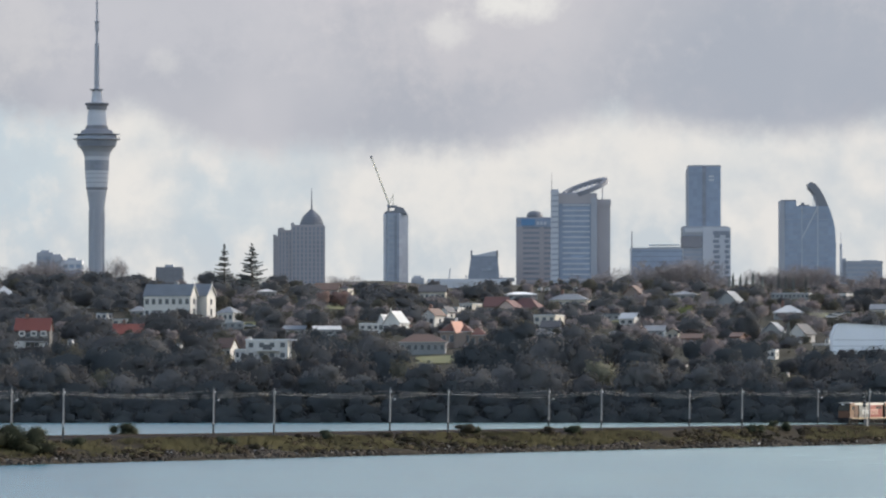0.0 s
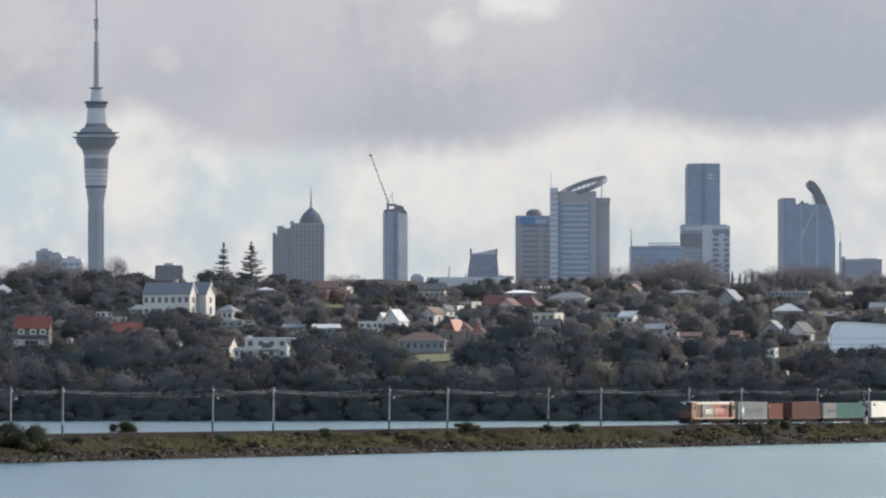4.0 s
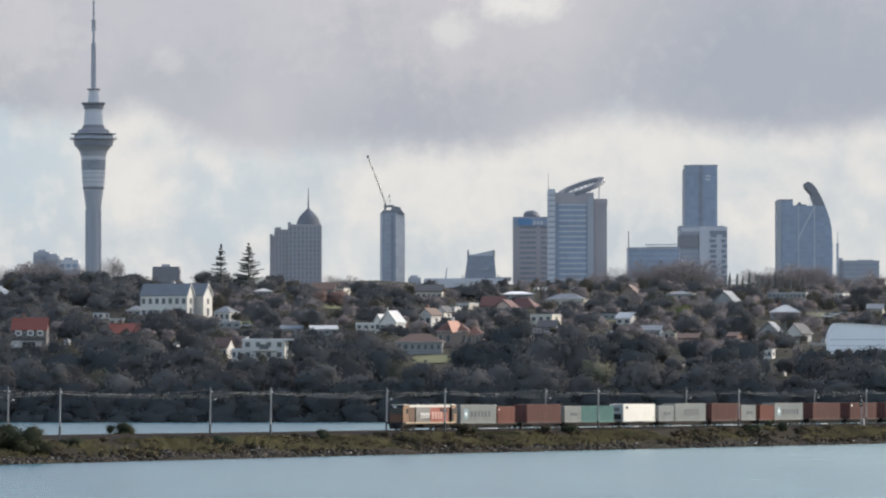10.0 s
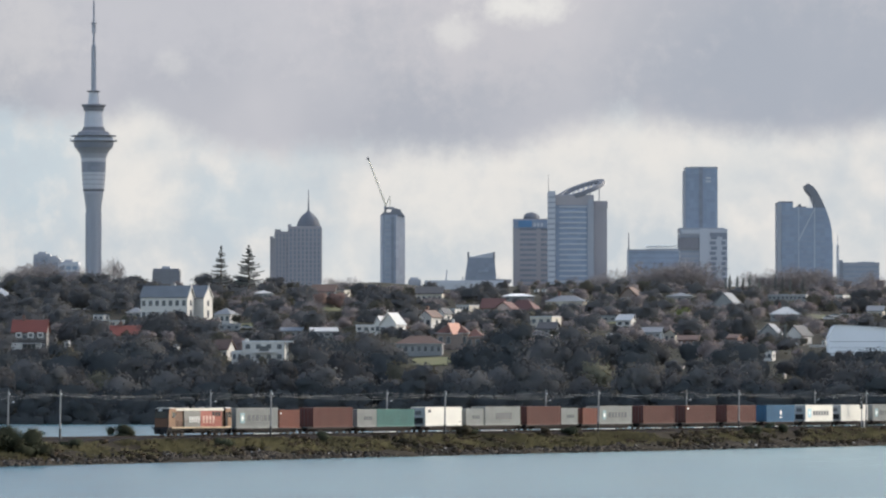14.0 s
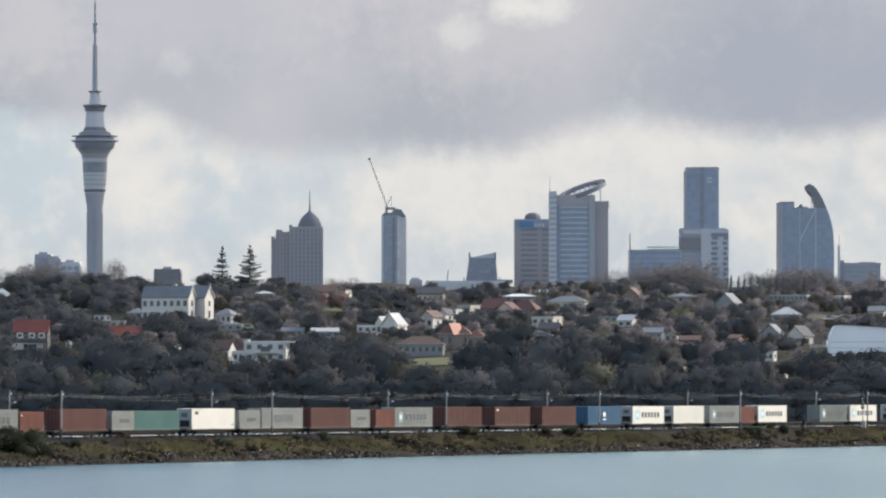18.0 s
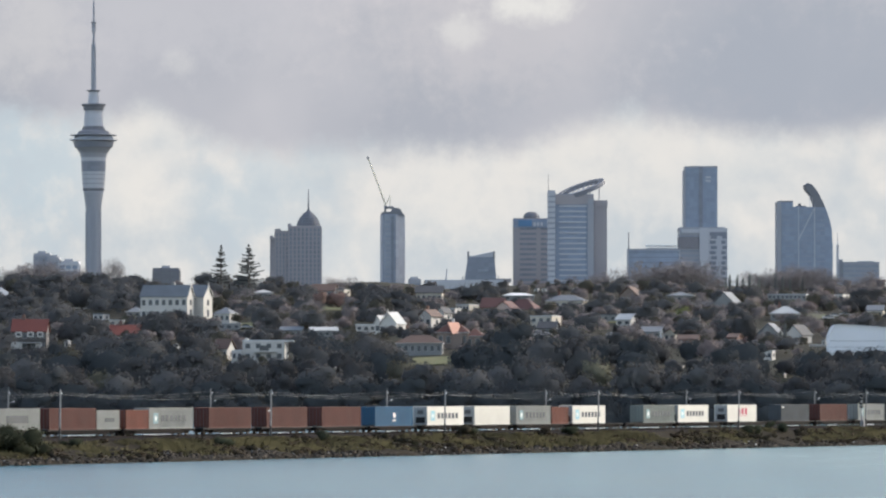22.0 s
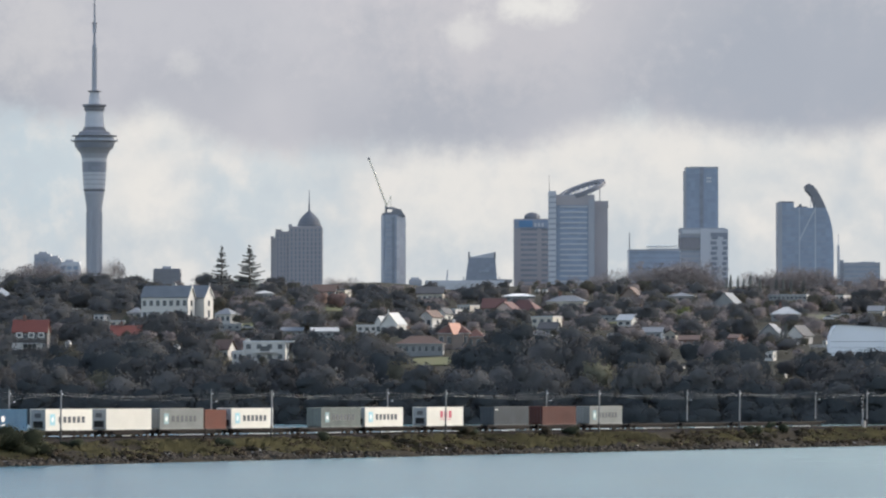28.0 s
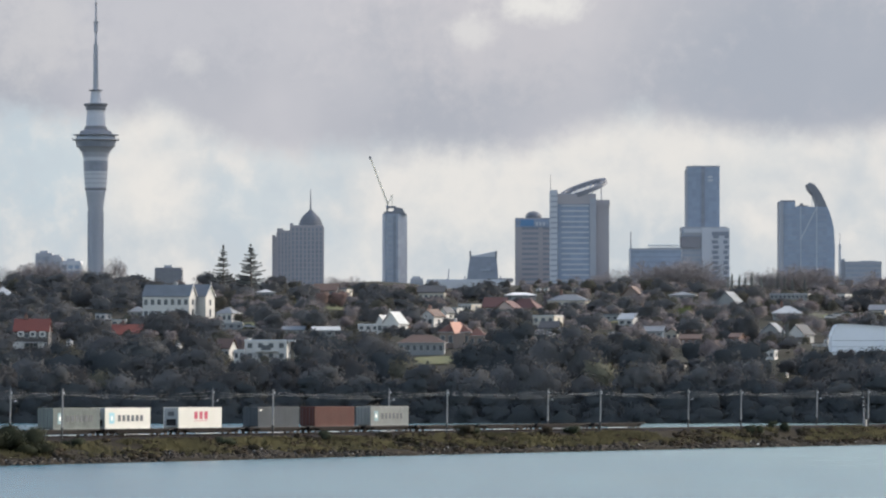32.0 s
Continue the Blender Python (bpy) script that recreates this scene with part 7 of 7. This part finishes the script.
# trees that stand out along the ridge and the slope
def stand(kind, *spots):
    """Trees of a kind, each by its place and the height of its top."""
    full = {"dark": 11.6, "olive": 9.0, "brown": 8.6, "poplar": 9.0, "lime": 7.4, "rust": 8.0}[kind]
    for x, y, top in spots:
        sc = max(0.4, (top - float(ground_z(x, y))) / full)
        plant(kind, x, y, min(sc, 1.25), max(1.0, sc / 1.25))


stand("dark", (-188.2, 2380, 63.3), (-172.6, 2330, 60.3), (-164.6, 2390, 60.6), (-153.4, 2370, 65.1), (-141.1, 2390, 62.1), (-133.1, 2380, 60.9), (-101.3, 2330, 61.7), (-93.2, 2310, 61.3),
      (-84.0, 2300, 60.1), (-72.9, 2350, 61.7), (-66.7, 2390, 59.6), (-140.1, 2200, 54.7), (87.8, 2250, 53.6), (20.1, 2250, 52.7), (44.6, 2250, 52.9), (113.9, 1600, 16.1),
      (117.7, 1612, 16.5), (122.8, 1640, 18.4), (125.4, 1620, 19.6), (117.8, 1590, 13.5), (119.0, 1660, 17.4), (-97.9, 1886, 40.9), (-99.9, 1888, 38.2), (-94.9, 1966, 40.2))
stand("dark", (-133.1, 2138, 53.6), (-142.5, 2146, 52.8), (-126.3, 2155, 53.0), (-158.5, 1984, 43.8), (-159.5, 2105, 47.6), (-142.2, 2015, 45.4), (-126.2, 1931, 36.5), (-131.9, 1926, 34.8),
      (-62.6, 1914, 41.0), (-59.2, 1901, 37.4), (-20.8, 2106, 51.6), (-26.0, 2087, 48.2), (-15.0, 2121, 49.7), (-6.8, 1859, 33.9), (17.5, 1774, 31.0), (12.9, 1775, 28.2),
      (22.1, 1780, 28.3), (48.5, 2034, 43.8), (67.7, 2040, 46.2), (62.0, 2028, 43.5), (72.4, 2023, 42.4), (110.3, 2037, 43.0), (111.3, 2006, 40.0), (129.4, 1757, 24.7))
stand("dark", (135.9, 1758, 24.2), (139.9, 1752, 23.1), (124.8, 1756, 23.1), (160.3, 2088, 48.8), (172.6, 2175, 51.6), (154.9, 2074, 45.3), (146.6, 2110, 48.6), (-27.4, 1757, 28.0),
      (-34.7, 1760, 26.8), (-18.2, 1753, 27.4), (-42.1, 1763, 25.3), (50.1, 1789, 30.8), (57.6, 1792, 30.2), (44.3, 1782, 29.2), (85.5, 1793, 27.5), (116.3, 1766, 23.9),
      (-63.5, 1752, 22.2), (-54.5, 1750, 21.6), (-72.0, 1755, 22.5), (-138.0, 1770, 26.0), (-131.0, 1768, 27.0))
stand("dark", (107.6, 1715, 21.6), (97.0, 1712, 21.2), (78.5, 1700, 20.6), (68.9, 2100, 45.4), (74.3, 2098, 46.0), (79.0, 2102, 44.6), (82.0, 2255, 55.0), (112.5, 1722, 22.4), (84.0, 1705, 21.0), (72.0, 1702, 20.4))
stand("brown", (84.0, 1890, 34.0), (90.5, 1905, 35.0), (96.5, 1915, 36.5), (80.0, 1930, 38.0), (101.0, 1880, 33.5), (88.0, 1960, 40.5), (74.0, 1950, 39.5))
stand("lime", (88.1, 1998, 42.4), (83.5, 2004, 40.8), (12.5, 1792, 26.2), (-57.5, 2140, 50.0))
stand("rust", (81.2, 1906, 35.2), (98.8, 1866, 29.6), (-48.6, 2150, 51.0), (-13.3, 1884, 31.0), (76.5, 1912, 33.5), (-42.0, 2155, 50.2), (103.0, 1862, 29.2))
stand("olive", (118.2, 2054, 43.7), (-15.5, 2127, 47.4), (-66.2, 1934, 35.9), (-58.5, 1765, 21.5), (12.0, 1790, 26.0))
stand("brown", (-28.0, 2330, 56.1), (-20.3, 2330, 55.4), (-35.0, 2340, 54.2), (34.3, 2430, 59.7), (41.7, 2420, 59.2), (50.7, 2430, 59.4), (90.4, 2380, 59.4), (85.1, 2370, 57.2),
      (98.2, 2360, 58.5), (169.4, 2380, 59.4), (176.1, 2370, 58.7), (185.9, 2370, 59.7), (190.0, 2360, 59.0), (-34.6, 1905, 37.5), (-50.2, 1936, 38.9), (-75.1, 2009, 42.1),
      (78.9, 2002, 41.0), (-1.0, 1795, 25.0))
stand("poplar", (116.0, 1849, 33.2), (114.5, 1849, 30.9))
for x, top in ((123.98, 59.09), (125.71, 60.08), (128.93, 59.59), (134.39, 60.58), (138.61, 59.09), (145.8, 60.58), (148.77, 59.59), (152.24, 58.59), (157.7, 59.09), (131.41, 58.59)):
    zg = float(ground_z(x * 0.98, 2340))
    sc = max(0.35, (top - zg) / 9.0)
    plant("poplar", x * 0.98, 2340, sc * 0.7, 1.45)


# ---------------------------------------------------------------- bank of the causeway
def bank_z(o):
    return float(np.interp(o, [13.4, 14.6, 16.2, 18.4, 20.6, 22.6, 24.5], [FORM_Z, 2.75, 1.9, 1.15, 0.55, 0.05, -2.2]))


def to_world(q, s, o, z):
    """Corners given in causeway axes (along, across, up) set at a place of the bank."""
    p = on_line(s, flare(s, o), z)
    if q.ndim == 3:
        q = q[:, ::-1]
    return np.stack([p.x + q[..., 0] * ALONG.x + q[..., 1] * ACROSS.x, p.y + q[..., 0] * ALONG.y + q[..., 1] * ACROSS.y, p.z + q[..., 2]], -1)


def build_bank():
    rng = np.random.default_rng(5)
    view = (-75.0, 420.0)
    # grass: leaning blades in tufts, thicker in patches
    chunks = []
    for _ in range(15000):
        s, o = rng.uniform(*view), 14.75 + 5.6 * rng.random() ** 1.25
        if s > 85:
            o -= 0.8 * rng.random()
        patch = noise.noise((s * 0.05, o * 0.2, 0.3)) + 0.5 * noise.noise((s * 0.16, o * 0.4, 4.3))
        if patch < rng.uniform(-0.35, 0.4) + (0.08 if s < 35 else 0.0):
            continue
        m = 10
        hgt = rng.uniform(0.3, 0.68) * (1.0 + 0.6 * max(0, patch)) * (0.6 if o < 15.8 else 1.0)
        b = rng.normal(size=(m, 2)) * 0.28
        tip = b + rng.normal(size=(m, 2)) * 0.32
        w = rng.uniform(0.06, 0.15, m)
        an = rng.uniform(0, math.pi, m)
        dx, dy = np.cos(an) * w, np.sin(an) * w
        z1 = hgt * rng.uniform(0.6, 1.1, m)
        q = np.stack([np.stack([b[:, 0] - dx, b[:, 1] - dy, np.full(m, -0.15)], 1), np.stack([b[:, 0] + dx, b[:, 1] + dy, np.full(m, -0.15)], 1),
                      np.stack([tip[:, 0] + dx * 0.5, tip[:, 1] + dy * 0.5, z1], 1), np.stack([tip[:, 0] - dx * 0.6, tip[:, 1] - dy * 0.6, z1 * 0.93], 1)], 1)
        w4 = to_world(q, s, o, bank_z(o))
        nn = np.cross(w4[:, 1] - w4[:, 0], w4[:, 2] - w4[:, 0])
        turn = nn @ np.array([0.3, -0.95, 0.1]) < 0
        w4[turn] = w4[turn][:, ::-1]
        chunks.append(w4)
    tagged(new("bank_grass", quad_mesh("bank_grass", np.concatenate(chunks), M["grass"], np.tile(np.array([0.35, -0.35, 0.87]), (sum(len(c) for c in chunks), 4, 1)))), "rough yellow-green grass on the causeway bank", "grass", kind="stuff")
    # low scrub
    chunks, faces = [], []
    for _ in range(800):
        s, o = rng.uniform(*view), 14.8 + 6.6 * rng.random()
        if noise.noise((s * 0.07 + 9, o * 0.2, 2.3)) < rng.uniform(-0.35, 0.15):
            continue
        r, h = rng.uniform(0.5, 1.3), rng.uniform(0.45, 0.95)
        blobs = [(rng.normal() * r * 0.5, rng.normal() * r * 0.4, h * 0.3, r * 0.6, r * 0.55, h * 0.5) for _ in range(3)]
        q, face = leaf_quads(rng, blobs, 90, 0.26, 0.5)
        chunks.append(to_world(q, s, o, bank_z(o)))
        faces.append(np.stack([face[..., 0] * ALONG.x + face[..., 1] * ACROSS.x, face[..., 0] * ALONG.y + face[..., 1] * ACROSS.y, face[..., 2]], -1))
    tagged(new("bank_scrub", quad_mesh("bank_scrub", np.concatenate(chunks), M["shrub"], np.concatenate(faces))), "dark low scrub on the causeway bank", "scrub", kind="stuff")
    # broken rock along the water
    base = np.array([(1, 0, -0.4), (0.31, 0.95, -0.4), (-0.81, 0.59, -0.4), (-0.81, -0.59, -0.4), (0.31, -0.95, -0.4), (0.75, 0.45, 0.5), (-0.2, 0.85, 0.55), (-0.8, 0.1, 0.5), (-0.3, -0.8, 0.55), (0.7, -0.5, 0.5), (0.0, 0.0, 0.9)])
    tri = np.array([(0, 1, 5), (1, 6, 5), (1, 2, 6), (2, 7, 6), (2, 3, 7), (3, 8, 7), (3, 4, 8), (4, 9, 8), (4, 0, 9), (0, 5, 9), (5, 6, 10), (6, 7, 10), (7, 8, 10), (8, 9, 10), (9, 5, 10)])
    for name, n, lo, hi, s0, s1, mat, label in (("bank_rocks", 6000, 17.6, 24.0, 0.10, 0.40, "rock", "broken dark rock along the waterline"), ("pale_stones", 260, 17.5, 22.0, 0.08, 0.28, "pale_rock", "scattered pale stones on the bank")):
        vs, fs = [], []
        for k in range(n):
            s = rng.uniform(*view)
            o = lo + (hi - lo) * rng.random() ** (0.65 if n > 1000 else 1.0)
            size = rng.uniform(s0, s1) ** 1.0
            an = rng.uniform(0, 6.28)
            q = base * rng.uniform(0.7, 1.3, size=base.shape) * size * np.array([rng.uniform(0.9, 1.7), rng.uniform(0.8, 1.2), rng.uniform(0.6, 0.95)])
            c, d = math.cos(an), math.sin(an)
            q = np.stack([q[:, 0] * c - q[:, 1] * d, q[:, 0] * d + q[:, 1] * c, q[:, 2]], 1)
            fs.append(tri + len(vs) * len(base))
            vs.append(to_world(q, s, o, bank_z(o) + size * 0.35))
        tagged(new(name, array_mesh(name, np.concatenate(vs), np.concatenate(fs), M[mat])), label, "rocks", kind="stuff")


def bank_bush(s, o, w, h, count, size, mat, label, seed):
    rng = np.random.default_rng(seed)
    t = thing("bush", pose(0, 0, 0), label, "bush", "bushes on the causeway")
    z = bank_z(max(13.4, o)) if o > 1 else FORM_Z - 0.3
    t.matrix_basis = Matrix.Translation(on_line(s, o, z))
    blobs = [(rng.normal() * w * 0.22, rng.normal() * w * 0.2, h * rng.uniform(0.25, 0.7), w * rng.uniform(0.2, 0.34), w * rng.uniform(0.2, 0.3), h * rng.uniform(0.2, 0.34)) for _ in range(8)]
    q, face = leaf_quads(rng, blobs, count, size, 0.3)
    part("foliage", quad_mesh("foliage", q, M[mat], face), None, t)
    g = Geo()
    for k in range(4):
        a = k * 1.6
        g.tube((0, 0, -0.3), (math.cos(a) * w * 0.25, math.sin(a) * w * 0.2, h * 0.55), 0.06, 0.02, 5)
    part("stems", g, M["bark"], t)


build_bank()
bank_bush(34.95, -2.0, 3.5, 2.2, 900, 0.24, "leaf_near", "small green bush beside the far track", 1)
bank_bush(33.7, -2.0, 2.8, 0.9, 160, 0.2, "leaf_near", "low dark bush beside the far track", 2)
bank_bush(-31.5, 20.4, 6.0, 4.9, 2600, 0.26, "leaf_near", "large dark bush at the end of the bank", 3)
bank_bush(-28.2, 21.2, 4.4, 3.3, 1500, 0.24, "leaf_near", "large dark bush at the end of the bank", 4)
bank_bush(-36.0, 19.0, 7.5, 6.0, 2500, 0.28, "leaf_near", "large dark bush at the end of the bank", 5)
bank_bush(107.1, 14.4, 3.4, 1.7, 500, 0.2, "leaf_russet", "brown bush at the top of the bank", 6)
bank_bush(111.1, 14.6, 2.6, 1.3, 350, 0.2, "leaf_near", "olive bush at the top of the bank", 7)
bank_bush(224.9, 13.9, 1.6, 1.5, 260, 0.18, "leaf_near", "small dark bush at the top of the bank", 8)
bank_bush(227.0, 15.4, 2.4, 1.8, 420, 0.2, "leaf_near", "dark green bush on the bank", 9)
bank_bush(60.4, 16.0, 2.3, 2.0, 420, 0.19, "leaf_near", "round dark bush on the bank", 10)
bank_bush(134.2, 15.2, 2.4, 1.5, 350, 0.19, "leaf_russet", "brown bush on the bank", 11)
bank_bush(144.3, 15.0, 2.6, 1.5, 350, 0.19, "leaf_near", "dark bush on the bank", 12)
bank_bush(212.8, 15.8, 2.6, 1.7, 380, 0.2, "leaf_near", "dark bush on the bank", 13)
bank_bush(-10.2, 16.5, 2.8, 1.6, 420, 0.19, "leaf_near", "olive bush on the bank", 14)
bank_bush(29.7, 16.8, 2.6, 1.6, 420, 0.19, "leaf_near", "dark bush on the bank", 15)


# ---------------------------------------------------------------- what moves
# The front of the train along the causeway, by the second.
RUN = ((0, 266.72), (1, 249.98), (2, 233.17), (3, 216.28), (4, 199.32), (5, 182.29), (6, 165.18), (7, 148.00), (8, 130.74), (9, 113.41), (10, 96.00), (11, 78.52), (12, 60.97), (13, 43.33), (14, 25.63), (15, 7.85), (16, -10.00), (17, -27.93), (18, -45.94), (19, -64.02), (20, -82.17), (21, -100.40), (22, -118.70), (23, -137.08), (24, -155.54), (25, -174.07), (26, -192.67), (27, -211.35), (28, -230.11), (29, -248.94), (30, -267.85), (31, -286.83), (32, -305.89))


def motions():
    for ob, q, z in TRAIN:
        rows = [(t, Matrix.Translation(on_line(s + q, TRACK_O, RAIL_Z + z)) @ pose(0, 0, 0, 0, 0, TURN - 90)) for t, s in RUN]
        walk(ob, rows)
    walk(backdrop, [(t, pose(-12 + 0.75 * t, 4850, 0)) for t in (0, 8, 16, 24, 32)])


motions()
